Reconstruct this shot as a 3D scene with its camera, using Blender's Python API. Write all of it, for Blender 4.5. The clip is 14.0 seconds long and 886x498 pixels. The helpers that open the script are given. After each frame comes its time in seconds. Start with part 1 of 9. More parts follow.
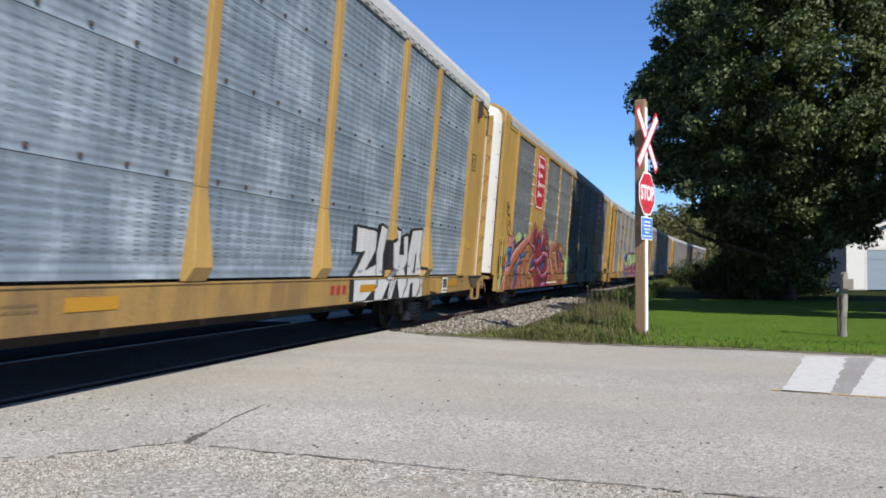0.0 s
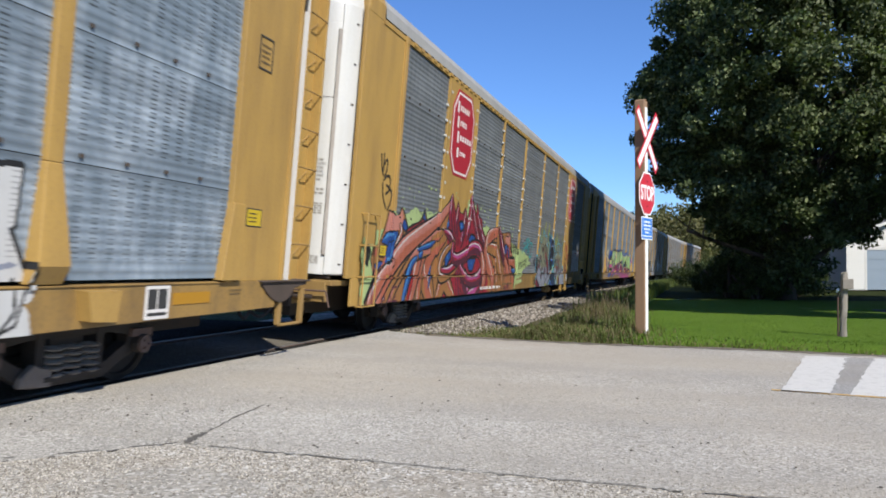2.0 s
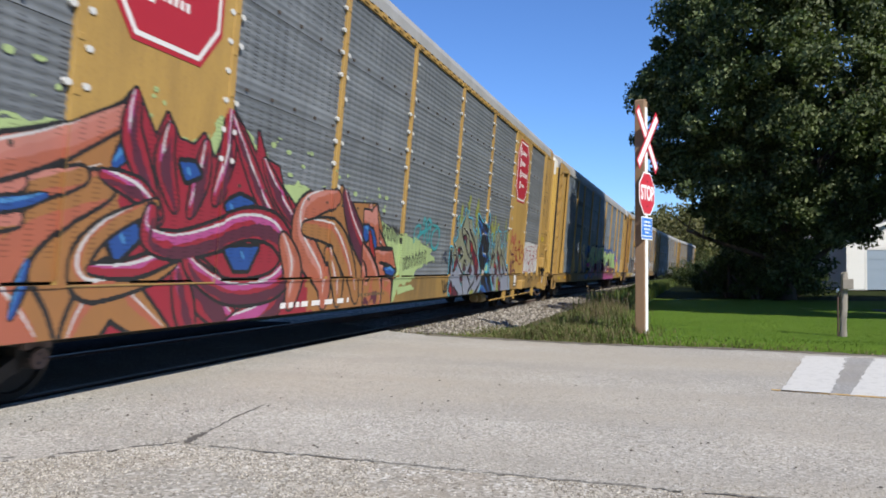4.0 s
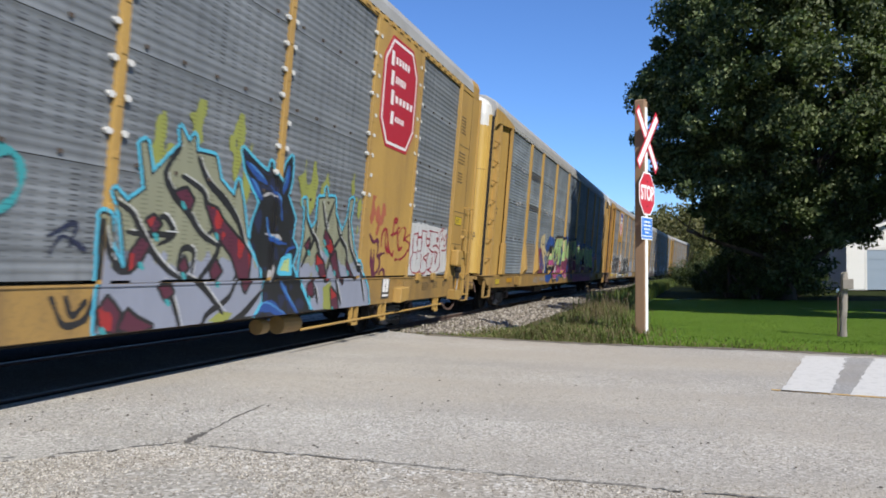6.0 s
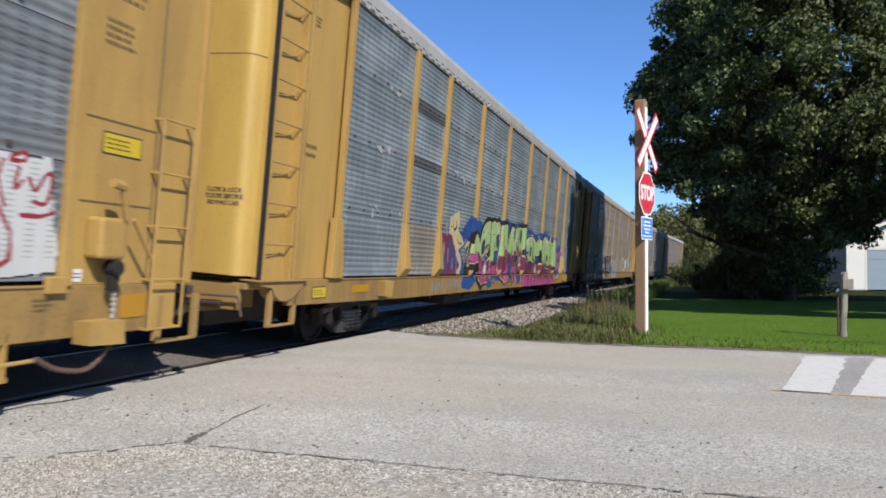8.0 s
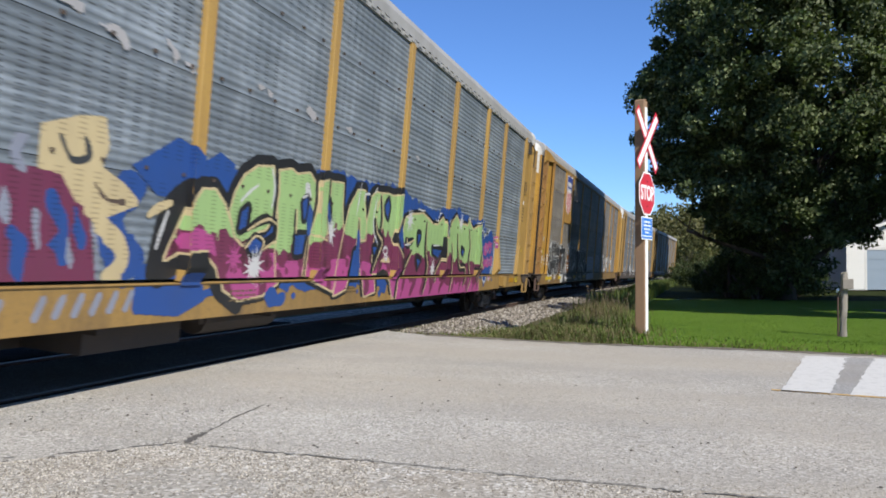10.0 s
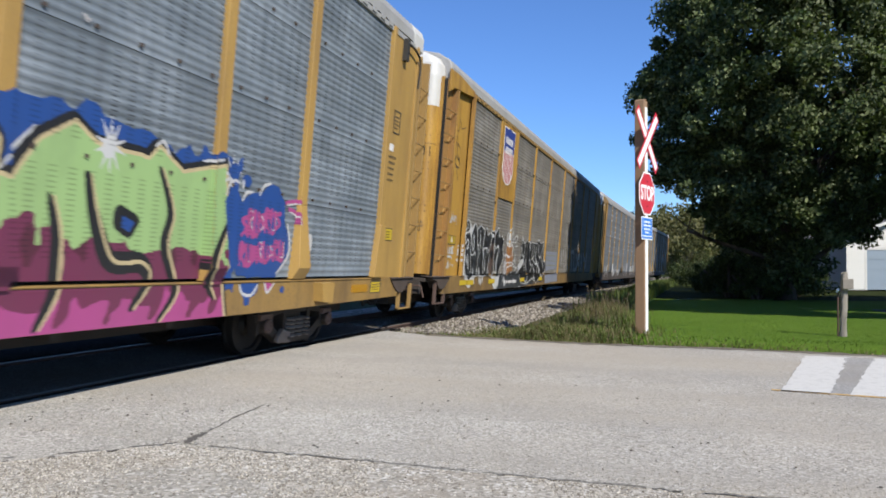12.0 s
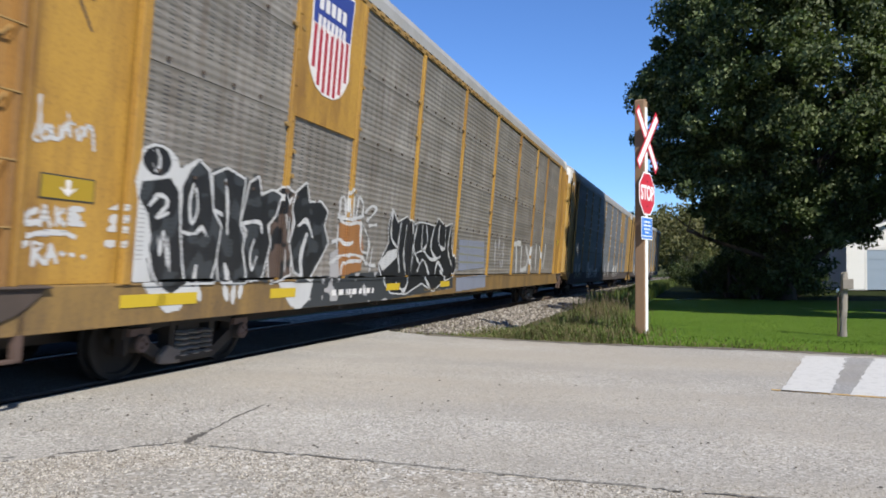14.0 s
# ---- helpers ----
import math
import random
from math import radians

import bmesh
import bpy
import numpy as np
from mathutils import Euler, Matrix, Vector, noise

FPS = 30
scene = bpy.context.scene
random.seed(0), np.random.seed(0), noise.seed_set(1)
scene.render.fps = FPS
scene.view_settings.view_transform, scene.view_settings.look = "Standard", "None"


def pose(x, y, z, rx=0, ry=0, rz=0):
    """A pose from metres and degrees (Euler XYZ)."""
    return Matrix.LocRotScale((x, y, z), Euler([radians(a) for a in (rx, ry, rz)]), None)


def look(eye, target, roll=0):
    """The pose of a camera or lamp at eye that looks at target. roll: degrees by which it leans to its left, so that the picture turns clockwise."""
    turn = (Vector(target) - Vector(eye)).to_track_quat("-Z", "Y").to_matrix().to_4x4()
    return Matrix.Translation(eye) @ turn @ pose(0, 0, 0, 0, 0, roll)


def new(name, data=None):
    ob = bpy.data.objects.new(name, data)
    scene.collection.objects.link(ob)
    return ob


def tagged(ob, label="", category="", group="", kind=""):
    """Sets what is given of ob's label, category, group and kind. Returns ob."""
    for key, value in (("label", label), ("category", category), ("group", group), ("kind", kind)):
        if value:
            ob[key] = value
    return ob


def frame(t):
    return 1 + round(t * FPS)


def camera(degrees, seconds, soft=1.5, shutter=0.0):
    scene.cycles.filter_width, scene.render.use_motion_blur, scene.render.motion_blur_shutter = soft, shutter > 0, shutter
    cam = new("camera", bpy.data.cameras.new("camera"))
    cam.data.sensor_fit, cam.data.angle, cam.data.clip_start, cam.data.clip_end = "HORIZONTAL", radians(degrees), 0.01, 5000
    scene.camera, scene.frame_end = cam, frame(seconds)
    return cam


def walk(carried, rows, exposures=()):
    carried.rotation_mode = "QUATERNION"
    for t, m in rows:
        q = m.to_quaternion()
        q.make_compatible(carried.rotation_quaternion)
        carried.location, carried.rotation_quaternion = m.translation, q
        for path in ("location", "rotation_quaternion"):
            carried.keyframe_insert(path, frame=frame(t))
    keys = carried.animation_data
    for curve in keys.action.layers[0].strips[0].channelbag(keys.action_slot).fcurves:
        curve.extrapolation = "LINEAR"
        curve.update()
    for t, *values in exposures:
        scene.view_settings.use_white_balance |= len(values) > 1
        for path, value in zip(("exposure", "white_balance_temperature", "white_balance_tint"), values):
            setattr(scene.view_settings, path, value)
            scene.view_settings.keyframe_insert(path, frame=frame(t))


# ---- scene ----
FOV = 61.77
cam = camera(FOV, 14.0, soft=1.75, shutter=0.3)
EYE = Vector((0.0, 0.0, 1.18))
YAW, PITCH, ROLL = 17.16, 1.59, -0.23
AIM = EYE + Vector((-math.sin(radians(YAW)) * math.cos(radians(PITCH)), math.cos(radians(YAW)) * math.cos(radians(PITCH)), math.sin(radians(PITCH))))
walk(cam, [(0.0, look(EYE, AIM, -ROLL)), (14.0, look(EYE, AIM, -ROLL))], [(0.0, 0.52, 6330, 10), (14.0, 0.52, 6330, 10)])

# ---- light ----
SUN_AZ, SUN_EL = -42.0, 40.0     # azimuth counted from +x towards +y
world = bpy.data.worlds.new("world")
scene.world = world
world.use_nodes = True
wn = world.node_tree.nodes
sky = wn.new("ShaderNodeTexSky")
sky.sky_type = "NISHITA"
sky.sun_disc = False
sky.sun_elevation = radians(SUN_EL)
sky.sun_rotation = radians(90 - SUN_AZ)
sky.air_density, sky.dust_density, sky.ozone_density = 1.0, 0.0, 5.0
tone = wn.new("ShaderNodeMixRGB")
tone.blend_type = "MULTIPLY"
tone.inputs[0].default_value, tone.inputs[2].default_value = 1.0, (0.80, 1.0, 1.32, 1)     # clear, deep blue autumn air
world.node_tree.links.new(sky.outputs[0], tone.inputs[1])
world.node_tree.links.new(tone.outputs[0], wn["Background"].inputs[0])
wn["Background"].inputs[1].default_value = 0.086
sun_data = bpy.data.lights.new("sun", "SUN")
sun_data.energy, sun_data.angle, sun_data.color = 5.0, radians(0.53), (1.0, 0.94, 0.83)
sun = new("sun", sun_data)
SUN_DIR = Vector((math.cos(radians(SUN_EL)) * math.cos(radians(SUN_AZ)), math.cos(radians(SUN_EL)) * math.sin(radians(SUN_AZ)), math.sin(radians(SUN_EL))))
sun.matrix_world = look(SUN_DIR * 60, (0, 0, 0))


# ---- materials ----
class Nodes:
    """A short way to write a node material."""

    def __init__(self, name, rough=0.7, metal=0.0):
        self.mat = bpy.data.materials.new(name)
        self.mat.use_nodes = True
        self.t = self.mat.node_tree
        self.b = self.t.nodes["Principled BSDF"]
        self.b.inputs["Roughness"].default_value = rough
        self.b.inputs["Metallic"].default_value = metal
        self.co = self.t.nodes.new("ShaderNodeTexCoord")

    def put(self, kind, **props):
        n = self.t.nodes.new("ShaderNode" + kind)
        for k, v in props.items():
            if k == "operation":
                n.operation = v
            elif k == "blend_type":
                n.blend_type = v
            elif k == "feature":
                n.feature = v
            elif k == "data_type":
                n.data_type = v
        return n

    def link(self, a, b):
        self.t.links.new(a, b)

    def where(self, scale=(1, 1, 1), shift=(0, 0, 0), kind="Object"):
        m = self.put("Mapping")
        m.inputs["Scale"].default_value = scale
        m.inputs["Location"].default_value = shift
        self.link(self.co.outputs[kind], m.inputs[0])
        return m.outputs[0]

    def noise(self, scale, detail=4.0, rough=0.6, vec=None):
        n = self.put("TexNoise")
        n.inputs["Scale"].default_value, n.inputs["Detail"].default_value, n.inputs["Roughness"].default_value = scale, detail, rough
        self.link(vec if vec else self.co.outputs["Object"], n.inputs["Vector"])
        return n.outputs[0]

    def voronoi(self, scale, vec=None, out=0, feature="F1"):
        n = self.put("TexVoronoi", feature=feature)
        n.inputs["Scale"].default_value = scale
        self.link(vec if vec else self.co.outputs["Object"], n.inputs["Vector"])
        return n.outputs[out]

    def ramp(self, fac, stops):
        n = self.put("ValToRGB")
        el = n.color_ramp.elements
        while len(el) < len(stops):
            el.new(0.5)
        for e, (pos, col) in zip(el, stops):
            e.position = pos
            e.color = (*col, 1) if not isinstance(col, (int, float)) else (col, col, col, 1)
        self.link(fac, n.inputs[0])
        return n.outputs[0]

    def mix(self, fac, a, b, blend="MIX"):
        n = self.put("MixRGB", blend_type=blend)
        for sock, val in zip(n.inputs, (fac, a, b)):
            if hasattr(val, "links"):
                self.link(val, sock)
            elif isinstance(val, (int, float)):
                sock.default_value = val if sock.type == "VALUE" else (val, val, val, 1)
            else:
                sock.default_value = (*val, 1)
        return n.outputs[0]

    def math(self, op, a, b=0.0):
        n = self.put("Math", operation=op)
        for sock, val in zip(n.inputs, (a, b)):
            if hasattr(val, "links"):
                self.link(val, sock)
            else:
                sock.default_value = val
        return n.outputs[0]

    def bump(self, height, strength=0.3, dist=0.01):
        n = self.put("Bump")
        n.inputs["Strength"].default_value, n.inputs["Distance"].default_value = strength, dist
        self.link(height, n.inputs["Height"])
        self.link(n.outputs[0], self.b.inputs["Normal"])

    def color(self, c):
        if hasattr(c, "links"):
            self.link(c, self.b.inputs["Base Color"])
        else:
            self.b.inputs["Base Color"].default_value = (*c, 1)
        return self

    def rough(self, c):
        self.link(c, self.b.inputs["Roughness"])


def worn(name, base, dirt, amount=0.5, rough=0.55, metal=0.0, fine=30.0, streak=False, bump=0.15):
    """Paint or metal with blotches at two scales and grime."""
    n = Nodes(name, rough, metal)
    vec = n.where((1.2, 1.2, 0.25) if streak else (1, 1, 1))
    big = n.ramp(n.noise(1.6, 6, 0.65, vec), [(0.42, 0.0), (0.75, 1.0)])
    small = n.ramp(n.noise(fine, 3, 0.6), [(0.5, 0.0), (0.8, 1.0)])
    c = n.mix(n.math("MULTIPLY", big, amount), base, dirt)
    c = n.mix(n.math("MULTIPLY", small, amount * 0.6), c, dirt)
    n.color(c)
    n.bump(n.noise(fine * 2, 2), bump, 0.004)
    return n.mat


def plain(name, base, rough=0.6, metal=0.0):
    """A small, plain painted thing with a little grain."""
    n = Nodes(name, rough, metal)
    n.color(n.mix(n.math("MULTIPLY", n.noise(25, 3), 0.25), base, tuple(c * 0.6 for c in base)))
    return n.mat


def slots(n, sep):
    """Punched slots 9 cm long in columns 21 cm apart and rows 4.4 cm apart, with a plain band over each seam."""
    yy = n.math("ABSOLUTE", n.math("SUBTRACT", n.math("FRACT", n.math("MULTIPLY", sep.outputs[1], 4.75)), 0.5))
    zz = n.math("ABSOLUTE", n.math("SUBTRACT", n.math("FRACT", n.math("MULTIPLY", sep.outputs[2], 22.9)), 0.5))
    hole = n.math("MULTIPLY", n.math("LESS_THAN", yy, 0.22), n.math("LESS_THAN", zz, 0.17))
    for z in (1.138, 2.13, 3.25, 4.31):
        band = n.math("LESS_THAN", n.math("ABSOLUTE", n.math("SUBTRACT", sep.outputs[2], z + 0.07)), 0.12)
        hole = n.math("MULTIPLY", hole, n.math("SUBTRACT", 1.0, band))
    return hole


def screen_material(name, base, pale, dark, pale_amount, dark_amount):
    """Galvanised, punched and corrugated side screen: rows of small dark slots, pale oxide clouds, grime streaks."""
    n = Nodes(name, 0.62, 0.0)
    clouds = n.ramp(n.noise(0.9, 7, 0.68, n.where((0.5, 1.5, 1.0))), [(0.46, 0.0), (0.72, 1.0)])
    fine = n.ramp(n.noise(9, 5, 0.7, n.where((1, 0.6, 2.2))), [(0.45, 0.0), (0.75, 1.0)])
    streak = n.ramp(n.noise(2.5, 5, 0.6, n.where((1, 3.0, 0.25))), [(0.48, 0.0), (0.78, 1.0)])
    c = n.mix(n.math("MULTIPLY", clouds, pale_amount), base, pale)
    c = n.mix(n.math("MULTIPLY", n.math("MULTIPLY", fine, clouds), pale_amount), c, pale)
    c = n.mix(n.math("MULTIPLY", streak, dark_amount), c, dark)
    sep = n.put("SeparateXYZ")
    n.link(n.co.outputs["Object"], sep.inputs[0])
    wear = n.ramp(n.noise(1.1, 4, 0.6, n.where((1, 1.6, 0.8), (0, 9.1, 2.7))), [(0.35, 0.22), (0.65, 0.85)])
    c = n.mix(n.math("MULTIPLY", slots(n, sep), wear), c, (0.02, 0.022, 0.025))
    rows = n.ramp(n.noise(1.0, 3, 0.6, n.where((1, 0.10, 7.0), (0, 3.7, 1.3))), [(0.34, 0.84), (0.5, 1.0), (0.68, 1.2)])
    c = n.mix(1.0, c, rows, "MULTIPLY")
    n.color(c)
    n.bump(n.noise(40, 3), 0.12, 0.003)
    return n.mat


YELLOW = worn("car_yellow", (0.345, 0.214, 0.058), (0.15, 0.09, 0.038), 0.6, 0.5, streak=True)
YELLOW_OLD = worn("car_yellow_old", (0.255, 0.160, 0.050), (0.14, 0.08, 0.04), 0.6, 0.6, streak=True)
YELLOW_BRIGHT = worn("door_yellow", (0.41, 0.268, 0.066), (0.20, 0.118, 0.042), 0.45, 0.5, streak=True)
WHITE_PAINT = worn("door_white", (0.49, 0.485, 0.465), (0.33, 0.31, 0.27), 0.4, 0.5, streak=True)
ROOF_PALE = worn("roof_pale", (0.3874, 0.3874, 0.3874), (0.2607, 0.2533, 0.2459), 0.4, 0.6)
ROOF_GREY = worn("roof_grey", (0.2831, 0.2794, 0.2719), (0.1639, 0.1602, 0.149), 0.5, 0.6)
BLACK = worn("grimy_black", (0.018, 0.017, 0.016), (0.05, 0.04, 0.03), 0.5, 0.75)
# Near-black that stands in for shaded gaps; the slot and drum share it.
NEAR_BLACK = plain("near_black", (0.007, 0.0065, 0.006), 0.9)
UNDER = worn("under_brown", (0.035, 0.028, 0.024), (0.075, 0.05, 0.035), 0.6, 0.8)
RUST = worn("rust_brown", (0.085, 0.052, 0.04), (0.04, 0.026, 0.02), 0.6, 0.85)
SILL_YELLOW = worn("sill_yellow", (0.25, 0.152, 0.044), (0.075, 0.05, 0.03), 0.9, 0.55, streak=True)
SILL_GRIMY = worn("sill_grimy", (0.20, 0.122, 0.038), (0.055, 0.038, 0.026), 0.95, 0.6, streak=True)
YELLOW_RUSTY = worn("car_yellow_rusty", (0.36, 0.205, 0.036), (0.11, 0.05, 0.02), 0.95, 0.55, streak=True)
LADDER_RUST = worn("ladder_rusty", (0.265, 0.140, 0.036), (0.10, 0.046, 0.02), 0.9, 0.65, streak=True)
SPRING = worn("spring_steel", (0.29, 0.262, 0.23), (0.13, 0.10, 0.08), 0.6, 0.7)
BEARING = worn("bearing_rust", (0.15, 0.10, 0.085), (0.07, 0.046, 0.04), 0.6, 0.8)
# Sunlight on the casting beside the springs, put into a paler colour.
CAST_LIT = worn("cast_lit_tone", (0.21, 0.175, 0.15), (0.10, 0.08, 0.065), 0.7, 0.8)
CAST = worn("cast_dusty", (0.058, 0.041, 0.032), (0.034, 0.026, 0.02), 0.8, 0.8)
TRUCK_IRON = worn("truck_iron", (0.026, 0.021, 0.018), (0.042, 0.032, 0.026), 0.7, 0.8)
TREAD = worn("wheel_steel", (0.02, 0.017, 0.015), (0.012, 0.010, 0.009), 0.5, 0.65, 0.3)
RAIL_TOP = worn("rail_steel", (0.15, 0.14, 0.13), (0.08, 0.066, 0.055), 0.6, 0.6, 0.3)
STENCIL = plain("stencil_faded", (0.10, 0.07, 0.035))
STENCIL_PALE = plain("stencil_grey", (0.24, 0.225, 0.20))
INK = plain("stencil_black", (0.03, 0.03, 0.03))
LABEL_YELLOW = plain("label_yellow", (0.45, 0.32, 0.015))
AMBER = plain("reflector_amber", (0.34, 0.17, 0.012), 0.4)
SCREENS = {
    "dark": screen_material("screen_dark", (0.05, 0.055, 0.06), (0.10, 0.108, 0.115), (0.03, 0.03, 0.032), 0.4, 0.5),
    "a": screen_material("screen_pale", (0.124, 0.157, 0.190), (0.34, 0.388, 0.435), (0.074, 0.094, 0.117), 0.65, 0.4),
    "b": screen_material("screen_slate", (0.112, 0.122, 0.131), (0.20, 0.213, 0.223), (0.06, 0.062, 0.066), 0.35, 0.5),
    "c": screen_material("screen_grey", (0.118, 0.140, 0.160), (0.29, 0.325, 0.355), (0.078, 0.086, 0.093), 0.45, 0.4),
    "d": screen_material("screen_tan", (0.148, 0.137, 0.119), (0.29, 0.272, 0.25), (0.085, 0.058, 0.04), 0.5, 0.75),
}


# ---- mesh helpers ----
class Geo:
    """Collects vertices and faces of one part."""

    def __init__(self):
        self.v, self.f = [], []

    def add(self, verts, faces):
        k = len(self.v)
        self.v += [tuple(a) for a in verts]
        self.f += [tuple(i + k for i in f) for f in faces]
        return self

    def box(self, x0, x1, y0, y1, z0, z1):
        return self.add([(x0, y0, z0), (x1, y0, z0), (x1, y1, z0), (x0, y1, z0), (x0, y0, z1), (x1, y0, z1), (x1, y1, z1), (x0, y1, z1)],
                        [(0, 3, 2, 1), (4, 5, 6, 7), (0, 1, 5, 4), (1, 2, 6, 5), (2, 3, 7, 6), (3, 0, 4, 7)])

    def prism(self, pts, axis, a0, a1):
        """A polygon pushed along an axis. pts: (x, z) for y, (x, y) for z, (y, z) for x."""
        n = len(pts)

        def place(p, a):
            return {"x": (a, p[0], p[1]), "y": (p[0], a, p[1]), "z": (p[0], p[1], a)}[axis]
        vs = [place(p, a0) for p in pts] + [place(p, a1) for p in pts]
        fs = [tuple(range(n)), tuple(range(2 * n - 1, n - 1, -1))] + [(i, i + n, (i + 1) % n + n, (i + 1) % n) for i in range(n)]
        return self.add(vs, fs)

    def tube(self, p, q, r, n=8, r2=None):
        p, q = Vector(p), Vector(q)
        d = (q - p).normalized()
        a = d.orthogonal().normalized()
        b = d.cross(a)
        r2 = r if r2 is None else r2
        vs = [p + (a * math.cos(i * 2 * math.pi / n) + b * math.sin(i * 2 * math.pi / n)) * r for i in range(n)]
        vs += [q + (a * math.cos(i * 2 * math.pi / n) + b * math.sin(i * 2 * math.pi / n)) * r2 for i in range(n)]
        fs = [tuple(range(n - 1, -1, -1)), tuple(range(n, 2 * n))] + [(i, (i + 1) % n, (i + 1) % n + n, i + n) for i in range(n)]
        return self.add(vs, fs)

    def lathe(self, profile, axis_point, n=28):
        """Turns (x, r) points round an axis along x."""
        ax, ay, az = axis_point
        m = len(profile)
        vs = [(ax + x, ay + r * math.cos(i * 2 * math.pi / n), az + r * math.sin(i * 2 * math.pi / n)) for i in range(n) for x, r in profile]
        fs = [(i * m + j, i * m + (j + 1) % m, ((i + 1) % n) * m + (j + 1) % m, ((i + 1) % n) * m + j) for i in range(n) for j in range(m)]
        return self.add(vs, fs)

    def mesh(self, name, mat, smooth=False):
        me = bpy.data.meshes.new(name)
        me.from_pydata(self.v, [], self.f)
        bm = bmesh.new()
        bm.from_mesh(me)
        bmesh.ops.recalc_face_normals(bm, faces=bm.faces)
        bm.to_mesh(me)
        bm.free()
        for m in mat if isinstance(mat, (list, tuple)) else [mat]:
            me.materials.append(m)
        if smooth:
            me.polygons.foreach_set("use_smooth", [True] * len(me.polygons))
        return me


def part(name, geo, mat, parent=None, label="", smooth=False):
    ob = new(name, geo if isinstance(geo, bpy.types.Mesh) else geo.mesh(name, mat, smooth))
    ob.parent = parent
    if label:
        ob["label"] = label
    return ob


def bevelled(ob, width=0.012):
    m = ob.modifiers.new("edge", "BEVEL")
    m.width, m.segments, m.limit_method, m.angle_limit = width, 2, "ANGLE", radians(40)
    return ob


# ---- the track ----
RAIL_X, RADIUS, CANT = -5.668, 1161.0, radians(4.676)
GAUGE_MID = 0.7175
PITCH_CAR = 28.6


def track(s, o=0.0, z=0.0, cant=CANT):
    """The place at s metres along the line, o metres to the right of the near rail and z above it."""
    a = s / RADIUS
    o, z = o * math.cos(cant) + z * math.sin(cant), -o * math.sin(cant) + z * math.cos(cant)
    return Vector((RAIL_X + RADIUS * (1 - math.cos(a)) + o * math.cos(a), RADIUS * math.sin(a) - o * math.sin(a), z))


def car_pose(s):
    a = s / RADIUS
    tangent = Vector((math.sin(a), math.cos(a), 0))
    side = Vector((math.cos(a), -math.sin(a), 0))
    right = side * math.cos(CANT) - Vector((0, 0, 1)) * math.sin(CANT)
    up = side * math.sin(CANT) + Vector((0, 0, 1)) * math.cos(CANT)
    m = Matrix((right, tangent, up)).transposed().to_4x4()
    m.translation = track(s, -GAUGE_MID)
    return m


def gone(t):
    """Metres that the train has run since the middle of the clip."""
    u = t - 7.0
    return 5.3469 * u + 0.0350 * u * u - 0.0023 * u ** 3


FIRST_JOINT = -16.004 + 0.2     # the coupling behind the first car, at 7 s


# ---- ground ----
def ground_z(x, y):
    """Lawn a little above the road, the bed of the line level with it."""
    lawn = min(1.0, max(0.0, (y - 12.0) / 1.2)) * min(1.0, max(0.0, (x - max(0.0, y) ** 2 / 2322 + 3.4) / 1.3))
    return -0.14 + 0.19 * lawn


def spread(lo, hi, fine_lo, fine_hi, step):
    out = list(np.arange(fine_lo, fine_hi, step))
    a, d = fine_hi, step
    while a < hi:
        out.append(a)
        d *= 1.35
        a += d
    out.append(hi)
    a, d, head = fine_lo - step, step, []
    while a > lo:
        head.append(a)
        d *= 1.35
        a -= d
    return [lo] + head[::-1] + [float(b) for b in out]


def build_ground():
    xs, ys = spread(-2500, 2500, -8, 14, 0.5), spread(-2500, 3500, -2, 60, 0.6)
    g = Geo()
    g.v = [(x, y, ground_z(x, y)) for y in ys for x in xs]
    w = len(xs)
    g.f = [(j * w + i, j * w + i + 1, (j + 1) * w + i + 1, (j + 1) * w + i) for j in range(len(ys) - 1) for i in range(w - 1)]
    n = Nodes("lawn_grass", 0.9)
    n.b.inputs["Specular IOR Level"].default_value = 0.05
    a = n.ramp(n.noise(0.35, 5, 0.6), [(0.35, (0.0699, 0.1254, 0.0122)), (0.65, (0.1026, 0.1672, 0.0198))])
    b = n.ramp(n.noise(14, 4, 0.7), [(0.3, (0.0456, 0.0874, 0.0091)), (0.7, (0.1102, 0.1786, 0.0274))])
    c = n.mix(0.5, a, b)
    c = n.mix(n.ramp(n.noise(2.3, 5, 0.7), [(0.62, 0.0), (0.8, 0.5)]), c, (0.1216, 0.114, 0.0456))
    sep = n.put("SeparateXYZ")
    n.link(n.co.outputs["Object"], sep.inputs[0])
    # Rough grass, with shade past the train and maple put into its tone.
    dark_rough = n.math("LESS_THAN", n.math("ADD", sep.outputs[0], n.math("MULTIPLY", n.noise(0.4), 2.0)), -6.6)
    bank = n.math("LESS_THAN", n.math("ADD", sep.outputs[0], n.math("MULTIPLY", n.noise(0.9, 4), 2.4)), -0.25)
    c = n.mix(bank, c, n.ramp(n.noise(6, 5, 0.7), [(0.3, (0.0418, 0.0441, 0.0182)), (0.5, (0.076, 0.0722, 0.0342)), (0.7, (0.114, 0.0988, 0.057))]))
    beyond = n.math("GREATER_THAN", n.math("ADD", sep.outputs[1], n.math("MULTIPLY", n.noise(0.3), 10.0)), 36.0)
    dark_rough = n.math("MAXIMUM", dark_rough, beyond)
    c = n.mix(dark_rough, c, n.ramp(n.noise(1.5, 6, 0.7), [(0.3, (0.0167, 0.0228, 0.0061)), (0.7, (0.0395, 0.0502, 0.0137))]))
    n.color(c)
    n.bump(n.noise(45, 3), 0.9, 0.03)
    tagged(part("ground", g, n.mat), "mown green lawn reaching out to rough grassland", "ground", kind="structure")


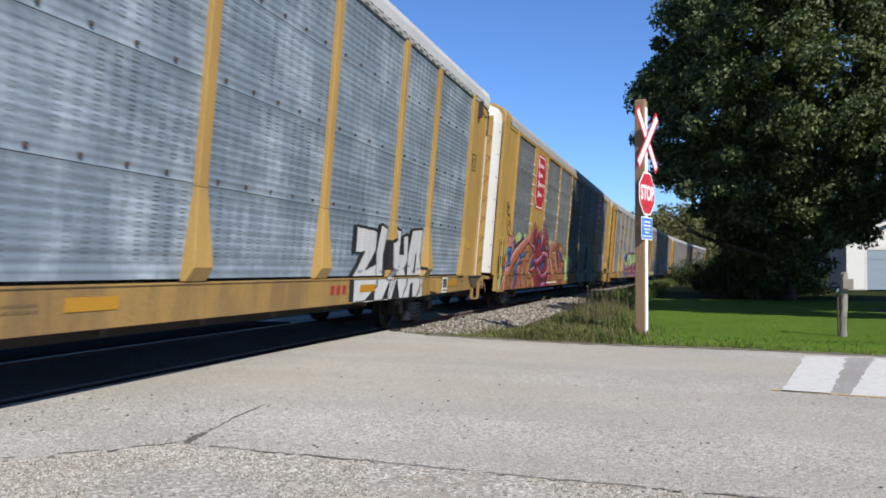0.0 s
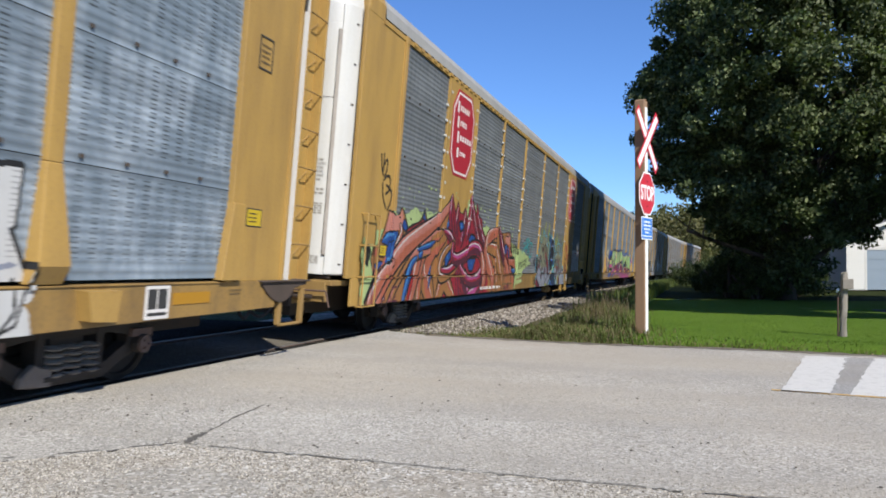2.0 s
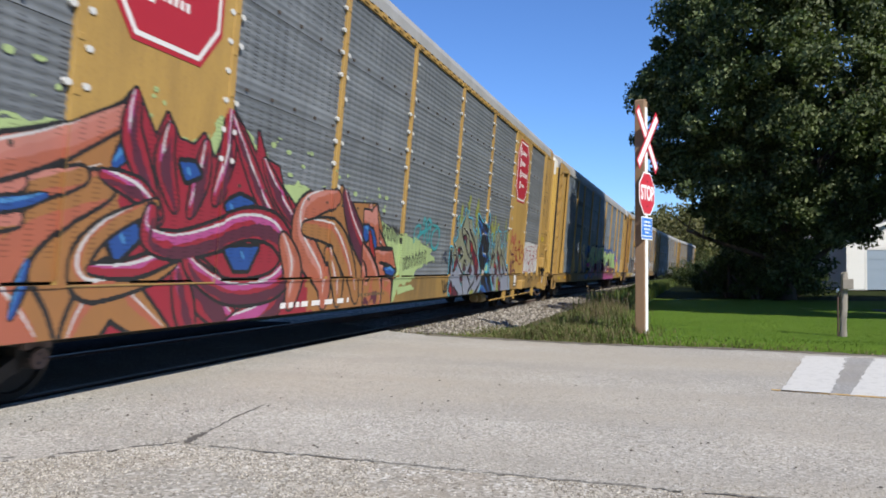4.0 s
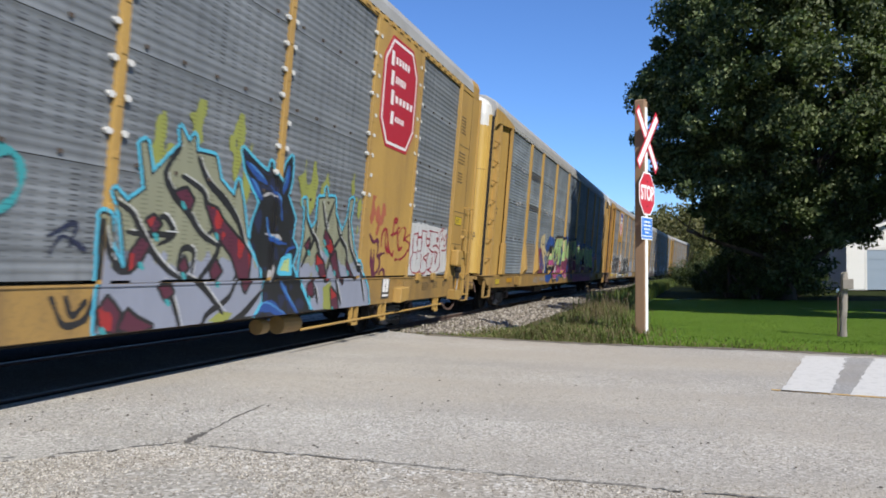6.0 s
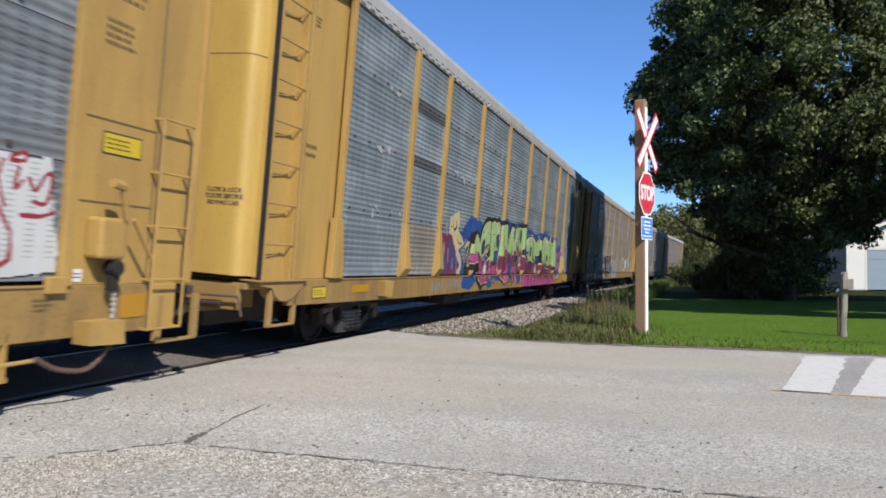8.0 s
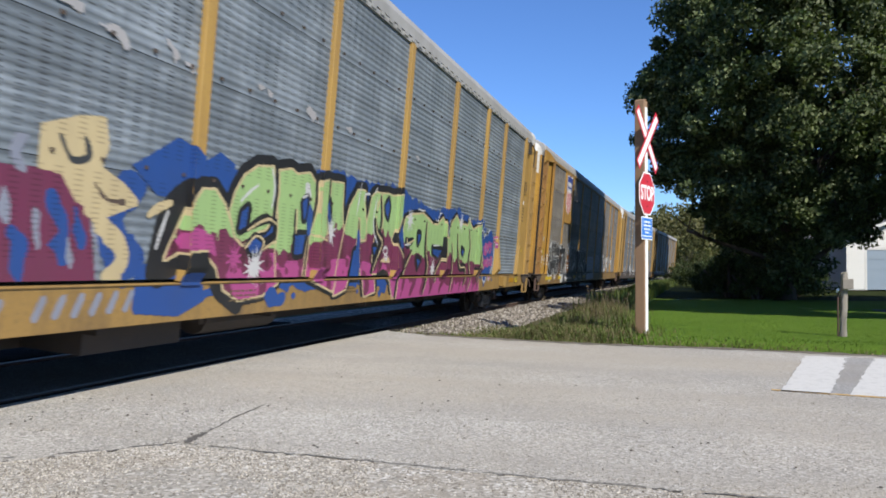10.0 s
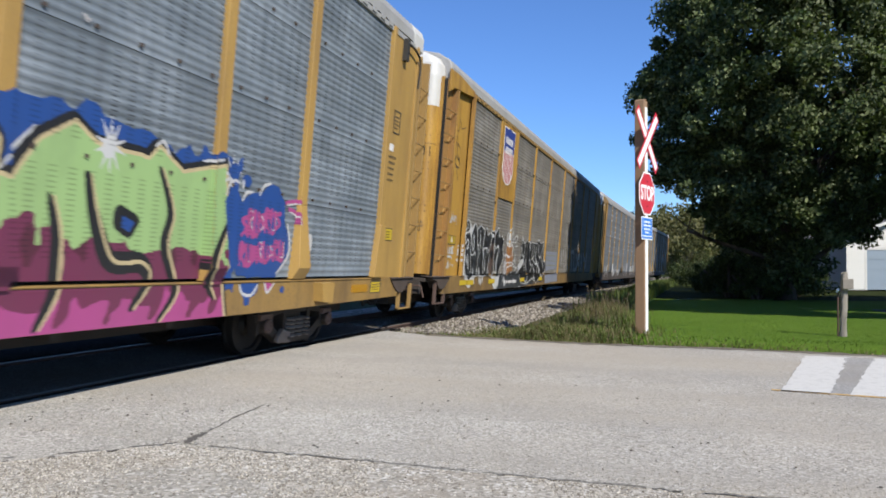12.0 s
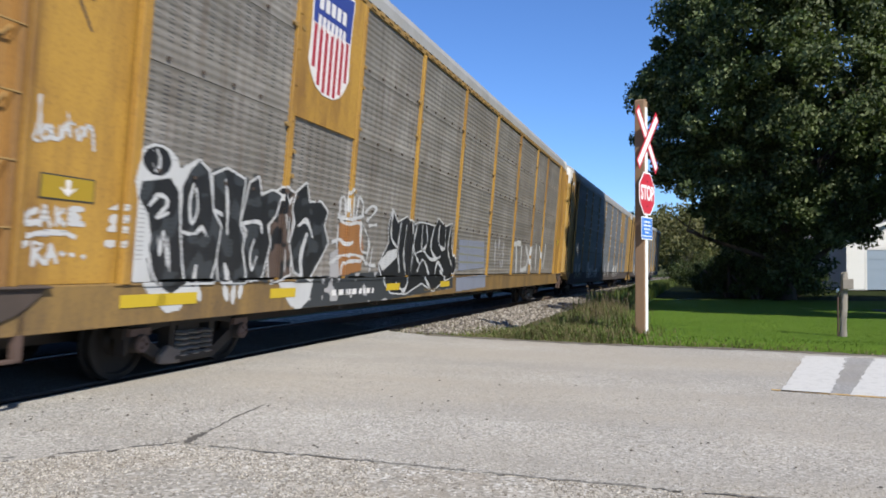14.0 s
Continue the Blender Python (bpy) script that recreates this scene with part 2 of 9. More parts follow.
def asphalt(name, base, stone, light, scale=70, dirt=None, gloss=0.2):
    n = Nodes(name, 0.92)
    n.b.inputs["Specular IOR Level"].default_value = gloss
    cell = n.voronoi(scale, out=1)
    sep = n.put("SeparateColor")
    n.link(cell, sep.inputs[0])
    grit = n.ramp(sep.outputs[0], [(0.0, tuple(c * 0.48 for c in base)), (0.22, tuple(c * 0.82 for c in base)), (0.55, base), (0.85, stone), (1.0, light)])
    patch = n.ramp(n.noise(0.5, 6, 0.65), [(0.3, 0.80), (0.5, 0.98), (0.72, 1.14)])
    c = n.mix(1.0, grit, patch, "MULTIPLY")
    tyre = n.ramp(n.noise(0.8, 4, 0.6, n.where((0.06, 1.3, 1))), [(0.42, 0.0), (0.66, 0.5)])
    c = n.mix(tyre, c, tuple(k * 0.75 for k in base))
    c = n.mix(n.ramp(n.noise(0.22, 5, 0.6, n.where((0.5, 1.2, 1), (7, 2, 0))), [(0.42, 0.0), (0.62, 0.6)]), c, tuple(k * f for k, f in zip(base, (1.0, 0.93, 0.82))))
    speck = n.ramp(n.noise(38, 2, 0.5), [(0.70, 0.0), (0.74, 0.8)])
    c = n.mix(speck, c, tuple(k * 0.3 for k in base))
    if dirt:
        c = n.mix(n.ramp(n.noise(0.9, 6, 0.7, n.where(shift=(3.1, 0.4, 0))), [(0.5, 0.0), (0.68, 0.65)]), c, dirt)
    n.color(c)
    n.bump(n.voronoi(scale), 0.6, 0.006)
    return n.mat


ROAD_MAT = asphalt("road_chipseal", (0.339, 0.3218, 0.2906), (0.4246, 0.406, 0.3725), (0.5438, 0.5215, 0.4843))
# Asphalt with the shade under the train put into its colour.
SHADED_ASPHALT = asphalt("asphalt_shaded", (0.03, 0.028, 0.026), (0.045, 0.042, 0.039), (0.07, 0.065, 0.06), gloss=0.0)
# Kept below the road's tone to hold the shade under the train.
PANEL_MAT = asphalt("crossing_pale", (0.13, 0.12, 0.105), (0.17, 0.158, 0.14), (0.24, 0.225, 0.205), gloss=0.0)
GRAVEL_MAT = asphalt("gravel_pale", (0.3129, 0.2943, 0.2607), (0.4321, 0.4098, 0.3725), (0.596, 0.5774, 0.5438), 48, (0.2607, 0.216, 0.1639))


def edge_far(x):
    """The far edge of the road: nearly straight, flaring out at the line."""
    return 11.95 - 0.09 * x + 0.05 * math.sin(x * 1.7) + (0.09 * max(0.0, -2.0 - x) ** 2.0) * (1 if x > -6 else 1)


def edge_near(x):
    return 4.22 + 0.03 * math.sin(x * 2.1) + 0.02 * math.sin(x * 5.3) + 0.03 * min(1.7, max(0.0, -1.5 - x)) - 1.0 * max(0.0, -3.2 - x)


def sheet(name, xs, lo, hi, z, mat, label, rows=8, category="road", left=None):
    g = Geo()
    g.v = [(x, lo(x) + (hi(x) - lo(x)) * j / rows, z) for x in xs for j in range(rows + 1)]
    if left:
        g.v = [(left(y), y, z) if abs(x - xs[0]) < 1e-6 else (x, y, z) for x, y, z in g.v]
    w = rows + 1
    top = [(i * w + j, (i + 1) * w + j, (i + 1) * w + j + 1, i * w + j + 1) for i in range(len(xs) - 1) for j in range(rows)]
    g.f = top
    k = len(g.v)
    rim = [i * w for i in range(len(xs))] + [(len(xs) - 1) * w + j for j in range(1, w)] + [i * w + rows for i in range(len(xs) - 2, -1, -1)] + [j for j in range(rows - 1, 0, -1)]
    g.v += [(g.v[i][0], g.v[i][1], z - 0.12) for i in rim]
    g.f += [(rim[a], rim[(a + 1) % len(rim)], k + (a + 1) % len(rim), k + a) for a in range(len(rim))]
    return tagged(part(name, g, mat), label, category, kind="structure")


def road_left(y):
    """The broken edge of the road along the near rail, set where the train's shadow ends."""
    return RAIL_X + 0.13 + y * y * 0.00155 + 0.012 * math.sin(y * 5.1) + 0.008 * math.sin(y * 13.7)


def build_road():
    xs = [-5.45 + 0.25 * i for i in range(0, 180)] + [40 + 10 * i for i in range(0, 30)]
    sheet("road", xs, edge_near, edge_far, 0.0, ROAD_MAT, "pale worn chip-sealed road running over the level crossing", 24, left=road_left)
    xs = [-60 + 2 * i for i in range(0, 27)]
    sheet("road_beyond", xs + [-7.25], lambda x: 3.9, lambda x: 13.2, 0.125, SHADED_ASPHALT, "road on the other side of the line, painted dark for the train's shade")
    sheet("gravel_shoulder", [-5.45 + 0.25 * i for i in range(0, 180)], lambda x: -7.0, lambda x: edge_near(x) - 0.0, -0.005, GRAVEL_MAT, "pale loose gravel beside the road", 24, category="gravel", left=road_left)
    g = Geo()
    ys = [-7 + 0.5 * k for k in range(43)]
    g.v = [(x, y, z) for y in ys for x, z in ((RAIL_X + 0.004 + y * y / (2 * RADIUS), -0.012), (road_left(y) + 0.02, -0.012), (road_left(y) + 0.02, -0.13), (RAIL_X + 0.004 + y * y / (2 * RADIUS), -0.13))]
    g.f = [(4 * k + j, 4 * k + (j + 1) % 4, 4 * k + 4 + (j + 1) % 4, 4 * k + 4 + j) for k in range(len(ys) - 1) for j in range(4)]
    tagged(part("crossing_filler", g, SHADED_ASPHALT), "asphalt filling beside the rail, painted dark for the train's shade", "crossing", kind="structure")


def rail_profile():
    return [(-0.07, -0.18), (0.07, -0.18), (0.07, -0.165), (0.012, -0.15), (0.012, -0.045), (0.036, -0.035), (0.036, -0.006), (0.03, 0.0), (-0.03, 0.0), (-0.036, -0.006), (-0.036, -0.035), (-0.012, -0.045), (-0.012, -0.15), (-0.07, -0.165)]


def build_track():
    for o, z in ((-0.036, 0.0), (-1.435 - 0.036, 0.0)):
        g = Geo()
        prof = rail_profile()
        ss = [-40 + 4 * i for i in range(0, 96)]
        m = len(prof)
        g.v = [tuple(track(s, o + px, z + pz)) for s in ss for px, pz in prof]
        g.f = [(i * m + j, i * m + (j + 1) % m, (i + 1) * m + (j + 1) % m, (i + 1) * m + j) for i in range(len(ss) - 1) for j in range(m)]
        ob = part("rail", g, [RUST, RAIL_TOP])
        for i, f in enumerate(ob.data.polygons):
            if abs(f.normal.z) > 0.9 and f.center.z > -0.03 + (0.115 if o < -1 else 0):
                f.material_index = 1
        tagged(ob, "long steel rail with a bright worn head", "rail", "rails of the line", "structure")
    # ballast bed, one ridge along the line, and the crossing's filling between the rails
    g = Geo()
    prof = [(-4.2, -0.45), (-2.6, -0.13), (-0.2, -0.15), (0.2, -0.10), (1.2, -0.03), (2.1, -0.12), (2.5, -0.30), (2.5, -0.8), (-4.2, -0.8)]
    m = len(prof)
    for a, b in ((-60, -3), (13.6, 345)):
        ss = list(np.linspace(a, b, max(4, int((b - a) / 3))))
        k = len(g.v)
        g.v += [tuple(track(s, o, z, CANT if o < 0 else 0.0)) for s in ss for o, z in prof]
        g.f += [(k + i * m + j, k + i * m + (j + 1) % m, k + (i + 1) * m + (j + 1) % m, k + (i + 1) * m + j) for i in range(len(ss) - 1) for j in range(m)]
        g.f += [tuple(range(k, k + m)), tuple(range(len(g.v) - m, len(g.v)))]
    n = Nodes("ballast", 0.9)
    sep = n.put("SeparateColor")
    n.link(n.voronoi(16, out=1), sep.inputs[0])
    n.color(n.ramp(sep.outputs[0], [(0.0, (0.0715, 0.0608, 0.0501)), (0.5, (0.1859, 0.1645, 0.1358)), (1.0, (0.3289, 0.3003, 0.2574))]))
    n.bump(n.voronoi(16), 1.0, 0.05)
    tagged(part("ballast_bed", g, n.mat), "bed of pale crushed stone under the line", "ballast", kind="structure")
    g = Geo()
    prof = [(-1.36, -0.02), (-0.075, -0.02), (-0.075, -0.2), (-1.36, -0.2)]
    ss = [-3 + 1.0 * i for i in range(0, 18)]
    g.v = [tuple(track(s, o, z)) for s in ss for o, z in prof]
    g.f = [(i * 4 + j, i * 4 + (j + 1) % 4, i * 4 + 4 + (j + 1) % 4, i * 4 + 4 + j) for i in range(len(ss) - 1) for j in range(4)] + [(0, 1, 2, 3), tuple(range(len(g.v) - 4, len(g.v)))]
    tagged(part("crossing_panel", g, PANEL_MAT), "asphalt filling between the rails of the crossing", "crossing", kind="structure")


build_ground()
build_road()
build_track()


# ---- the train ----
HALF = 1.5175        # half width of a car
POSTS_TAPER = (5.05, 6.95, 9.65, 12.5, 16.1, 18.95, 21.65, 23.55)
POSTS_NARROW = (5.4, 7.34, 10.05, 12.9, 15.87, 18.72, 21.46, 23.4)
POSTS_FLAT = (5.05, 7.2, 9.9, 12.75, 15.85, 18.7, 21.4, 23.55)
SEAMS = (1.138, 2.13, 3.23, 4.30, 5.30)


def at(l):
    """From metres behind the front coupling to the car's own y."""
    return l - PITCH_CAR / 2


WAVE = 0.0872


def screen_mesh(name, y0, y1, z0, z1, mat, wave):
    """One corrugated panel, 3 mm short of its neighbours."""
    g = Geo()
    n = max(2, round((z1 - z0) / WAVE)) * 4
    zs = [z0 + 0.004 + (z1 - z0 - 0.008) * i / n for i in range(n + 1)]
    prof = [(HALF - 0.038 + wave * math.cos(i * math.pi / 2), z) for i, z in enumerate(zs)]
    g.v = [(x, y, z) for y in (y0 + 0.003, y1 - 0.003) for x, z in prof]
    k = len(prof)
    g.f = [(i, i + 1, i + 1 + k, i + k) for i in range(k - 1)]
    return g.mesh(name, mat, True)


def wheel_geo():
    g = Geo()
    prof = [(-0.07, 0.10), (-0.05, 0.33), (-0.07, 0.36), (-0.07, 0.445), (-0.035, 0.445), (-0.03, 0.42), (0.068, 0.415), (0.068, 0.355), (0.03, 0.34), (0.0, 0.17), (0.06, 0.13), (0.06, 0.0), (-0.07, 0.0)]
    for sx in (1, -1):
        g.lathe([(sx * (x + 0.7175), r) for x, r in prof], (0, 0, 0), 36)
    g.tube((-0.7, 0, 0), (0.7, 0, 0), 0.09, 12)
    g.tube((0.76, 0, 0), (0.95, 0, 0), 0.075, 12)
    g.tube((-0.95, 0, 0), (-0.76, 0, 0), 0.075, 12)
    # three bolts on each end cap
    for sx in (1, -1):
        for k in range(3):
            a = k * 2.094
            g.tube((sx * 0.95, 0.04 * math.cos(a), 0.04 * math.sin(a)), (sx * 0.97, 0.04 * math.cos(a), 0.04 * math.sin(a)), 0.013, 6)
    return g


def frame_geo(sx):
    """Cast side frame of a truck: arched top, drooping belly, journal jaws at both ends."""
    g = Geo()
    x0, x1 = sx * 0.86, sx * 1.0
    g.prism([(-1.14, 0.47), (-1.14, 0.58), (-0.55, 0.70), (0.55, 0.70), (1.14, 0.58), (1.14, 0.47), (0.5, 0.565), (-0.5, 0.565)], "x", x0, x1)
    g.prism([(-1.02, 0.44), (-0.92, 0.53), (-0.40, 0.25), (0.40, 0.25), (0.92, 0.53), (1.02, 0.44), (0.44, 0.13), (-0.44, 0.13)], "x", x0, x1)
    for y in (-0.36, 0.36):
        g.box(*sorted((sx * 0.85, sx * 1.01)), y - 0.045, y + 0.045, 0.2, 0.62)
    for y in (-0.925, 0.925):
        g.prism([(y - 0.17, 0.29), (y - 0.17, 0.55), (y + 0.17, 0.55), (y + 0.17, 0.29), (y + 0.11, 0.31), (y + 0.09, 0.46), (y - 0.09, 0.46), (y - 0.11, 0.31)], "x", x0, x1)
        g.tube((sx * 0.9, y, 0.42), (sx * 1.07, y, 0.42), 0.115, 14, 0.10)
    g.box(*sorted((sx * 0.82, sx * 1.08)), -0.36, 0.36, 0.19, 0.235)
    return g


def spring_geo(sx):
    g = Geo()
    for y in (-0.22, 0.0, 0.22):
        for k in range(5):
            z = 0.235 + 0.06 * k
            prof = [(0.075, -0.017), (0.105, 0.0), (0.075, 0.017), (0.045, 0.0)]
            n = 12
            vs = [(sx * 1.01 + r * math.cos(i * 2 * math.pi / n), y + r * math.sin(i * 2 * math.pi / n), z + dz) for i in range(n) for r, dz in prof]
            g.add(vs, [(i * 4 + j, i * 4 + (j + 1) % 4, ((i + 1) % n) * 4 + (j + 1) % 4, ((i + 1) % n) * 4 + j) for i in range(n) for j in range(4)])
    return g


WHEEL_ME = wheel_geo().mesh("wheel_set", TREAD)
FRAME_ME = {sx: frame_geo(sx).mesh("side_frame", TRUCK_IRON) for sx in (1, -1)}
SADDLE_ME = {sx: Geo().prism([(-0.27, 0.14), (-0.62, 0.17), (-0.60, 0.26), (-0.47, 0.36), (-0.40, 0.33), (-0.27, 0.30)], "x", sx * 1.0, sx * 1.075).mesh("spring_saddle", CAST_LIT) for sx in (1, -1)}
SPRING_ME = {sx: spring_geo(sx).mesh("spring_nest", SPRING) for sx in (1, -1)}
BOLSTER_ME = Geo().box(-0.95, 0.95, -0.2, 0.2, 0.42, 0.66).box(-0.3, 0.3, -0.3, 0.3, 0.66, 0.74).mesh("bolster", UNDER)
BEARING_ME = {}
for _sx in (1, -1):
    _g = Geo().tube((_sx * 1.0, 0, 0.42), (_sx * 1.10, 0, 0.42), 0.105, 14, 0.09).box(*sorted((_sx * 0.98, _sx * 1.05)), -0.15, 0.15, 0.50, 0.58)
    for _k in range(3):
        _a = _k * 2.094
        _g.tube((_sx * 1.10, 0.045 * math.cos(_a), 0.42 + 0.045 * math.sin(_a)), (_sx * 1.125, 0.045 * math.cos(_a), 0.42 + 0.045 * math.sin(_a)), 0.015, 6)
    BEARING_ME[_sx] = _g.mesh("bearing_cap", BEARING)
WHEEL_BASE, WHEEL_R = 1.85, 0.42


def truck(car, l):
    t = new("truck")
    t.parent = car
    t.location = (0, at(l), 0)
    sets = []
    for dy in (-WHEEL_BASE / 2, WHEEL_BASE / 2):
        w = part("wheel_set", WHEEL_ME, None, t, "dark steel wheels on an axle")
        w.location = (0, dy, WHEEL_R)
        sets.append(w)
    for sx in (1, -1):
        part("side_frame", FRAME_ME[sx], None, t, "dusty brown cast side frame")
        part("spring_nest", SPRING_ME[sx], None, t, "coil springs")["kind"] = "stuff"
        bevelled(part("spring_saddle", SADDLE_ME[sx], None, t, "casting beside the springs, coloured pale as if sunlit"), 0.015)
    part("bolster", BOLSTER_ME, None, t)
    for sx in (1, -1):
        for dy in (-WHEEL_BASE / 2, WHEEL_BASE / 2):
            part("bearing_cap", BEARING_ME[sx], None, t, "rusty bearing end cap").location = (0, dy, 0)
    return sets


def bars(g, y0, z0, w, h, rows, rnd, x=HALF + 0.004, fill=0.42):
    """Unreadable stencilling as rows of short plain bars."""
    rh = h / rows
    for r in range(rows):
        y = y0
        end = y0 + w * (0.7 + 0.3 * rnd.random())
        while y < end:
            d = min(end - y, w * (0.05 + 0.12 * rnd.random()))
            z = z0 + h - (r + 1) * rh
            g.box(x, x + 0.004, y, y + d * 0.6, z + rh * (1 - fill) / 2, z + rh * (1 + fill) / 2)
            y += d
    return g


def end_of_car(car, sy, style):
    """Ladder column, curved end doors, corner panel, platform, stirrup and coupler of one end. sy: 1 at the rear, -1 at the front."""
    def Y(l):
        return sy * (PITCH_CAR / 2 - l)

    def rng(a, b):
        return (min(Y(a), Y(b)), max(Y(a), Y(b)))
    yel, door = style["yellow"], style["door"] if sy < 0 else style["rear_door"]
    e = style["front_edge"] if sy < 0 else 2.52
    for sx in (1, -1):
        # corner panel with its raised edges
        g = Geo()
        ladder = style["kind"] == "taper" or style["ladder"]
        lo, hi = ((0.68, 1.40) if sy < 0 else (0.50, 1.04)) if ladder else (0.0, 0.74)
        gap = 0.16 if ladder and sy > 0 else 0.02
        sunk = 0.07 if ladder and sy < 0 else 0.0
        g.box(*sorted((sx * (HALF - 0.06 - sunk), sx * (HALF - 0.02 - sunk))), *rng(hi + gap, e - 0.02), 1.10, 5.34)
        bevelled(part("corner_panel", g, yel, car, "yellow painted steel corner panel"), 0.008)
        bevelled(part("corner_edge", Geo().box(*sorted((sx * (HALF - 0.05), sx * (HALF + 0.01))), *rng(hi + gap, hi + gap + 0.07), 1.10, 5.36), yel, car), 0.008)
        g = Geo().box(*sorted((sx * (HALF - 0.05), sx * (HALF + 0.03))), *rng(e - 0.12, e), 1.10, 5.36)
        if style["kind"] == "taper":
            g.prism([(Y(e - 0.22), 2.0), (Y(e), 2.0), (Y(e + 0.14), 1.12), (Y(e - 0.27), 1.12)], "x", sx * (HALF - 0.05), sx * (HALF + 0.06))
        bevelled(part("corner_post", g, yel, car, "yellow upright post at the corner"), 0.008)
        # ladder column: channel with rungs and loops
        if ladder:
            steel = style["front_steel"] if sy < 0 else style["rear_steel"]
            g = Geo()
            back = 0.16 if sy > 0 else 0.125
            g.box(*sorted((sx * (HALF - back), sx * (HALF - back + 0.015))), *rng(lo, hi), 1.03, 5.25)
            bevelled(part("ladder_back", g, steel, car, "painted steel back of the ladder"), 0.006)
            for l0, l1 in ((lo, lo + 0.05), (hi - 0.07, hi)):
                bevelled(part("ladder_stile", Geo().box(*sorted((sx * (HALF - 0.16), sx * (HALF - 0.005))), *rng(l0, l1), 1.03, 5.25), steel, car), 0.006)
            for k in range(8):
                z = 1.58 + 0.515 * k if sy > 0 else 1.555 + 0.515 * k
                if z > 5.1:
                    continue
                if sy > 0:
                    bend = [(hi - 0.03, z - 0.13), (lo + 0.34, z - 0.22), (lo + 0.03, z - 0.01)]
                else:
                    bend = [(lo + 0.08, z - 0.175), (hi - 0.26, z - 0.13), (hi - 0.16, z - 0.10), (hi - 0.07, z - 0.01)]
                v = Geo().tube((sx * (HALF - 0.005), Y(lo + 0.02), z), (sx * (HALF - 0.005), Y(hi - 0.02), z), 0.011, 6)
                for (l0, z0), (l1, z1) in zip(bend, bend[1:]):
                    v.tube((sx * (HALF - back + 0.024), Y(l0), z0), (sx * (HALF - back + 0.024), Y(l1), z1), 0.011, 6)
                part("rung", v, YELLOW_OLD, car, "steel rung with a bent guard")
            # Black strip painted for the shade in the gap beside the ladder.
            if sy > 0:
                part("gap_strip", Geo().box(*sorted((sx * (HALF - 0.34), sx * (HALF - 0.2))), *rng(hi - 0.005, hi + gap + 0.03), 1.05, 5.22), NEAR_BLACK, car, "black strip for the shaded gap beside the ladder")
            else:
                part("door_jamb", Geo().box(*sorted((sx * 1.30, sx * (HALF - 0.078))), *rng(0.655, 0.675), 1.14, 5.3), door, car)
                part("gap_strip", Geo().box(*sorted((sx * (HALF - 0.078), sx * (HALF - 0.012))), *rng(0.655, 0.678), 1.05, 5.25), NEAR_BLACK, car, "black strip for the shaded gap beside the ladder")
        # worn casting at the corner of the frame
        bowl = [(0.58, 1.085), (1.74, 1.085), (1.70, 1.03), (1.60, 0.95), (1.46, 0.87), (1.30, 0.82), (1.12, 0.83), (0.98, 0.90), (0.90, 1.0), (0.60, 1.04)]
        g = Geo().prism([(Y(l), z) for l, z in bowl], "x", sx * (HALF - 0.20), sx * (HALF + 0.025))
        g.prism([(Y(0.52), 1.085), (Y(1.78), 1.085), (Y(1.78), 1.105), (Y(0.52), 1.105)], "x", sx * (HALF - 0.22), sx * (HALF + 0.06))
        if ladder:
            bevelled(part("corner_casting", g, YELLOW_OLD if sy < 0 and style["platform"] == YELLOW_OLD else CAST, car, "grimy bowl-shaped corner casting"), 0.012)
        else:
            bevelled(part("corner_plate", Geo().box(*sorted((sx * (HALF - 0.05), sx * (HALF - 0.002))), *rng(0.98, 1.38), 0.655, 1.10), yel, car, "yellow corner plate"), 0.01)
        # stirrup step under the corner
        if sy < 0 and not style["stirrup"]:
            continue
        g = Geo()
        for l in ((0.56, 1.16) if sy > 0 else (0.9, 1.5)):
            g.box(*sorted((sx * (HALF - 0.06), sx * HALF)), *rng(l, l + 0.08), 0.50, 0.98)
        g.box(*sorted((sx * (HALF - 0.06), sx * HALF)), *rng(*((0.56, 1.24) if sy > 0 else (0.9, 1.58))), 0.50, 0.53)
        bevelled(part("stirrup_step", g, style["step"], car, "bent steel stirrup step"), 0.006)
    # curved end doors, one bulging shell
    ex, ey = (0.08, 0.5) if ladder else (0.2, 0.9)
    half = style["door_half"] + (0.04 if ladder and sy < 0 else 0.0)
    arc = [(half * math.copysign(abs(math.cos(a)) ** ex, math.cos(a)), Y(1.45 - 1.03 * max(0.0, math.sin(a)) ** ey)) for a in [math.pi * i / 64 for i in range(65)]]
    split = style["door_split"]
    # Dark brown sheet: the recess's shade is put into its colour.
    part("recess_sheet", Geo().box(-1.34, 1.34, *rng(1.47, 1.53), 1.08, 5.36), UNDER, car, "dark brown sheet standing for the shaded recess beside the end door")
    g = Geo().prism(arc, "z", 1.14, split)
    bevelled(part("end_door", g, door, car, style["door_label"] if sy < 0 else "curved yellow end door"), 0.01)
    rings = ((split, 0.998, 0.0), (5.30, 0.998, 0.0), (5.55, 0.975, 0.03), (5.70, 0.90, 0.09), (5.82, 0.72, 0.2)) if sy < 0 else ((split, 0.998, 0.0), (5.42, 0.998, 0.0))
    g, m = Geo(), len(arc)
    g.v = [(x * k, y + (Y(1.45) - y) * b, z) for z, k, b in rings for x, y in arc]
    g.f = [(i * m + j, i * m + (j + 1) % m, (i + 1) * m + (j + 1) % m, (i + 1) * m + j) for i in range(len(rings) - 1) for j in range(m)] + [tuple(range(m)), tuple(range((len(rings) - 1) * m, len(rings) * m))]
    part("door_top", g, WHITE_PAINT if style["white_top"] and (sy < 0 or style["kind"] == "taper") else door, car)
    g = Geo()
    for i, step in ((10, 0.30), (15, 0.62)):
        x, y = arc[i]
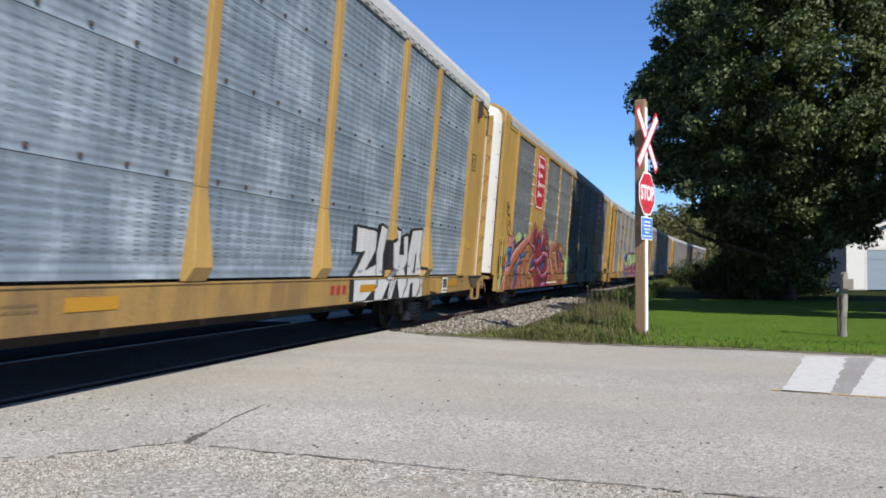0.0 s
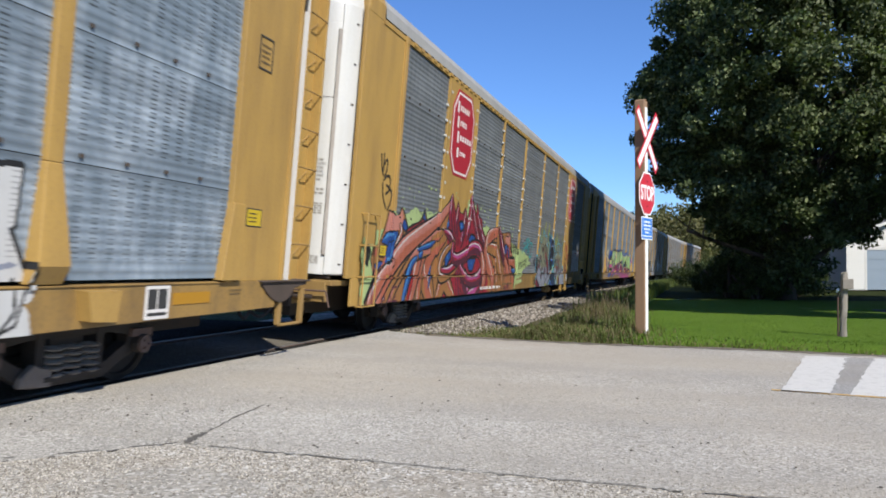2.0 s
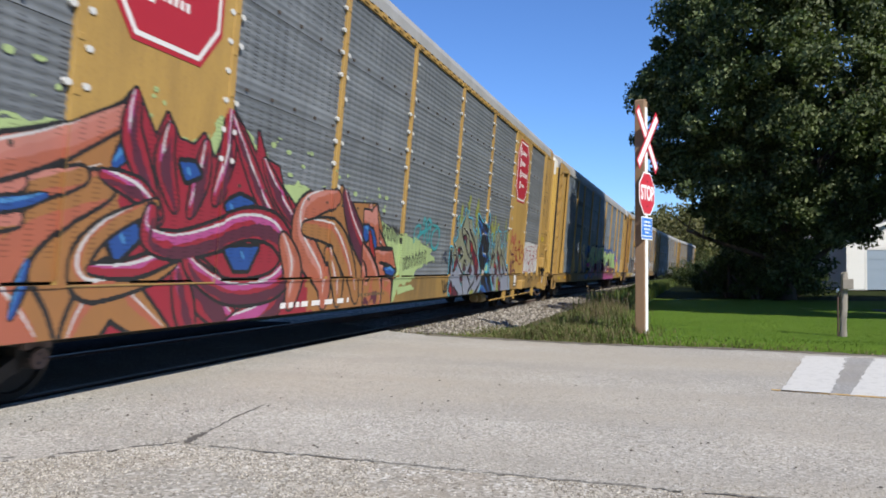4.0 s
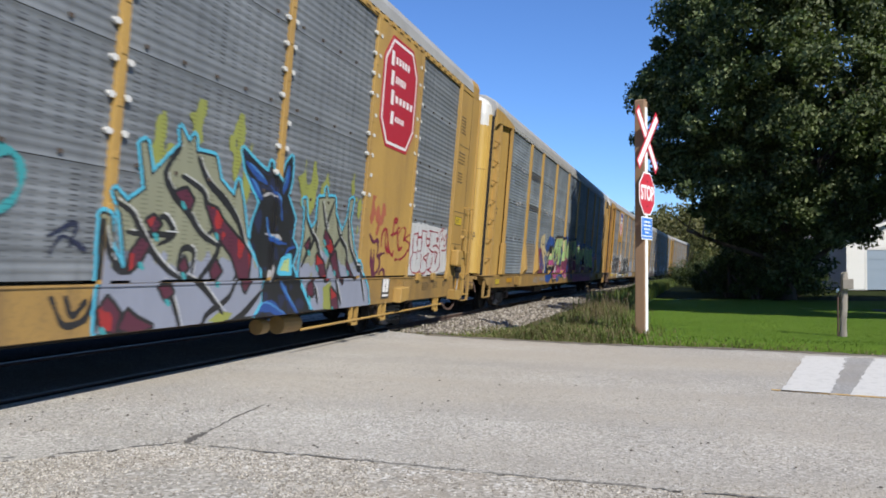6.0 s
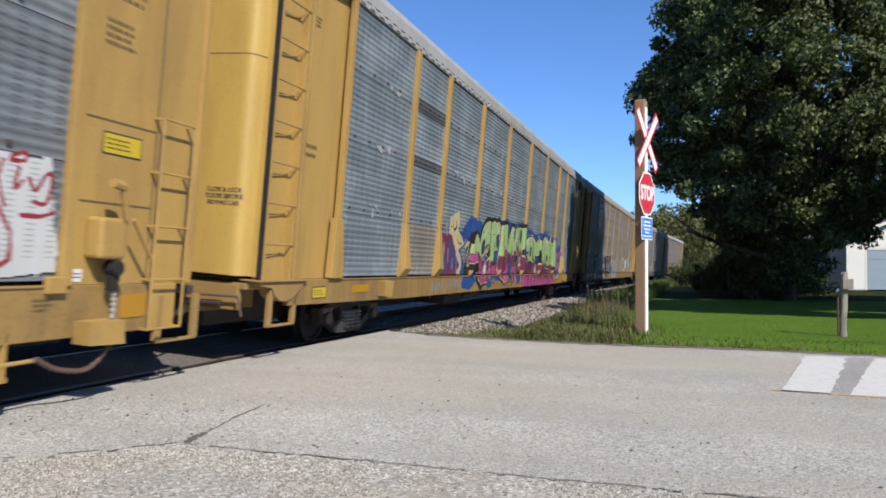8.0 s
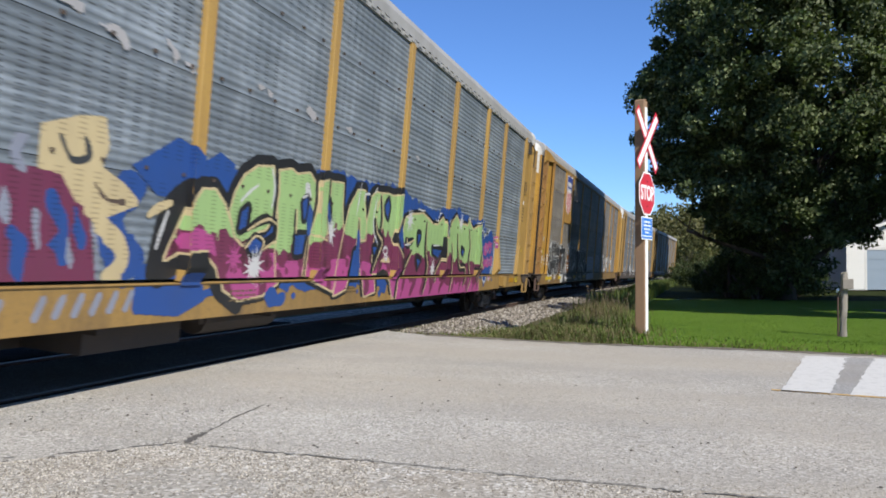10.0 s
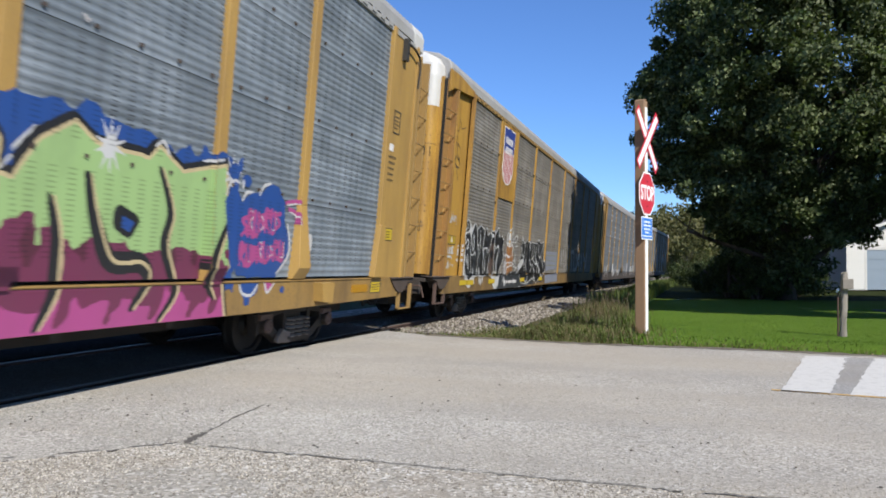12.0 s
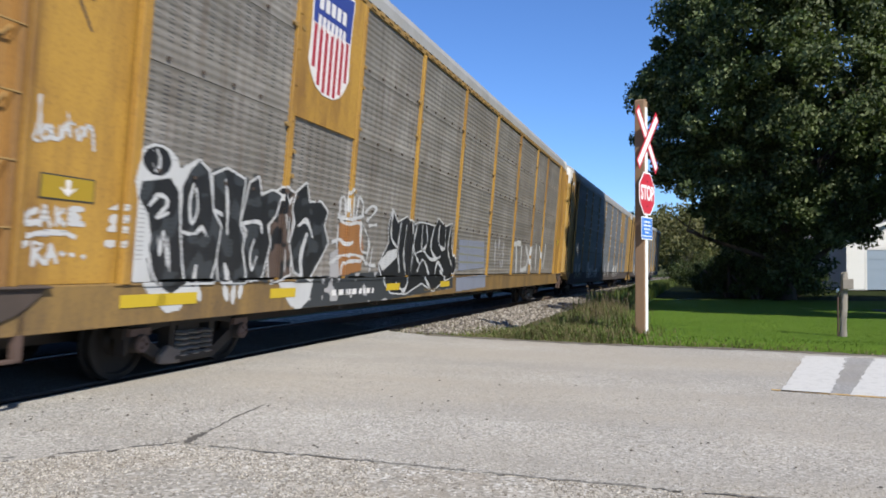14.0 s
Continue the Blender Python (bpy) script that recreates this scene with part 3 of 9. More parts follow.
        for z in np.arange(1.3, 5.2, step):
            g.box(x - 0.02, x + 0.032, y - 0.040, y + 0.014, z, z + 0.024)
    if door == WHITE_PAINT:
        part("door_bolts", g, CAST, car)["kind"] = "stuff"
    for z in (3.85,):
        part("door_seam", Geo().prism([(x * 1.003, y + sy * 0.003) for x, y in arc], "z", z, z + 0.008), CAST, car)
    hood = [(HALF * 0.99, 5.30), (1.505, 5.565), (1.45, 5.705), (1.16, 5.855), (0.5, 5.955), (0, 5.975), (-0.5, 5.955), (-1.16, 5.855), (-1.45, 5.705), (-1.505, 5.565), (-HALF * 0.99, 5.30)]
    tall = sy < 0
    bevelled(part("roof_hood", Geo().prism(hood, "y", *rng(0.95 if sy > 0 else 0.86, 1.5)), style["roof"] if tall and ladder else style["hood"], car), 0.03)
    if tall and ladder:
        # yellow cornice over the ladder and the corner panel
        eave = [(0.80, 5.02), (0.80, 5.50), (1.5, 5.50), (2.62, 5.40), (2.62, 5.28), (2.0, 5.22), (1.1, 5.16)]
        bevelled(part("cornice", Geo().prism([(Y(l), z) for l, z in eave], "x", HALF - 0.03, HALF + 0.012), yel, car, "yellow cornice over the ladder"), 0.006)
    # platform, its bent edge, hoses and coupler
    g = Geo().box(-1.40, 1.40, *rng(0.52, 1.5), 0.98, 1.06).box(-1.30, 1.30, *rng(0.50, 0.60), 0.72, 1.04).box(-0.45, 0.45, *rng(0.5, 2.2), 0.6, 0.98)
    bevelled(part("end_platform", g, style["platform"] if sy < 0 else UNDER, car, "grimy end platform"), 0.01)
    g = Geo().box(-0.12, 0.12, *rng(0.12, 0.6), 0.72, 0.93)
    g.prism([(-0.17, Y(0.16)), (-0.20, Y(0.02)), (-0.05, Y(-0.09)), (0.06, Y(-0.03)), (0.02, Y(0.06)), (0.17, Y(0.04)), (0.19, Y(0.16))], "z", 0.68, 0.97)
    bevelled(part("coupler", g, RUST, car, "rusty knuckle coupler"), 0.015)
    lever = Geo().tube((1.36, Y(0.42), 0.90), (0.25, Y(0.40), 0.86), 0.016, 6).tube((1.36, Y(0.42), 0.90), (1.42, Y(0.44), 0.66), 0.016, 6)
    part("uncoupling_lever", lever, RUST, car, "rusty uncoupling lever")
    part("end_pipe", Geo().tube((1.3, Y(0.62), 1.10), (0.5, Y(0.50), 1.10), 0.022, 6).tube((1.1, Y(0.47), 0.80), (0.55, Y(0.47), 0.78), 0.03, 6), CAST, car, "air pipes on the platform")
    g = Geo()
    last = None
    for k in range(9):
        u = k / 8
        pnt = (0.45 - 0.1 * u, Y(0.55 - 0.55 * u), 0.72 - 0.75 * u * (1.25 - u))
        if last:
            g.tube(last, pnt, 0.025, 6)
        last = pnt
    part("brake_hose", g, BLACK, car, "sagging black rubber hose")


def autorack(style, label):
    car = new("autorack_car")
    tagged(car, label, "rail car", "cars of the train")
    rnd = random.Random(style["seed"])
    yel = style["yellow"]
    scr = SCREENS[style["screen"]]
    # floor, centre sill, and a black box standing for the unlit inside
    g = Geo().box(-1.44, 1.44, at(1.5), at(27.1), 1.02, 1.10).box(-0.33, 0.33, at(1.2), at(27.4), 0.38, 1.02)
    for l in np.arange(7.5, 21.5, 1.5):
        g.box(-1.36, 1.36, at(l), at(l + 0.1), 0.62, 1.02)
    part("underframe", g, UNDER, car, "grimy dark underframe")
    part("inside_fill", Geo().box(-1.36, 1.36, at(1.6), at(27.0), 1.10, 5.28), BLACK, car)
    # side sills
    for sx in (1, -1):
        low, end = style["sill_low"]
        g = Geo().prism([(at(1.36), end), (at(1.36), 1.10), (at(27.24), 1.10), (at(27.24), end), (at(22.8), low), (at(5.8), low)], "x", sx * (HALF - 0.09), sx * HALF)
        g.box(*sorted((sx * (HALF - 0.09), sx * (HALF + 0.015))), at(2.5), at(26.1), 1.085, 1.105)
        bevelled(part("side_sill", g, style["sill"], car, "yellow steel side sill"), 0.008)
        g = Geo().box(*sorted((sx * (HALF - 0.10), sx * (HALF - 0.005))), at(1.45), at(27.15), 5.28, 5.36)
        for l in np.arange(2.8, 26.0, 0.36):
            g.box(*sorted((sx * (HALF - 0.02), sx * (HALF + 0.012))), at(l), at(l + 0.17), 5.31, 5.37)
        part("top_rail", g, style["rail"], car)
    # roof: arched, with cross ribs
    prof = [(HALF - 0.01, 5.38), (1.495, 5.56), (1.44, 5.69), (1.15, 5.84), (0.5, 5.94), (0, 5.96), (-0.5, 5.94), (-1.15, 5.84), (-1.44, 5.69), (-1.495, 5.56), (-HALF + 0.01, 5.38)]
    ys = np.linspace(at(1.5), at(27.1), 321)
    g = Geo()
    g.v = [(x, float(y), z + (0.010 if (i // 1) % 2 else 0)) for i, y in enumerate(ys) for x, z in prof]
    m = len(prof)
    g.f = [(i * m + j, i * m + j + 1, (i + 1) * m + j + 1, (i + 1) * m + j) for i in range(len(ys) - 1) for j in range(m - 1)]
    part("roof", g, style["roof"], car, "arched corrugated steel roof")
    # screens of the two sides, bay by bay; the far side in plain sheets
    posts = style["posts"]
    edges = (style["front_edge"],) + posts + (26.08,)
    for b in range(len(edges) - 1):
        logo = style["kind"] == "flat" and b in style["logo_bays"]
        for r in range(4):
            if logo and r >= style["logo_from"]:
                continue
            me = screen_mesh("screen_panel", at(edges[b]), at(edges[b + 1]), SEAMS[r], SEAMS[r + 1], scr, style["wave"])
            part("screen_panel", me, None, car)
        if logo:
            z0 = SEAMS[style["logo_from"]]
            g = Geo().box(HALF - 0.05, HALF - 0.005, at(edges[b]), at(edges[b + 1]), z0, 5.29)
            part("logo_panel", g, yel, car, "flat yellow panel for the emblem")
    part("far_side", Geo().box(-HALF + 0.03, -HALF + 0.06, at(2.5), at(26.1), 1.15, 5.3), scr, car)
    # posts
    for l in posts:
        g = Geo()
        if style["kind"] == "taper":
            w = 0.085
            g.box(HALF - 0.05, HALF + 0.025, at(l) - w, at(l) + w, 2.10, 5.28)
            # the foot widens and leans outwards, then cuts back to the sill
            rows = ((2.10, w, 0.025), (1.27, 0.165, 0.115), (1.115, 0.18, 0.022))
            g.add([(x, at(l) + d * sg, z) for z, d, p in rows for x, sg in ((HALF - 0.05, -1), (HALF + p, -1), (HALF + p, 1), (HALF - 0.05, 1))],
                  [(4 * k + i, 4 * k + (i + 1) % 4, 4 * k + 4 + (i + 1) % 4, 4 * k + 4 + i) for k in range(2) for i in range(4)] + [(0, 1, 2, 3), (8, 9, 10, 11)])
        else:
            g.box(HALF - 0.05, HALF + 0.004, at(l) - 0.055, at(l) + 0.055, 1.10, 5.28)
            for z in np.arange(1.3, 5.2, 0.46):
                g.box(HALF, HALF + 0.012, at(l) - 0.04, at(l) + 0.04, z, z + 0.06)
        bevelled(part("side_post", g, yel, car, "yellow upright post"), 0.01)
        if style["kind"] == "flat":
            # pale clip plates in pairs beside each post
            g = Geo()
            for z in np.arange(2.45, 5.25, 0.32):
                for d in (-0.10, 0.10):
                    if rnd.random() < style["clips"]:
                        g.prism([(at(l) + d + 0.045 * math.cos(q), z + 0.032 * math.sin(q)) for q in [k * math.pi / 4 for k in range(8)]], "x", HALF - 0.03, HALF + 0.007)
            if g.v:
                part("clip_plate", g, style["clip_mat"], car, "small pale clip plates")["kind"] = "stuff"
    # bolts on the screens
    g = Geo()
    for b in range(len(edges) - 1):
        for z in SEAMS[1:4]:
            for l in np.arange(edges[b] + 0.3, edges[b + 1] - 0.2, 0.55):
                g.box(HALF - 0.035, HALF - 0.012, at(l), at(l + 0.035), z + 0.05, z + 0.085)
    part("screen_bolts", g, CAST, car)["kind"] = "stuff"
    for sy in (1, -1):
        end_of_car(car, sy, style)
    # amber reflector strips and stencilling on the sill
    for l in style["amber"]:
        part("reflector", Geo().box(HALF, HALF + 0.009, at(l), at(l + 0.62), 0.88, 1.0), AMBER if style["kind"] == "taper" else LABEL_YELLOW, car, "amber reflector strip")
    for l, z, w, h, rows in style["text"]:
        part("stencilling", bars(Geo(), at(l), z, w, h, rows, rnd, HALF + 0.003, 0.45), STENCIL, car, "rows of black stencilling")["kind"] = "stuff"
    sets = truck(car, style["trucks"][0]) + truck(car, style["trucks"][1])
    return car, sets


TAPER = dict(kind="taper", front_steel=YELLOW, rear_steel=YELLOW, posts=POSTS_TAPER, front_edge=2.52, trucks=(4.4, 24.45), sill_low=(0.71, 0.76), platform=UNDER, wave=0.0055, door_half=1.345, rear_door=YELLOW_BRIGHT, screen="a", yellow=YELLOW, sill=SILL_YELLOW, rail=ROOF_GREY, roof=ROOF_PALE, hood=WHITE_PAINT, door=YELLOW_BRIGHT, door_split=5.0, white_top=True, door_label="curved yellow end door", step=YELLOW_OLD, ladder=True, stirrup=True,
             amber=(3.3, 8.2, 14.4, 20.4, 25.2), text=((10.8, 0.86, 0.7, 0.16, 3), (13.8, 0.88, 0.45, 0.1, 2), (24.0, 0.80, 0.45, 0.24, 6), (26.2, 0.94, 0.26, 0.08, 2)), seed=1, clips=0, clip_mat=WHITE_PAINT, logo_bays=(), logo_from=4)
FLAT = dict(TAPER, kind="flat", posts=POSTS_FLAT, trucks=(4.4, 24.2), sill_low=(0.655, 0.655), platform=YELLOW_OLD, rail=YELLOW, wave=0.0065, door_half=1.46, hood=YELLOW, screen="b", roof=ROOF_GREY, ladder=False, stirrup=False, door=WHITE_PAINT, white_top=True, door_label="curved white end door", logo_bays=(1, 7), logo_from=0, clips=0.8, seed=2, amber=(),
            text=((11.0, 0.78, 1.1, 0.12, 1),))
STYLES = [
    (TAPER, "weathered grey double-deck car carrier with yellow tapered posts and painted letters"),
    (FLAT, "slate grey car carrier with yellow panels, red emblems and colourful graffiti"),
    (dict(TAPER, posts=POSTS_NARROW, front_edge=2.70, rear_steel=YELLOW_OLD, platform=YELLOW_OLD, wave=0.008, screen="c", roof=ROOF_GREY, seed=3, amber=(3.3, 25.2)), "grey car carrier with yellow curved doors and green and pink graffiti"),
    (dict(FLAT, front_steel=LADDER_RUST, rear_steel=YELLOW_RUSTY, posts=POSTS_NARROW, front_edge=2.70, screen="d", sill_low=(0.71, 0.71), door_half=1.345, platform=UNDER, hood=WHITE_PAINT, yellow=YELLOW_RUSTY, sill=SILL_GRIMY, rail=YELLOW_OLD, door=YELLOW_RUSTY, door_split=4.65, ladder=True, stirrup=True, door_label="curved yellow end door", logo_bays=(1,), logo_from=2, seed=4, step=RUST, clips=0.2, clip_mat=YELLOW_OLD, amber=(2.6, 3.1, 5.2, 9.0, 12.0)), "tan-grey car carrier with thin yellow posts, shield emblem and black graffiti"),
    (dict(FLAT, front_steel=YELLOW_OLD, rear_steel=YELLOW_OLD, screen="b", yellow=YELLOW_OLD, sill=UNDER, rail=ROOF_GREY, hood=YELLOW, door=YELLOW, door_label="curved yellow end door", ladder=True, logo_bays=(7,), logo_from=2, seed=5), "brownish car carrier with yellow posts and white scrawls"),
    (dict(TAPER, front_steel=YELLOW_OLD, rear_steel=YELLOW_OLD, screen="b", roof=ROOF_GREY, yellow=YELLOW_OLD, rail=UNDER, sill=UNDER, seed=6, amber=()), "dull dark car carrier at the end of the train"),
]
CARS = [autorack(*s) for s in STYLES]


# ---- beside the line ----
def strip(g, pts, width, z, rnd=None):
    """A flat thin ribbon along points on the ground, with a ragged width."""
    k = len(g.v)
    for i, p in enumerate(pts):
        a, b = Vector(pts[max(0, i - 1)]), Vector(pts[min(len(pts) - 1, i + 1)])
        n = (b - a).normalized()
        n = Vector((-n.y, n.x))
        w = width * (0.5 + rnd.random()) if rnd else width
        g.v += [(p[0] + n.x * w / 2, p[1] + n.y * w / 2, z), (p[0] - n.x * w / 2, p[1] - n.y * w / 2, z)]
    g.f += [(k + 2 * i, k + 2 * i + 1, k + 2 * i + 3, k + 2 * i + 2) for i in range(len(pts) - 1)]
    return g


def worn_paint(name, col, road=(0.36, 0.35, 0.33), wear=0.55):
    n = Nodes(name, 0.75)
    w = n.ramp(n.noise(9, 6, 0.75), [(wear, 0.0), (wear + 0.2, 1.0)])
    w2 = n.ramp(n.noise(60, 3, 0.7), [(0.5, 0.0), (0.75, 0.5)])
    n.color(n.mix(n.math("MAXIMUM", w, w2), col, road))
    n.bump(n.voronoi(70), 0.4, 0.004)
    return n.mat


def build_markings():
    rnd = random.Random(3)
    white = worn_paint("road_white", (0.5148, 0.5031, 0.4758), wear=0.50)
    for x0, x1, top0, top1 in ((1.02, 1.45, 1.76, 2.28), (1.62, 2.10, 2.61, 3.15)):
        g = Geo()
        n = 40
        for i in range(n + 1):
            u = i / n
            y = 7.96 + 3.4 * u - 0.06 * (x0 - 1.02)
            a = x0 + (top0 - x0) * u + 0.05 * (rnd.random() - 0.5) * (0.4 + u)
            b = x1 + (top1 - x1) * u + 0.05 * (rnd.random() - 0.5) * (0.4 + u)
            g.v += [(a, y, 0.004), (b, y - 0.04, 0.004)]
        g.f = [(2 * i, 2 * i + 1, 2 * i + 3, 2 * i + 2) for i in range(n)]
        tagged(part("stop_bar", g, white), "worn white stop bar painted across the lane", "road marking", "stop bars on the road", "structure")
    g = strip(Geo(), [(0.94 + 0.4 * i, 8.01 - 0.17 * 0.4 * i) for i in range(30)], 0.075, 0.004)
    tagged(part("centre_line", g, worn_paint("road_yellow", (0.45, 0.2775, 0.075), wear=0.5)), "worn yellow centre line painted on the road", "road marking", kind="structure")
    crack_mat = plain("crack_tar", (0.09, 0.083, 0.075), 0.9)

    def crack(pts, width, step=0.07, gap=0.35, mat=crack_mat):
        out = []
        for (x0, y0), (x1, y1) in zip(pts, pts[1:]):
            n = max(2, int(math.hypot(x1 - x0, y1 - y0) / step))
            out += [(x0 + (x1 - x0) * i / n + 0.03 * (rnd.random() - 0.5), y0 + (y1 - y0) * i / n + 0.03 * (rnd.random() - 0.5)) for i in range(n)]
        g = Geo()
        k = 0
        while k < len(out) - 2:
            n = rnd.randint(2, 9)
            strip(g, out[k:k + n], width, 0.0035, rnd)
            k += n - 1 + (rnd.random() < gap) * rnd.randint(1, 3 if gap < 0.5 else 9)
        tagged(part("road_crack", g, mat), "dark crack in the road surface", "crack", "cracks in the road", "structure")
    crack([(-3.14, 4.30), (-3.18, 4.42), (-3.22, 4.7)], 0.05, 0.03, 0.2)
    crack([(-3.22, 4.7), (-3.3, 5.1), (-3.36, 5.55), (-3.38, 5.8)], 0.022)
    crack([(-3.2, 4.30), (-3.5, 3.95), (-3.9, 3.55), (-4.4, 3.05)], 0.022, 0.03, 0.9)
    crack([(-3.3, 4.2), (-3.62, 3.9), (-3.98, 3.6)], 0.022, 0.03, 0.9)
    soft = asphalt("joint_dust", (0.195, 0.185, 0.168), (0.26, 0.25, 0.225), (0.36, 0.345, 0.315))
    crack([(-3.1, 4.30), (-2.6, 4.27), (-2.0, 4.27), (-1.4, 4.24), (-0.9, 4.22), (0, 4.2), (1.2, 4.22)], 0.024, 0.05, 0.12, soft)
    # dead leaves and dark pebbles strewn over the road
    g = Geo()
    for k in range(150):
        x, y = (rnd.uniform(-5.2, 1.5), 4.4 + 4.5 * rnd.random() ** 1.5) if k % 3 else (rnd.gauss(-4.3, 0.5), rnd.gauss(5.2, 0.5))
        a, w = rnd.uniform(0, 3.14), rnd.choice((0.006, 0.008, 0.010, 0.018))
        c0, s0 = w * math.cos(a), w * math.sin(a)
        m = len(g.v)
        g.v += [(x + c0, y + s0, 0.004), (x - 0.6 * s0, y + 0.6 * c0, 0.012), (x - c0, y - s0, 0.005), (x + 0.6 * s0, y - 0.6 * c0, 0.009)]
        g.f.append((m, m + 1, m + 2, m + 3))
    tagged(part("leaf_litter", g, worn("litter_brown", (0.06, 0.05, 0.04), (0.10, 0.07, 0.045), 0.6, 0.9)), "dark dead leaves and grit strewn on the road", "litter", kind="stuff")
    g = Geo().add([(1.42, 7.92, 0.0035), (1.66, 7.90, 0.0035), (2.66, 11.30, 0.0035), (2.22, 11.32, 0.0035)], [(0, 1, 2, 3)])
    tagged(part("road_patch", g, asphalt("patch_grey", (0.27, 0.2647, 0.2587), (0.33, 0.3262, 0.315), (0.4125, 0.405, 0.39))), "smooth grey asphalt between the painted bars", "road", kind="structure")
    g = strip(Geo(), [(-4.2 + 0.12 * i, edge_far(-4.2 + 0.12 * i) + 0.02 + 0.05 * rnd.random()) for i in range(150)], 0.26, 0.0045, rnd)
    tagged(part("verge_dirt", g, worn("verge_soil", (0.1275, 0.1087, 0.0788), (0.0525, 0.045, 0.03), 0.7, 0.95, fine=60, bump=0.8)), "bare brown soil along the road's edge", "ground", kind="structure")
    # drive towards the garage
    sheet("driveway", [5.6 + 0.5 * i for i in range(30)], lambda x: 19.8 + 0.1 * x, lambda x: 23.5 + 0.2 * x, 0.056, asphalt("drive_dark", (0.06, 0.06, 0.06), (0.10, 0.10, 0.10), (0.16, 0.16, 0.15)), "dark asphalt driveway in tree shade")


def leaves(rng, centres, radii, count, size, squash=0.8):
    """Leaf blades scattered over clumps: arrays of vertices and faces."""
    c = np.repeat(centres, count, axis=0)
    r = np.repeat(radii, count)
    d = rng.normal(size=(len(c), 3))
    d /= np.linalg.norm(d, axis=1)[:, None]
    pos = c + d * (r * rng.uniform(0.45, 1.08, len(c)))[:, None] * np.array([1, 1, squash])
    u = rng.normal(size=(len(c), 3))
    u[:, 2] -= 0.4
    u /= np.linalg.norm(u, axis=1)[:, None]
    w = np.cross(u, d + 0.6 * rng.normal(size=(len(c), 3)))
    w /= np.linalg.norm(w, axis=1)[:, None] + 1e-9
    s = (size * rng.uniform(0.6, 1.3, len(c)))[:, None]
    v = np.stack([pos - u * s, pos + w * s * 0.55 - u * s * 0.1, pos + u * s, pos - w * s * 0.55 - u * s * 0.1], 1).reshape(-1, 3)
    f = np.arange(len(v)).reshape(-1, 4)
    return v, f


def leaf_mesh(name, v, f, mat):
    me = bpy.data.meshes.new(name)
    me.vertices.add(len(v))
    me.vertices.foreach_set("co", v.astype(np.float32).ravel())
    me.loops.add(f.size)
    me.loops.foreach_set("vertex_index", f.ravel().astype(np.int32))
    me.polygons.add(len(f))
    me.polygons.foreach_set("loop_start", np.arange(0, f.size, f.shape[1], dtype=np.int32))
    me.update()
    me.validate()
    me.materials.append(mat)
    return me


def leaf_material(name, dark, mid, light, glow=0.25, scale=0.5):
    n = Nodes(name, 0.55)
    n.b.inputs["Specular IOR Level"].default_value = 0.2
    geo = n.put("NewGeometry")
    c = n.ramp(geo.outputs["Random Per Island"], [(0.0, dark), (0.55, mid), (1.0, light)])
    big = n.ramp(n.noise(scale, 3, 0.5), [(0.35, 0.7), (0.7, 1.3)])
    c = n.mix(1.0, c, big, "MULTIPLY")
    n.color(c)
    tr = n.put("BsdfTranslucent")
    n.link(n.mix(1.0, c, (1.1, 1.35, 0.5), "MULTIPLY"), tr.inputs[0])
    mx = n.put("MixShader")
    mx.inputs[0].default_value = glow
    out = n.t.nodes["Material Output"]
    n.link(n.b.outputs[0], mx.inputs[1])
    n.link(tr.outputs[0], mx.inputs[2])
    n.link(mx.outputs[0], out.inputs[0])
    return n.mat


BARK = worn("bark", (0.075, 0.06, 0.05), (0.03, 0.025, 0.02), 0.7, 0.9, fine=14, bump=0.8)
MAPLE = leaf_material("maple_leaves", (0.026, 0.037, 0.015), (0.068, 0.094, 0.036), (0.17, 0.195, 0.095), 0.22)
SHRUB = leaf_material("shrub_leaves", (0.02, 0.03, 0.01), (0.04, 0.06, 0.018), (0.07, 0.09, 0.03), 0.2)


def limb(g, p, d, length, r, rnd, depth):
    """A bending tapered limb that forks."""
    n = 5
    for i in range(n):
        d = (d + Vector((rnd.uniform(-0.22, 0.22), rnd.uniform(-0.22, 0.22), rnd.uniform(-0.05, 0.16)))).normalized()
        q = p + d * length / n
        r2 = r * 0.86
        g.tube(p, q, r, 7, r2)
        if depth and i >= 2:
            side = (d + Vector((rnd.uniform(-1, 1), rnd.uniform(-1, 1), rnd.uniform(-0.1, 0.6)))).normalized()
            limb(g, q, side, length * 0.55, r2 * 0.6, rnd, depth - 1)
        p, r = q, r2


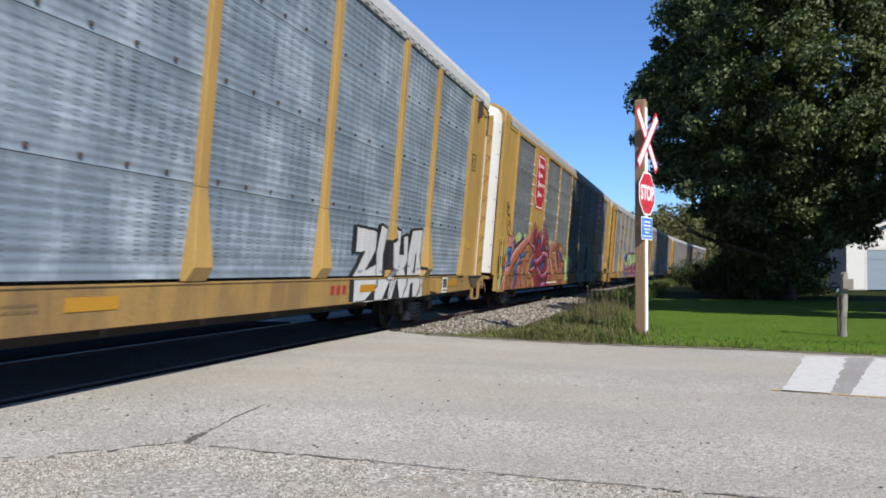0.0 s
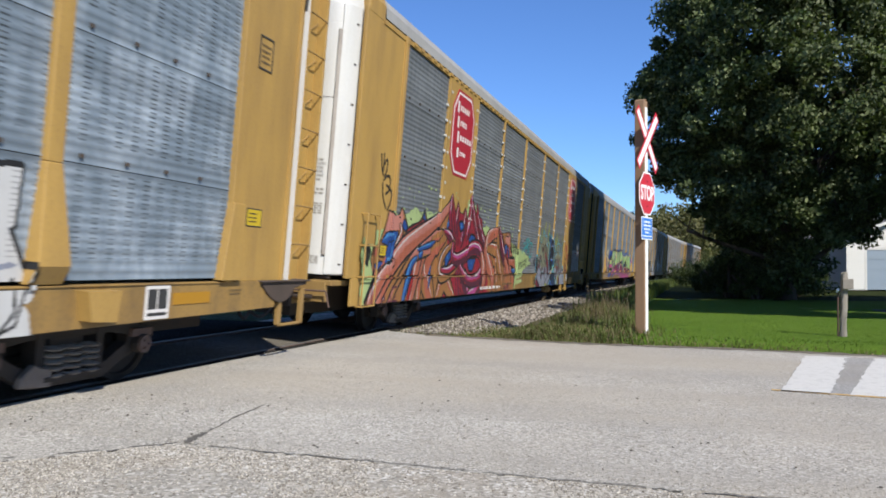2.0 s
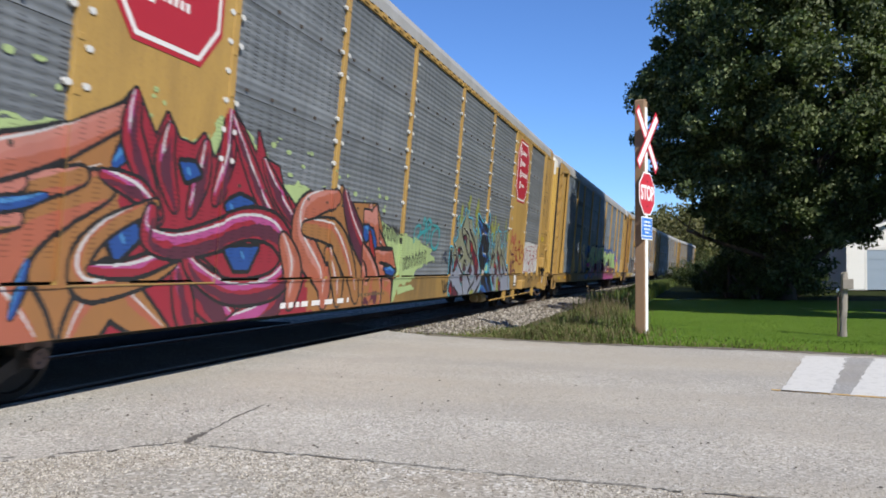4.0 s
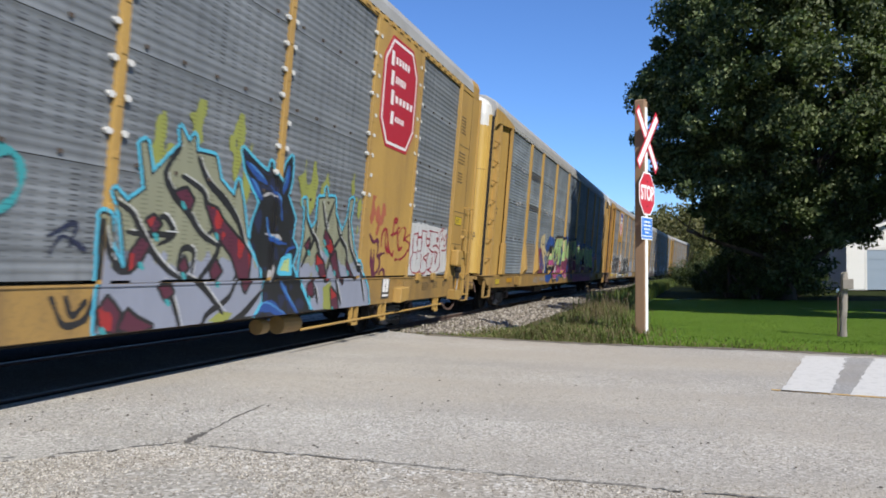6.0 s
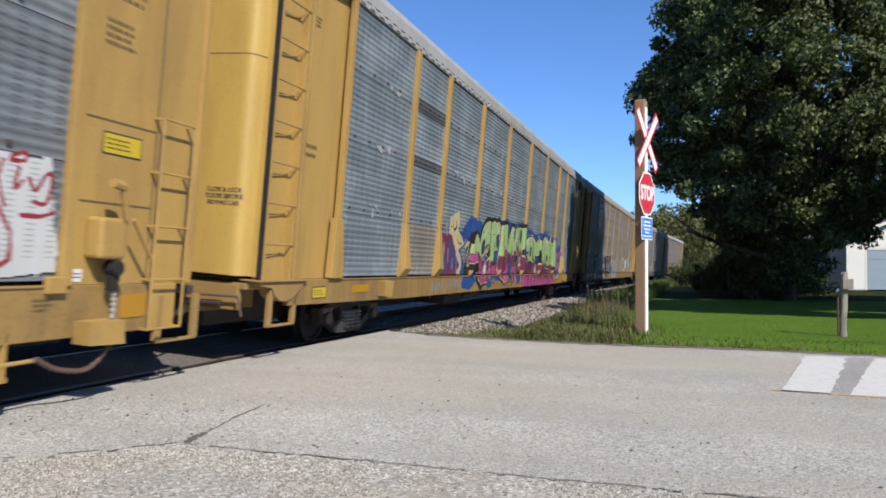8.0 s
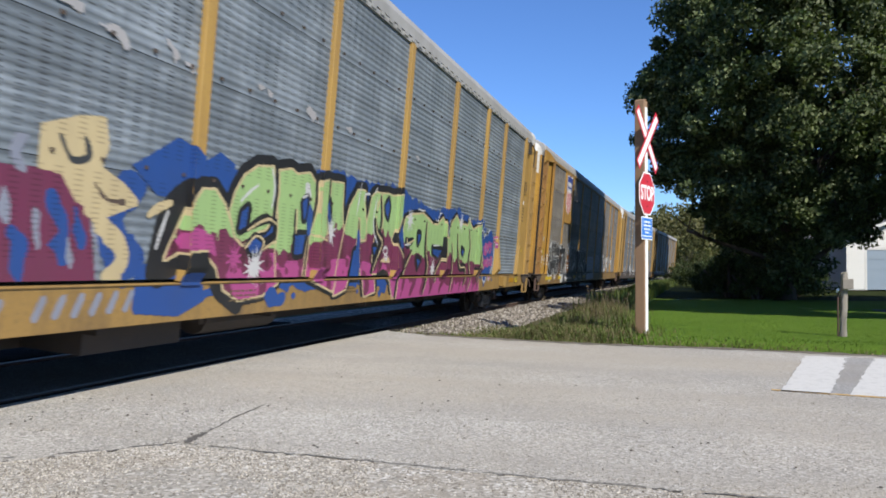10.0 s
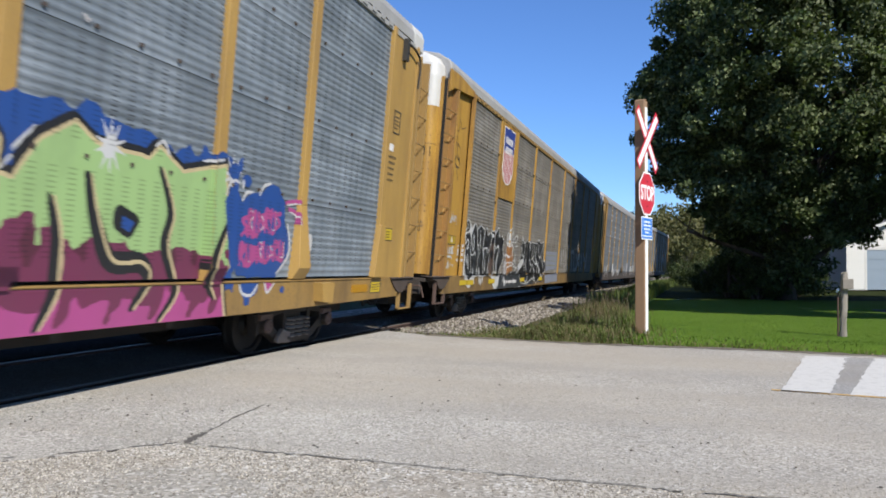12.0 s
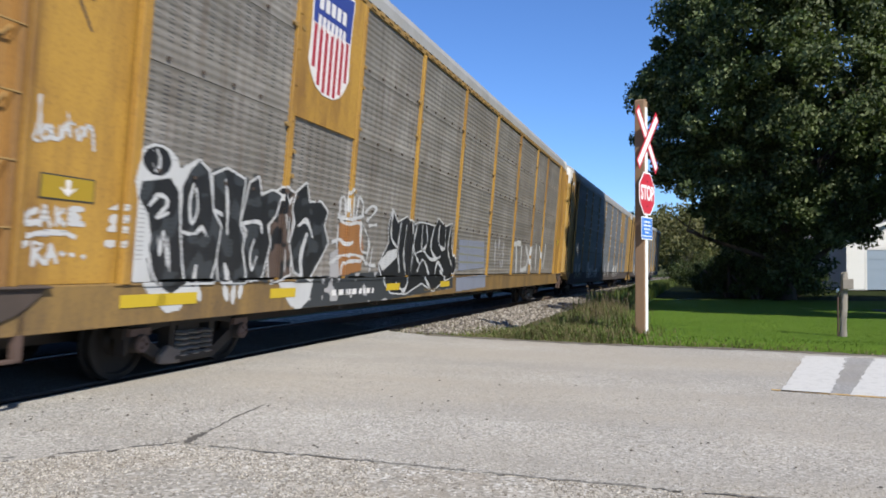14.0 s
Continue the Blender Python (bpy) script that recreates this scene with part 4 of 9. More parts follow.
def broad_tree(x, y, z, width, low, high, seed, label, clumps, per_clump, leaf, mat, lean=(0, 0), belly=0.55, name="tree", profile=None):
    rng, rnd = np.random.default_rng(seed), random.Random(seed)
    tree = new(name)
    tree.location = (x, y, z)
    tagged(tree, label, "tree")
    g = Geo()
    h = high - low
    trunk_r = width * 0.05
    p = Vector((0, 0, -0.1))
    for i in range(6):
        q = Vector((rnd.uniform(-0.12, 0.12), rnd.uniform(-0.12, 0.12), (i + 1) * (low + h * 0.35) / 6))
        g.tube(p, q, trunk_r * (1 - 0.09 * i) * (1.35 if i == 0 else 1), 12, trunk_r * (1 - 0.09 * (i + 1)))
        p = q
    for k in range(9):
        a = k * 2.4 + rnd.random()
        start = Vector((0, 0, low * 0.8 + h * (0.04 + 0.035 * k)))
        limb(g, start, Vector((math.cos(a), math.sin(a), rnd.uniform(0.25, 0.9))).normalized(), width * 0.75, trunk_r * 0.42, rnd, 1)
    part("trunk", g, BARK, tree, "dark rough trunk with spreading limbs", True)
    d = rng.normal(size=(clumps, 3))
    d /= np.linalg.norm(d, axis=1)[:, None]
    rr = rng.uniform(0.35, 1.0, clumps) ** 0.45
    cz = d[:, 2] * rr
    # egg: widest a little below the middle, lumpy outline
    lump = 1 + 0.10 * np.sin(d[:, 0] * 5 + seed) * np.cos(d[:, 1] * 4 - seed) + 0.08 * np.sin(d[:, 2] * 7)
    taper = np.where(cz > 0, 1.0 - 0.12 * cz, 1.0 - 0.6 * cz * cz)
    c = np.stack([d[:, 0] * rr * width * lump * taper + lean[0] * cz, d[:, 1] * rr * width * lump * taper + lean[1] * cz,
                  low + h * belly + cz * np.where(cz > 0, h * (1 - belly), h * belly) * lump], 1)
    r = rng.uniform(0.07, 0.16, clumps) * width
    if profile:
        # crown by its width at several heights, thicker towards the outside
        zs, ws = zip(*profile)
        fine = np.linspace(zs[0], zs[-1], 200)
        area = np.interp(fine, zs, ws) ** 1.6
        zc = np.interp(rng.uniform(0, 1, clumps), np.cumsum(area) / area.sum(), fine)
        ang = rng.uniform(0, 2 * np.pi, clumps)
        r = rng.uniform(0.07, 0.145, clumps) * width
        rad = np.maximum(np.interp(zc, zs, ws) * (1 + 0.08 * np.sin(ang * 3 + zc * 0.7) + 0.06 * np.sin(ang * 7 - zc)) - r * 0.9, 0.2) * rng.uniform(0.30, 1.0, clumps) ** 0.5
        c = np.stack([rad * np.cos(ang), rad * np.sin(ang), zc], 1)
    v, f = leaves(rng, c, r, per_clump, leaf)
    v[:, 2] = np.maximum(v[:, 2], 0.15)
    part("crown", leaf_mesh("crown", v, f, mat), None, tree, "dense dark green leaves in uneven clumps")
    return tree


def shrub(x, y, z, width, height, seed, label, clumps, per, leaf, mat, name="shrub"):
    rng, rnd = np.random.default_rng(seed), random.Random(seed)
    s = new(name)
    s.location = (x, y, z)
    tagged(s, label, "shrub", "shrubs")
    g = Geo()
    for k in range(7):
        a = k * 0.9 + rnd.random()
        limb(g, Vector((0.1 * math.cos(a), 0.1 * math.sin(a), -0.05)), Vector((math.cos(a) * 0.6, math.sin(a) * 0.6, 1)).normalized(), height * 0.7, 0.04 * height, rnd, 0)
    part("stems", g, BARK, s)
    d = rng.normal(size=(clumps, 3))
    d[:, 2] = np.abs(d[:, 2])
    d /= np.linalg.norm(d, axis=1)[:, None]
    rr = rng.uniform(0.4, 1.0, clumps)
    c = np.stack([d[:, 0] * rr * width, d[:, 1] * rr * width, height * (0.15 + 0.75 * d[:, 2] * rr)], 1)
    v, f = leaves(rng, c, rng.uniform(0.15, 0.3, clumps) * width, per, leaf)
    v[:, 2] = np.maximum(v[:, 2], 0.02)
    part("foliage", leaf_mesh("foliage", v, f, mat), None, s)
    return s


def build_trees():
    broad_tree(4.35, 32.0, 0.04, 5.8, 0.2, 15.6, 11, "large dark maple standing on the lawn by the line", 760, 330, 0.095, MAPLE, belly=0.5,
               profile=((0.35, 1.5), (1.9, 1.9), (2.5, 3.3), (4.2, 4.75), (5.9, 5.7), (8.6, 6.05), (10.6, 5.8), (12.8, 4.9), (15.0, 3.4), (17.0, 1.0)))
    # Extra tree added behind the maple to darken the ground there.
    broad_tree(5.6, 44.0, 0.0, 3.6, 0.5, 7.4, 12, "leafy tree behind the maple, added for shade", 220, 120, 0.12, MAPLE)
    # Trees out of view on the right, added to shade the lawn.
    for i, (x, y, w, h) in enumerate(((13.2, 17.2, 4.5, 15.0), (13.6, 21.5, 4.5, 11.6), (18.5, 26.0, 5.0, 12.5), (18.6, 19.0, 4.2, 17.5))):
        broad_tree(x, y, 0.04, w, 2.6, h, 14 + i, "tall unseen tree added to shade the lawn", 300, 150, 0.17, MAPLE)
    # Crown raised high to set the near edge of the lawn's shade.
    broad_tree(10.9, 15.1, 0.04, 3.0, 9.3, 15.4, 21, "unseen tree with a bare trunk, added to shade the lawn", 200, 150, 0.17, MAPLE)
    # Two trees added behind the maple to throw shade on the far cars.
    broad_tree(10.6, 82.0, 0.0, 7.8, 0.8, 20.5, 17, "leafy tree behind the maple, added to shade the far cars", 520, 130, 0.22, MAPLE)
    broad_tree(12.0, 125.0, 0.0, 5.2, 0.8, 19.0, 18, "leafy tree behind the maple, added to shade the far cars", 300, 120, 0.2, MAPLE)
    broad_tree(11.6, 40.5, 0.0, 3.0, 3.9, 12.0, 13, "leafy tree beside the garage", 220, 120, 0.10, MAPLE)
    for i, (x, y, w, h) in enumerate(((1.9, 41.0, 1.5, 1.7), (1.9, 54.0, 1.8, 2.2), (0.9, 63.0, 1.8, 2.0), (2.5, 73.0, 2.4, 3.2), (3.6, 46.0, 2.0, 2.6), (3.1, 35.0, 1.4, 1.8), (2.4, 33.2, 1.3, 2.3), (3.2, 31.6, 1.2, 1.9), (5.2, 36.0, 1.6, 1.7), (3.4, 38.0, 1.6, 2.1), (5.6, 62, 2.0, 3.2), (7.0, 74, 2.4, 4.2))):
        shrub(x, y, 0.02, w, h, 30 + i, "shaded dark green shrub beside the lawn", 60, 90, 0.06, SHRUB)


def far_wood(name, x0, x1, y, depth, height, seed, mat, label, clumps, per, leaf, dip):
    """A wooded slope far off: a hill of soil under many tree crowns."""
    rng = np.random.default_rng(seed)
    g = Geo()
    n = 40
    xs = np.linspace(x0, x1, n)
    tops = [height * dip(x) for x in xs]
    for x, t in zip(xs, tops):
        g.v += [(float(x), y - depth * 0.55, -0.6), (float(x), y - depth * 0.2, t * 0.45), (float(x), y, t * 0.72), (float(x), y + depth, -0.6)]
    g.f = [(4 * i + j, 4 * i + 4 + j, 4 * i + 5 + j, 4 * i + 1 + j) for i in range(n - 1) for j in range(3)]
    hill = part(name, g, plain(name + "_soil", (0.05, 0.06, 0.025), 0.95))
    tagged(hill, label, "wooded hill", kind="stuff")
    u = rng.uniform(0, 1, clumps)
    cx = rng.uniform(x0, x1, clumps)
    tt = np.interp(cx, xs, tops)
    cy = y - depth * 0.55 * (1 - u)
    cz = np.where(u < 0.63, tt * 0.45 * u / 0.63, tt * (0.45 + 0.27 * (u - 0.63) / 0.37)) + tt * 0.2 * rng.uniform(0.3, 1, clumps)
    v, f = leaves(rng, np.stack([cx, cy, cz], 1), rng.uniform(0.07, 0.15, clumps) * height, per, leaf)
    part("crowns", leaf_mesh("crowns", v, f, mat), None, hill)["kind"] = "stuff"


def build_distance():
    ridge = leaf_material("ridge_leaves", (0.085, 0.085, 0.035), (0.115, 0.115, 0.045), (0.15, 0.135, 0.06), 0.3, 0.05)
    near = leaf_material("scrub_leaves", (0.09, 0.095, 0.035), (0.12, 0.125, 0.045), (0.16, 0.145, 0.06), 0.3, 0.12)
    far_wood("wooded_ridge", -160, 190, 285, 60, 29, 21, ridge, "distant wooded ridge in early autumn green", 1700, 90, 0.65, lambda x: 0.90 + 0.05 * math.sin(x * 0.07) + 0.04 * math.sin(x * 0.19 + 1) - 0.004 * max(0, x))
    for i, (x, y, w, h) in enumerate(((-6.5, 215, 3.6, 10), (-1.0, 222, 4.0, 12), (4.0, 218, 3.2, 14), (7.5, 226, 3.6, 12), (-14, 220, 4, 10), (-24, 224, 4, 10))):
        rng = 50 + i
        broad_tree(x, y, -0.1, w, 0.8, h, rng, "yellow-green young tree beyond the end of the line", 110, 170, 0.2, near, belly=0.45)


WOOD_POST = worn("post_brown", (0.24, 0.148, 0.085), (0.12, 0.075, 0.045), 0.5, 0.8, fine=22, streak=True, bump=0.4)
GREY_WOOD = worn("post_grey", (0.23, 0.205, 0.17), (0.11, 0.095, 0.075), 0.7, 0.85, fine=22, streak=True, bump=0.7)
SIGN_RED = plain("sign_red", (0.48, 0.012, 0.022), 0.4)
SIGN_WHITE = plain("sign_white", (0.80, 0.80, 0.80), 0.4)
SIGN_BLUE = plain("sign_blue", (0.02, 0.16, 0.55), 0.4)


def octagon(r):
    return [(r * math.cos(math.pi / 8 + i * math.pi / 4) / math.cos(math.pi / 8), r * math.sin(math.pi / 8 + i * math.pi / 4) / math.cos(math.pi / 8)) for i in range(8)]


def letters(word, size, parent, at_pose, mat, name="lettering", bold=0.012, width=1.0):
    cu = bpy.data.curves.new(name, "FONT")
    cu.body, cu.size, cu.align_x, cu.align_y = word, size, "CENTER", "CENTER"
    cu.extrude, cu.offset = 0.0015, bold
    ob = new(name, cu)
    dg = bpy.context.evaluated_depsgraph_get()
    me = bpy.data.meshes.new_from_object(ob.evaluated_get(dg))
    bpy.data.objects.remove(ob)
    bpy.data.curves.remove(cu)
    me.materials.clear()
    me.materials.append(mat)
    me.transform(at_pose @ Matrix.Diagonal((width, 1, 1, 1)))
    return part(name, me, None, parent)


def build_sign():
    s = new("crossing_sign")
    s.matrix_basis = pose(-0.52, 13.84, 0.03, 0, 0, 71.5)     # local -y faces the traffic
    tagged(s, "brown wooden post with crossbuck, stop sign and small blue plate", "road sign")
    g = Geo().box(-0.09, 0.09, -0.09, 0.09, -0.2, 4.22)
    g.prism([(-0.09, 4.22), (0.09, 4.22), (0.05, 4.245), (-0.05, 4.245)], "y", -0.09, 0.09)
    bevelled(part("post", g, WOOD_POST, s, "square brown wooden post"), 0.012)
    part("white_strip", Geo().box(-0.05, 0.07, -0.094, -0.09, 0.0, 4.1), SIGN_WHITE, s, "white reflective strip")
    # crossbuck: two blades, red-edged white
    for k, sign in enumerate((1, -1)):
        yb = -0.112 - 0.014 * k
        turn = Matrix.Rotation(sign * radians(46), 4, "Y")
        blade = part("blade", Geo().box(-0.70, 0.70, yb - 0.003, yb, -0.105, 0.105), SIGN_RED, s, "white crossbuck blade with red edge")
        blade.matrix_basis = Matrix.Translation((0, 0, 3.50)) @ turn
        part("face", Geo().box(-0.655, 0.655, yb - 0.006, yb - 0.003, -0.06, 0.06), SIGN_WHITE, blade)
    o = [(x, z + 2.53) for x, z in octagon(0.385)]
    plate = part("stop_plate", Geo().prism(o, "y", -0.108, -0.104), SIGN_WHITE, s, "red octagonal stop sign with white rim")
    part("red_face", Geo().prism([(x, z + 2.53) for x, z in octagon(0.358)], "y", -0.111, -0.108), SIGN_RED, plate)
    letters("STOP", 0.36, plate, Matrix.Translation((0, -0.1135, 2.53)) @ Matrix.Rotation(radians(90), 4, "X"), SIGN_WHITE, bold=0.010, width=0.74)
    p = part("blue_plate", Geo().box(-0.27, 0.27, -0.104, -0.10, 1.70, 2.11), SIGN_WHITE, s, "small blue plate with white rim")
    part("blue_face", Geo().box(-0.25, 0.25, -0.107, -0.104, 1.72, 2.09), SIGN_BLUE, p)
    rnd = random.Random(8)
    g = Geo()
    for r, (w, z) in enumerate(((0.34, 2.02), (0.36, 1.955), (0.30, 1.89), (0.2, 1.83))):
        x = -w / 2
        while x < w / 2:
            d = 0.03 + 0.05 * rnd.random()
            g.box(x, min(x + d, w / 2), -0.110, -0.107, z - 0.016, z + 0.016)
            x += d + 0.018
    g.box(-0.22, 0.22, -0.110, -0.107, 1.755, 1.775)
    part("lettering", g, SIGN_WHITE, p)["kind"] = "stuff"
    for z in (3.50, 2.75, 2.3, 1.98):
        part("bolt", Geo().tube((0, -0.09, z), (0, -0.135 if z > 3 else -0.116, z), 0.013, 8), CAST, s)


def build_stub_post():
    s = new("fence_post")
    s.location = (2.83, 14.34, 0.03)
    tagged(s, "short weathered grey wooden post with a stub of rail", "post")
    g = Geo()
    n, rnd = 12, random.Random(4)
    rows = []
    for k in range(9):
        z = -0.1 + k * 0.15
        rows.append([(0.056 * math.cos(a) * (1 + 0.16 * rnd.uniform(-1, 1)) + 0.004 * k, 0.056 * math.sin(a) * (1 + 0.16 * rnd.uniform(-1, 1)), z + (0.05 * rnd.uniform(-1, 1) if k == 8 else 0)) for a in [i * 2 * math.pi / n for i in range(n)]])
    g.v = [v for r in rows for v in r]
    g.f = [(k * n + i, k * n + (i + 1) % n, (k + 1) * n + (i + 1) % n, (k + 1) * n + i) for k in range(8) for i in range(n)] + [tuple(range(8 * n, 9 * n)), tuple(range(n - 1, -1, -1))]
    part("stake", g, GREY_WOOD, s)
    bevelled(part("rail_stub", Geo().box(-0.02, 0.15, -0.13, -0.045, 0.84, 1.02), GREY_WOOD, s, "sawn stub of a fence rail"), 0.012)
    g = Geo().tube((-0.075, 0.0, 0.0), (-0.07, 0.0, 0.82), 0.016, 6)
    part("iron_rod", g, RUST, s)
    part("cap_knob", Geo().tube((-0.09, -0.03, 0.80), (-0.06, 0.03, 0.83), 0.025, 8), SIGN_WHITE, s)


def build_garage():
    siding = worn("white_siding", (0.52, 0.52, 0.51), (0.45, 0.45, 0.43), 0.3, 0.6)
    g_ob = new("garage")
    g_ob.matrix_basis = pose(9.4, 46.6, 0.12, 0, 0, 12)
    tagged(g_ob, "white clapboard garage with a blue-grey door behind the trees", "garage")
    W, L, H, RISE = 7.5, 9.0, 2.95, 1.35
    wall = Geo().box(0.03, 0.10, 0.1, L, 0, H).box(W - 0.10, W - 0.03, 0.1, L, 0, H).box(0.03, W - 0.03, L - 0.1, L, 0, H)
    wall.box(0.03, 1.1, 0.03, 0.10, 0, H).box(W - 1.1, W - 0.03, 0.03, 0.1, 0, H).box(1.1, W - 1.1, 0.03, 0.1, 2.3, H)
    wall.prism([(0.03, H), (W - 0.03, H), (W / 2, H + RISE)], "y", 0.03, 0.10)
    body = part("wall", wall, siding, g_ob, "white clapboard wall")
    for k in range(int(H / 0.13)):
        z = 0.06 + k * 0.13
        for x0, x1 in ((0.0, 1.03), (W - 1.03, W)) if z < 2.25 else ((0.0, W),):
            b = Geo().prism([(0.0, z), (0.03, z), (0.03, z + 0.13), (0.022, z + 0.13)], "x", x0 + 0.02, x1 - 0.02)
            part("board", b, siding, body)
    for k in range(12):
        z = H + k * 0.14
        half = (1 - (z - H + 0.14) / RISE) * W / 2
        if half > 0.2:
            part("board", Geo().prism([(0.0, z), (0.03, z), (0.03, z + 0.14), (0.022, z + 0.14)], "x", W / 2 - half, W / 2 + half), siding, body)
    door = part("garage_door", Geo().box(1.12, W - 1.12, 0.05, 0.09, 0.02, 2.28), worn("door_blue_grey", (0.20, 0.25, 0.31), (0.15, 0.19, 0.23), 0.3, 0.5), g_ob, "blue-grey sectional door")
    for k in range(4):
        part("door_section", Geo().box(1.14, W - 1.14, 0.035, 0.05, 0.03 + k * 0.565, 0.58 + k * 0.565), door.data.materials[0], door)
    trim = Geo().box(1.02, 1.12, 0.0, 0.1, 0, 2.38).box(W - 1.12, W - 1.02, 0.0, 0.1, 0, 2.38).box(1.12, W - 1.12, 0.0, 0.1, 2.28, 2.38)
    part("door_trim", trim, siding, g_ob)
    for sx in (0, 1):
        a, b = (-0.35, H - 0.18) if sx == 0 else (W + 0.35, H - 0.18), (W / 2, H + RISE + 0.05)
        g = Geo().prism([a, b, (b[0], b[1] + 0.14), (a[0], a[1] + 0.14)], "y", -0.35, L + 0.3)
        part("roof", g, worn("shingle_grey", (0.13, 0.125, 0.12), (0.07, 0.07, 0.07), 0.5, 0.9), g_ob, "grey shingled roof slope")
        g = Geo().prism([a, b, (b[0], b[1] + 0.17), (a[0], a[1] + 0.17)], "y", -0.40, -0.352)
        part("rake_board", g, siding, g_ob, "white rake board")


def blades(rng, n, place, height, lean, width):
    """Grass blades: narrow bent strips of two quads."""
    xy = place(n)
    h = height * rng.uniform(0.5, 1.25, n)
    a = rng.uniform(0, 2 * np.pi, n)
    d = np.stack([np.cos(a), np.sin(a)], 1) * (lean * h * rng.uniform(0.2, 1, n))[:, None]
    s = np.stack([-np.sin(a), np.cos(a)], 1) * (width * rng.uniform(0.6, 1.4, n))[:, None]
    z0 = np.array([ground_z(x, y) for x, y in xy]) - 0.01
    p = []
    for fr, u, dd in ((1.0, 0.0, 0.0), (0.75, 0.6, 0.35), (0.12, 1.0, 1.0)):
        for sg in (-1, 1):
            p.append(np.concatenate([xy + d * dd + s * fr * sg, (z0 + h * u)[:, None]], 1))
    v = np.stack(p, 1).reshape(-1, 3)
    k = np.arange(n)[:, None] * 6
    f = np.concatenate([k + np.array([[0, 1, 3, 2]]), k + np.array([[2, 3, 5, 4]])])
    return v, f


def build_weeds():
    rng = np.random.default_rng(5)
    dry = leaf_material("dry_weeds", (0.068, 0.056, 0.028), (0.128, 0.101, 0.052), (0.205, 0.160, 0.092), 0.25, 1.0)
    green = leaf_material("green_weeds", (0.0507, 0.0741, 0.0156), (0.0858, 0.1209, 0.0257), (0.1482, 0.1716, 0.0546), 0.25, 1.0)
    lawn = leaf_material("lawn_blades", (0.0624, 0.117, 0.0117), (0.0936, 0.1677, 0.0187), (0.1287, 0.2028, 0.0351), 0.3, 0.5)

    def weedy(n):
        y = 14.6 + 12 * rng.beta(1.1, 2.0, n)
        x = rng.normal(-1.55, 0.42, n) - 0.05 * (y - 15)
        return np.stack([np.clip(x, -3.4, -0.5 + 0.3 * rng.random(n)), y], 1)

    def low(n):
        x = -4.6 + 3.6 * rng.random(n) + 0.45 * rng.normal(size=n)
        y = np.array([edge_far(a) for a in x]) + 0.1 + 3.5 * rng.beta(1.0, 1.7, n)
        return np.stack([x, y], 1)

    def edge(n):
        x = rng.uniform(-5.0, 9.0, n)
        y = np.array([edge_far(a) for a in x]) + np.abs(rng.normal(0, 0.42, n)) + 0.03
        return np.stack([x, y], 1)

    def mown(n):
        y = 12.2 + 12 * rng.beta(1.0, 1.8, n)
        x = rng.uniform(-2.8, 0.30 * 26, n)
        return np.stack([x, np.maximum(y, np.array([edge_far(a) for a in x]) + 0.05)], 1)

    def bank(n):
        y = rng.uniform(24, 120, n)
        x = -5.67 + y * y / 2322 + rng.uniform(2.3, 4.6, n)
        return np.stack([x, y], 1)

    def near(n):
        x = rng.normal(-2.0, 0.5, n)
        return np.stack([x, 3.42 + 0.30 * (x + 2.0) + 0.05 * rng.normal(size=n)], 1)
    for name, n, where, h, lean, w, mat, label in (
            ("tall_weeds", 1700, weedy, 0.32, 1.0, 0.005, dry, "tall dry brown weeds on the bank of the line"),
            ("bank_grass", 8500, low, 0.12, 0.9, 0.007, dry, "dry low grass on the bank"),
            ("bank_green", 8000, low, 0.12, 0.9, 0.008, green, "low green plants on the bank"),
            ("green_weeds", 2600, weedy, 0.20, 0.9, 0.009, green, "low green weeds on the bank of the line"),
            ("verge_grass", 9000, edge, 0.07, 0.8, 0.006, green, "ragged grass along the road's edge"),
            ("verge_straw", 11000, edge, 0.06, 0.9, 0.006, dry, "dry straw along the road's edge"),
            ("lawn_blades", 45000, mown, 0.018, 0.9, 0.007, lawn, "mown blades of the lawn"),
            ("bank_weeds", 9000, bank, 0.45, 0.6, 0.014, green, "weeds along the line"),
            ("shoulder_grass", 700, near, 0.06, 0.9, 0.004, green, "sparse grass in the gravel")):
        v, f = blades(rng, n, where, h, lean, w)
        tagged(new(name, leaf_mesh(name, v, f, mat)), label, "grass", kind="stuff")
    # a few tall seed stalks with heads
    g = Geo()
    r = random.Random(6)
    for k in range(30):
        x, y = weedy(1)[0]
        h = 0.35 + 0.4 * r.random()
        z = ground_z(x, y)
        top = (x + r.uniform(-0.15, 0.15), y + r.uniform(-0.15, 0.15), z + h)
        g.tube((x, y, z), top, 0.004, 4)
        for j in range(5):
            q = tuple(a + r.uniform(-0.05, 0.05) for a in top)
            g.tube(top, (q[0], q[1], q[2] - 0.02), 0.007, 4, 0.003)
    tagged(part("seed_stalks", g, plain("seed_brown", (0.12, 0.09, 0.055), 0.9)), "brown seed heads on stalks", "weeds", kind="stuff")


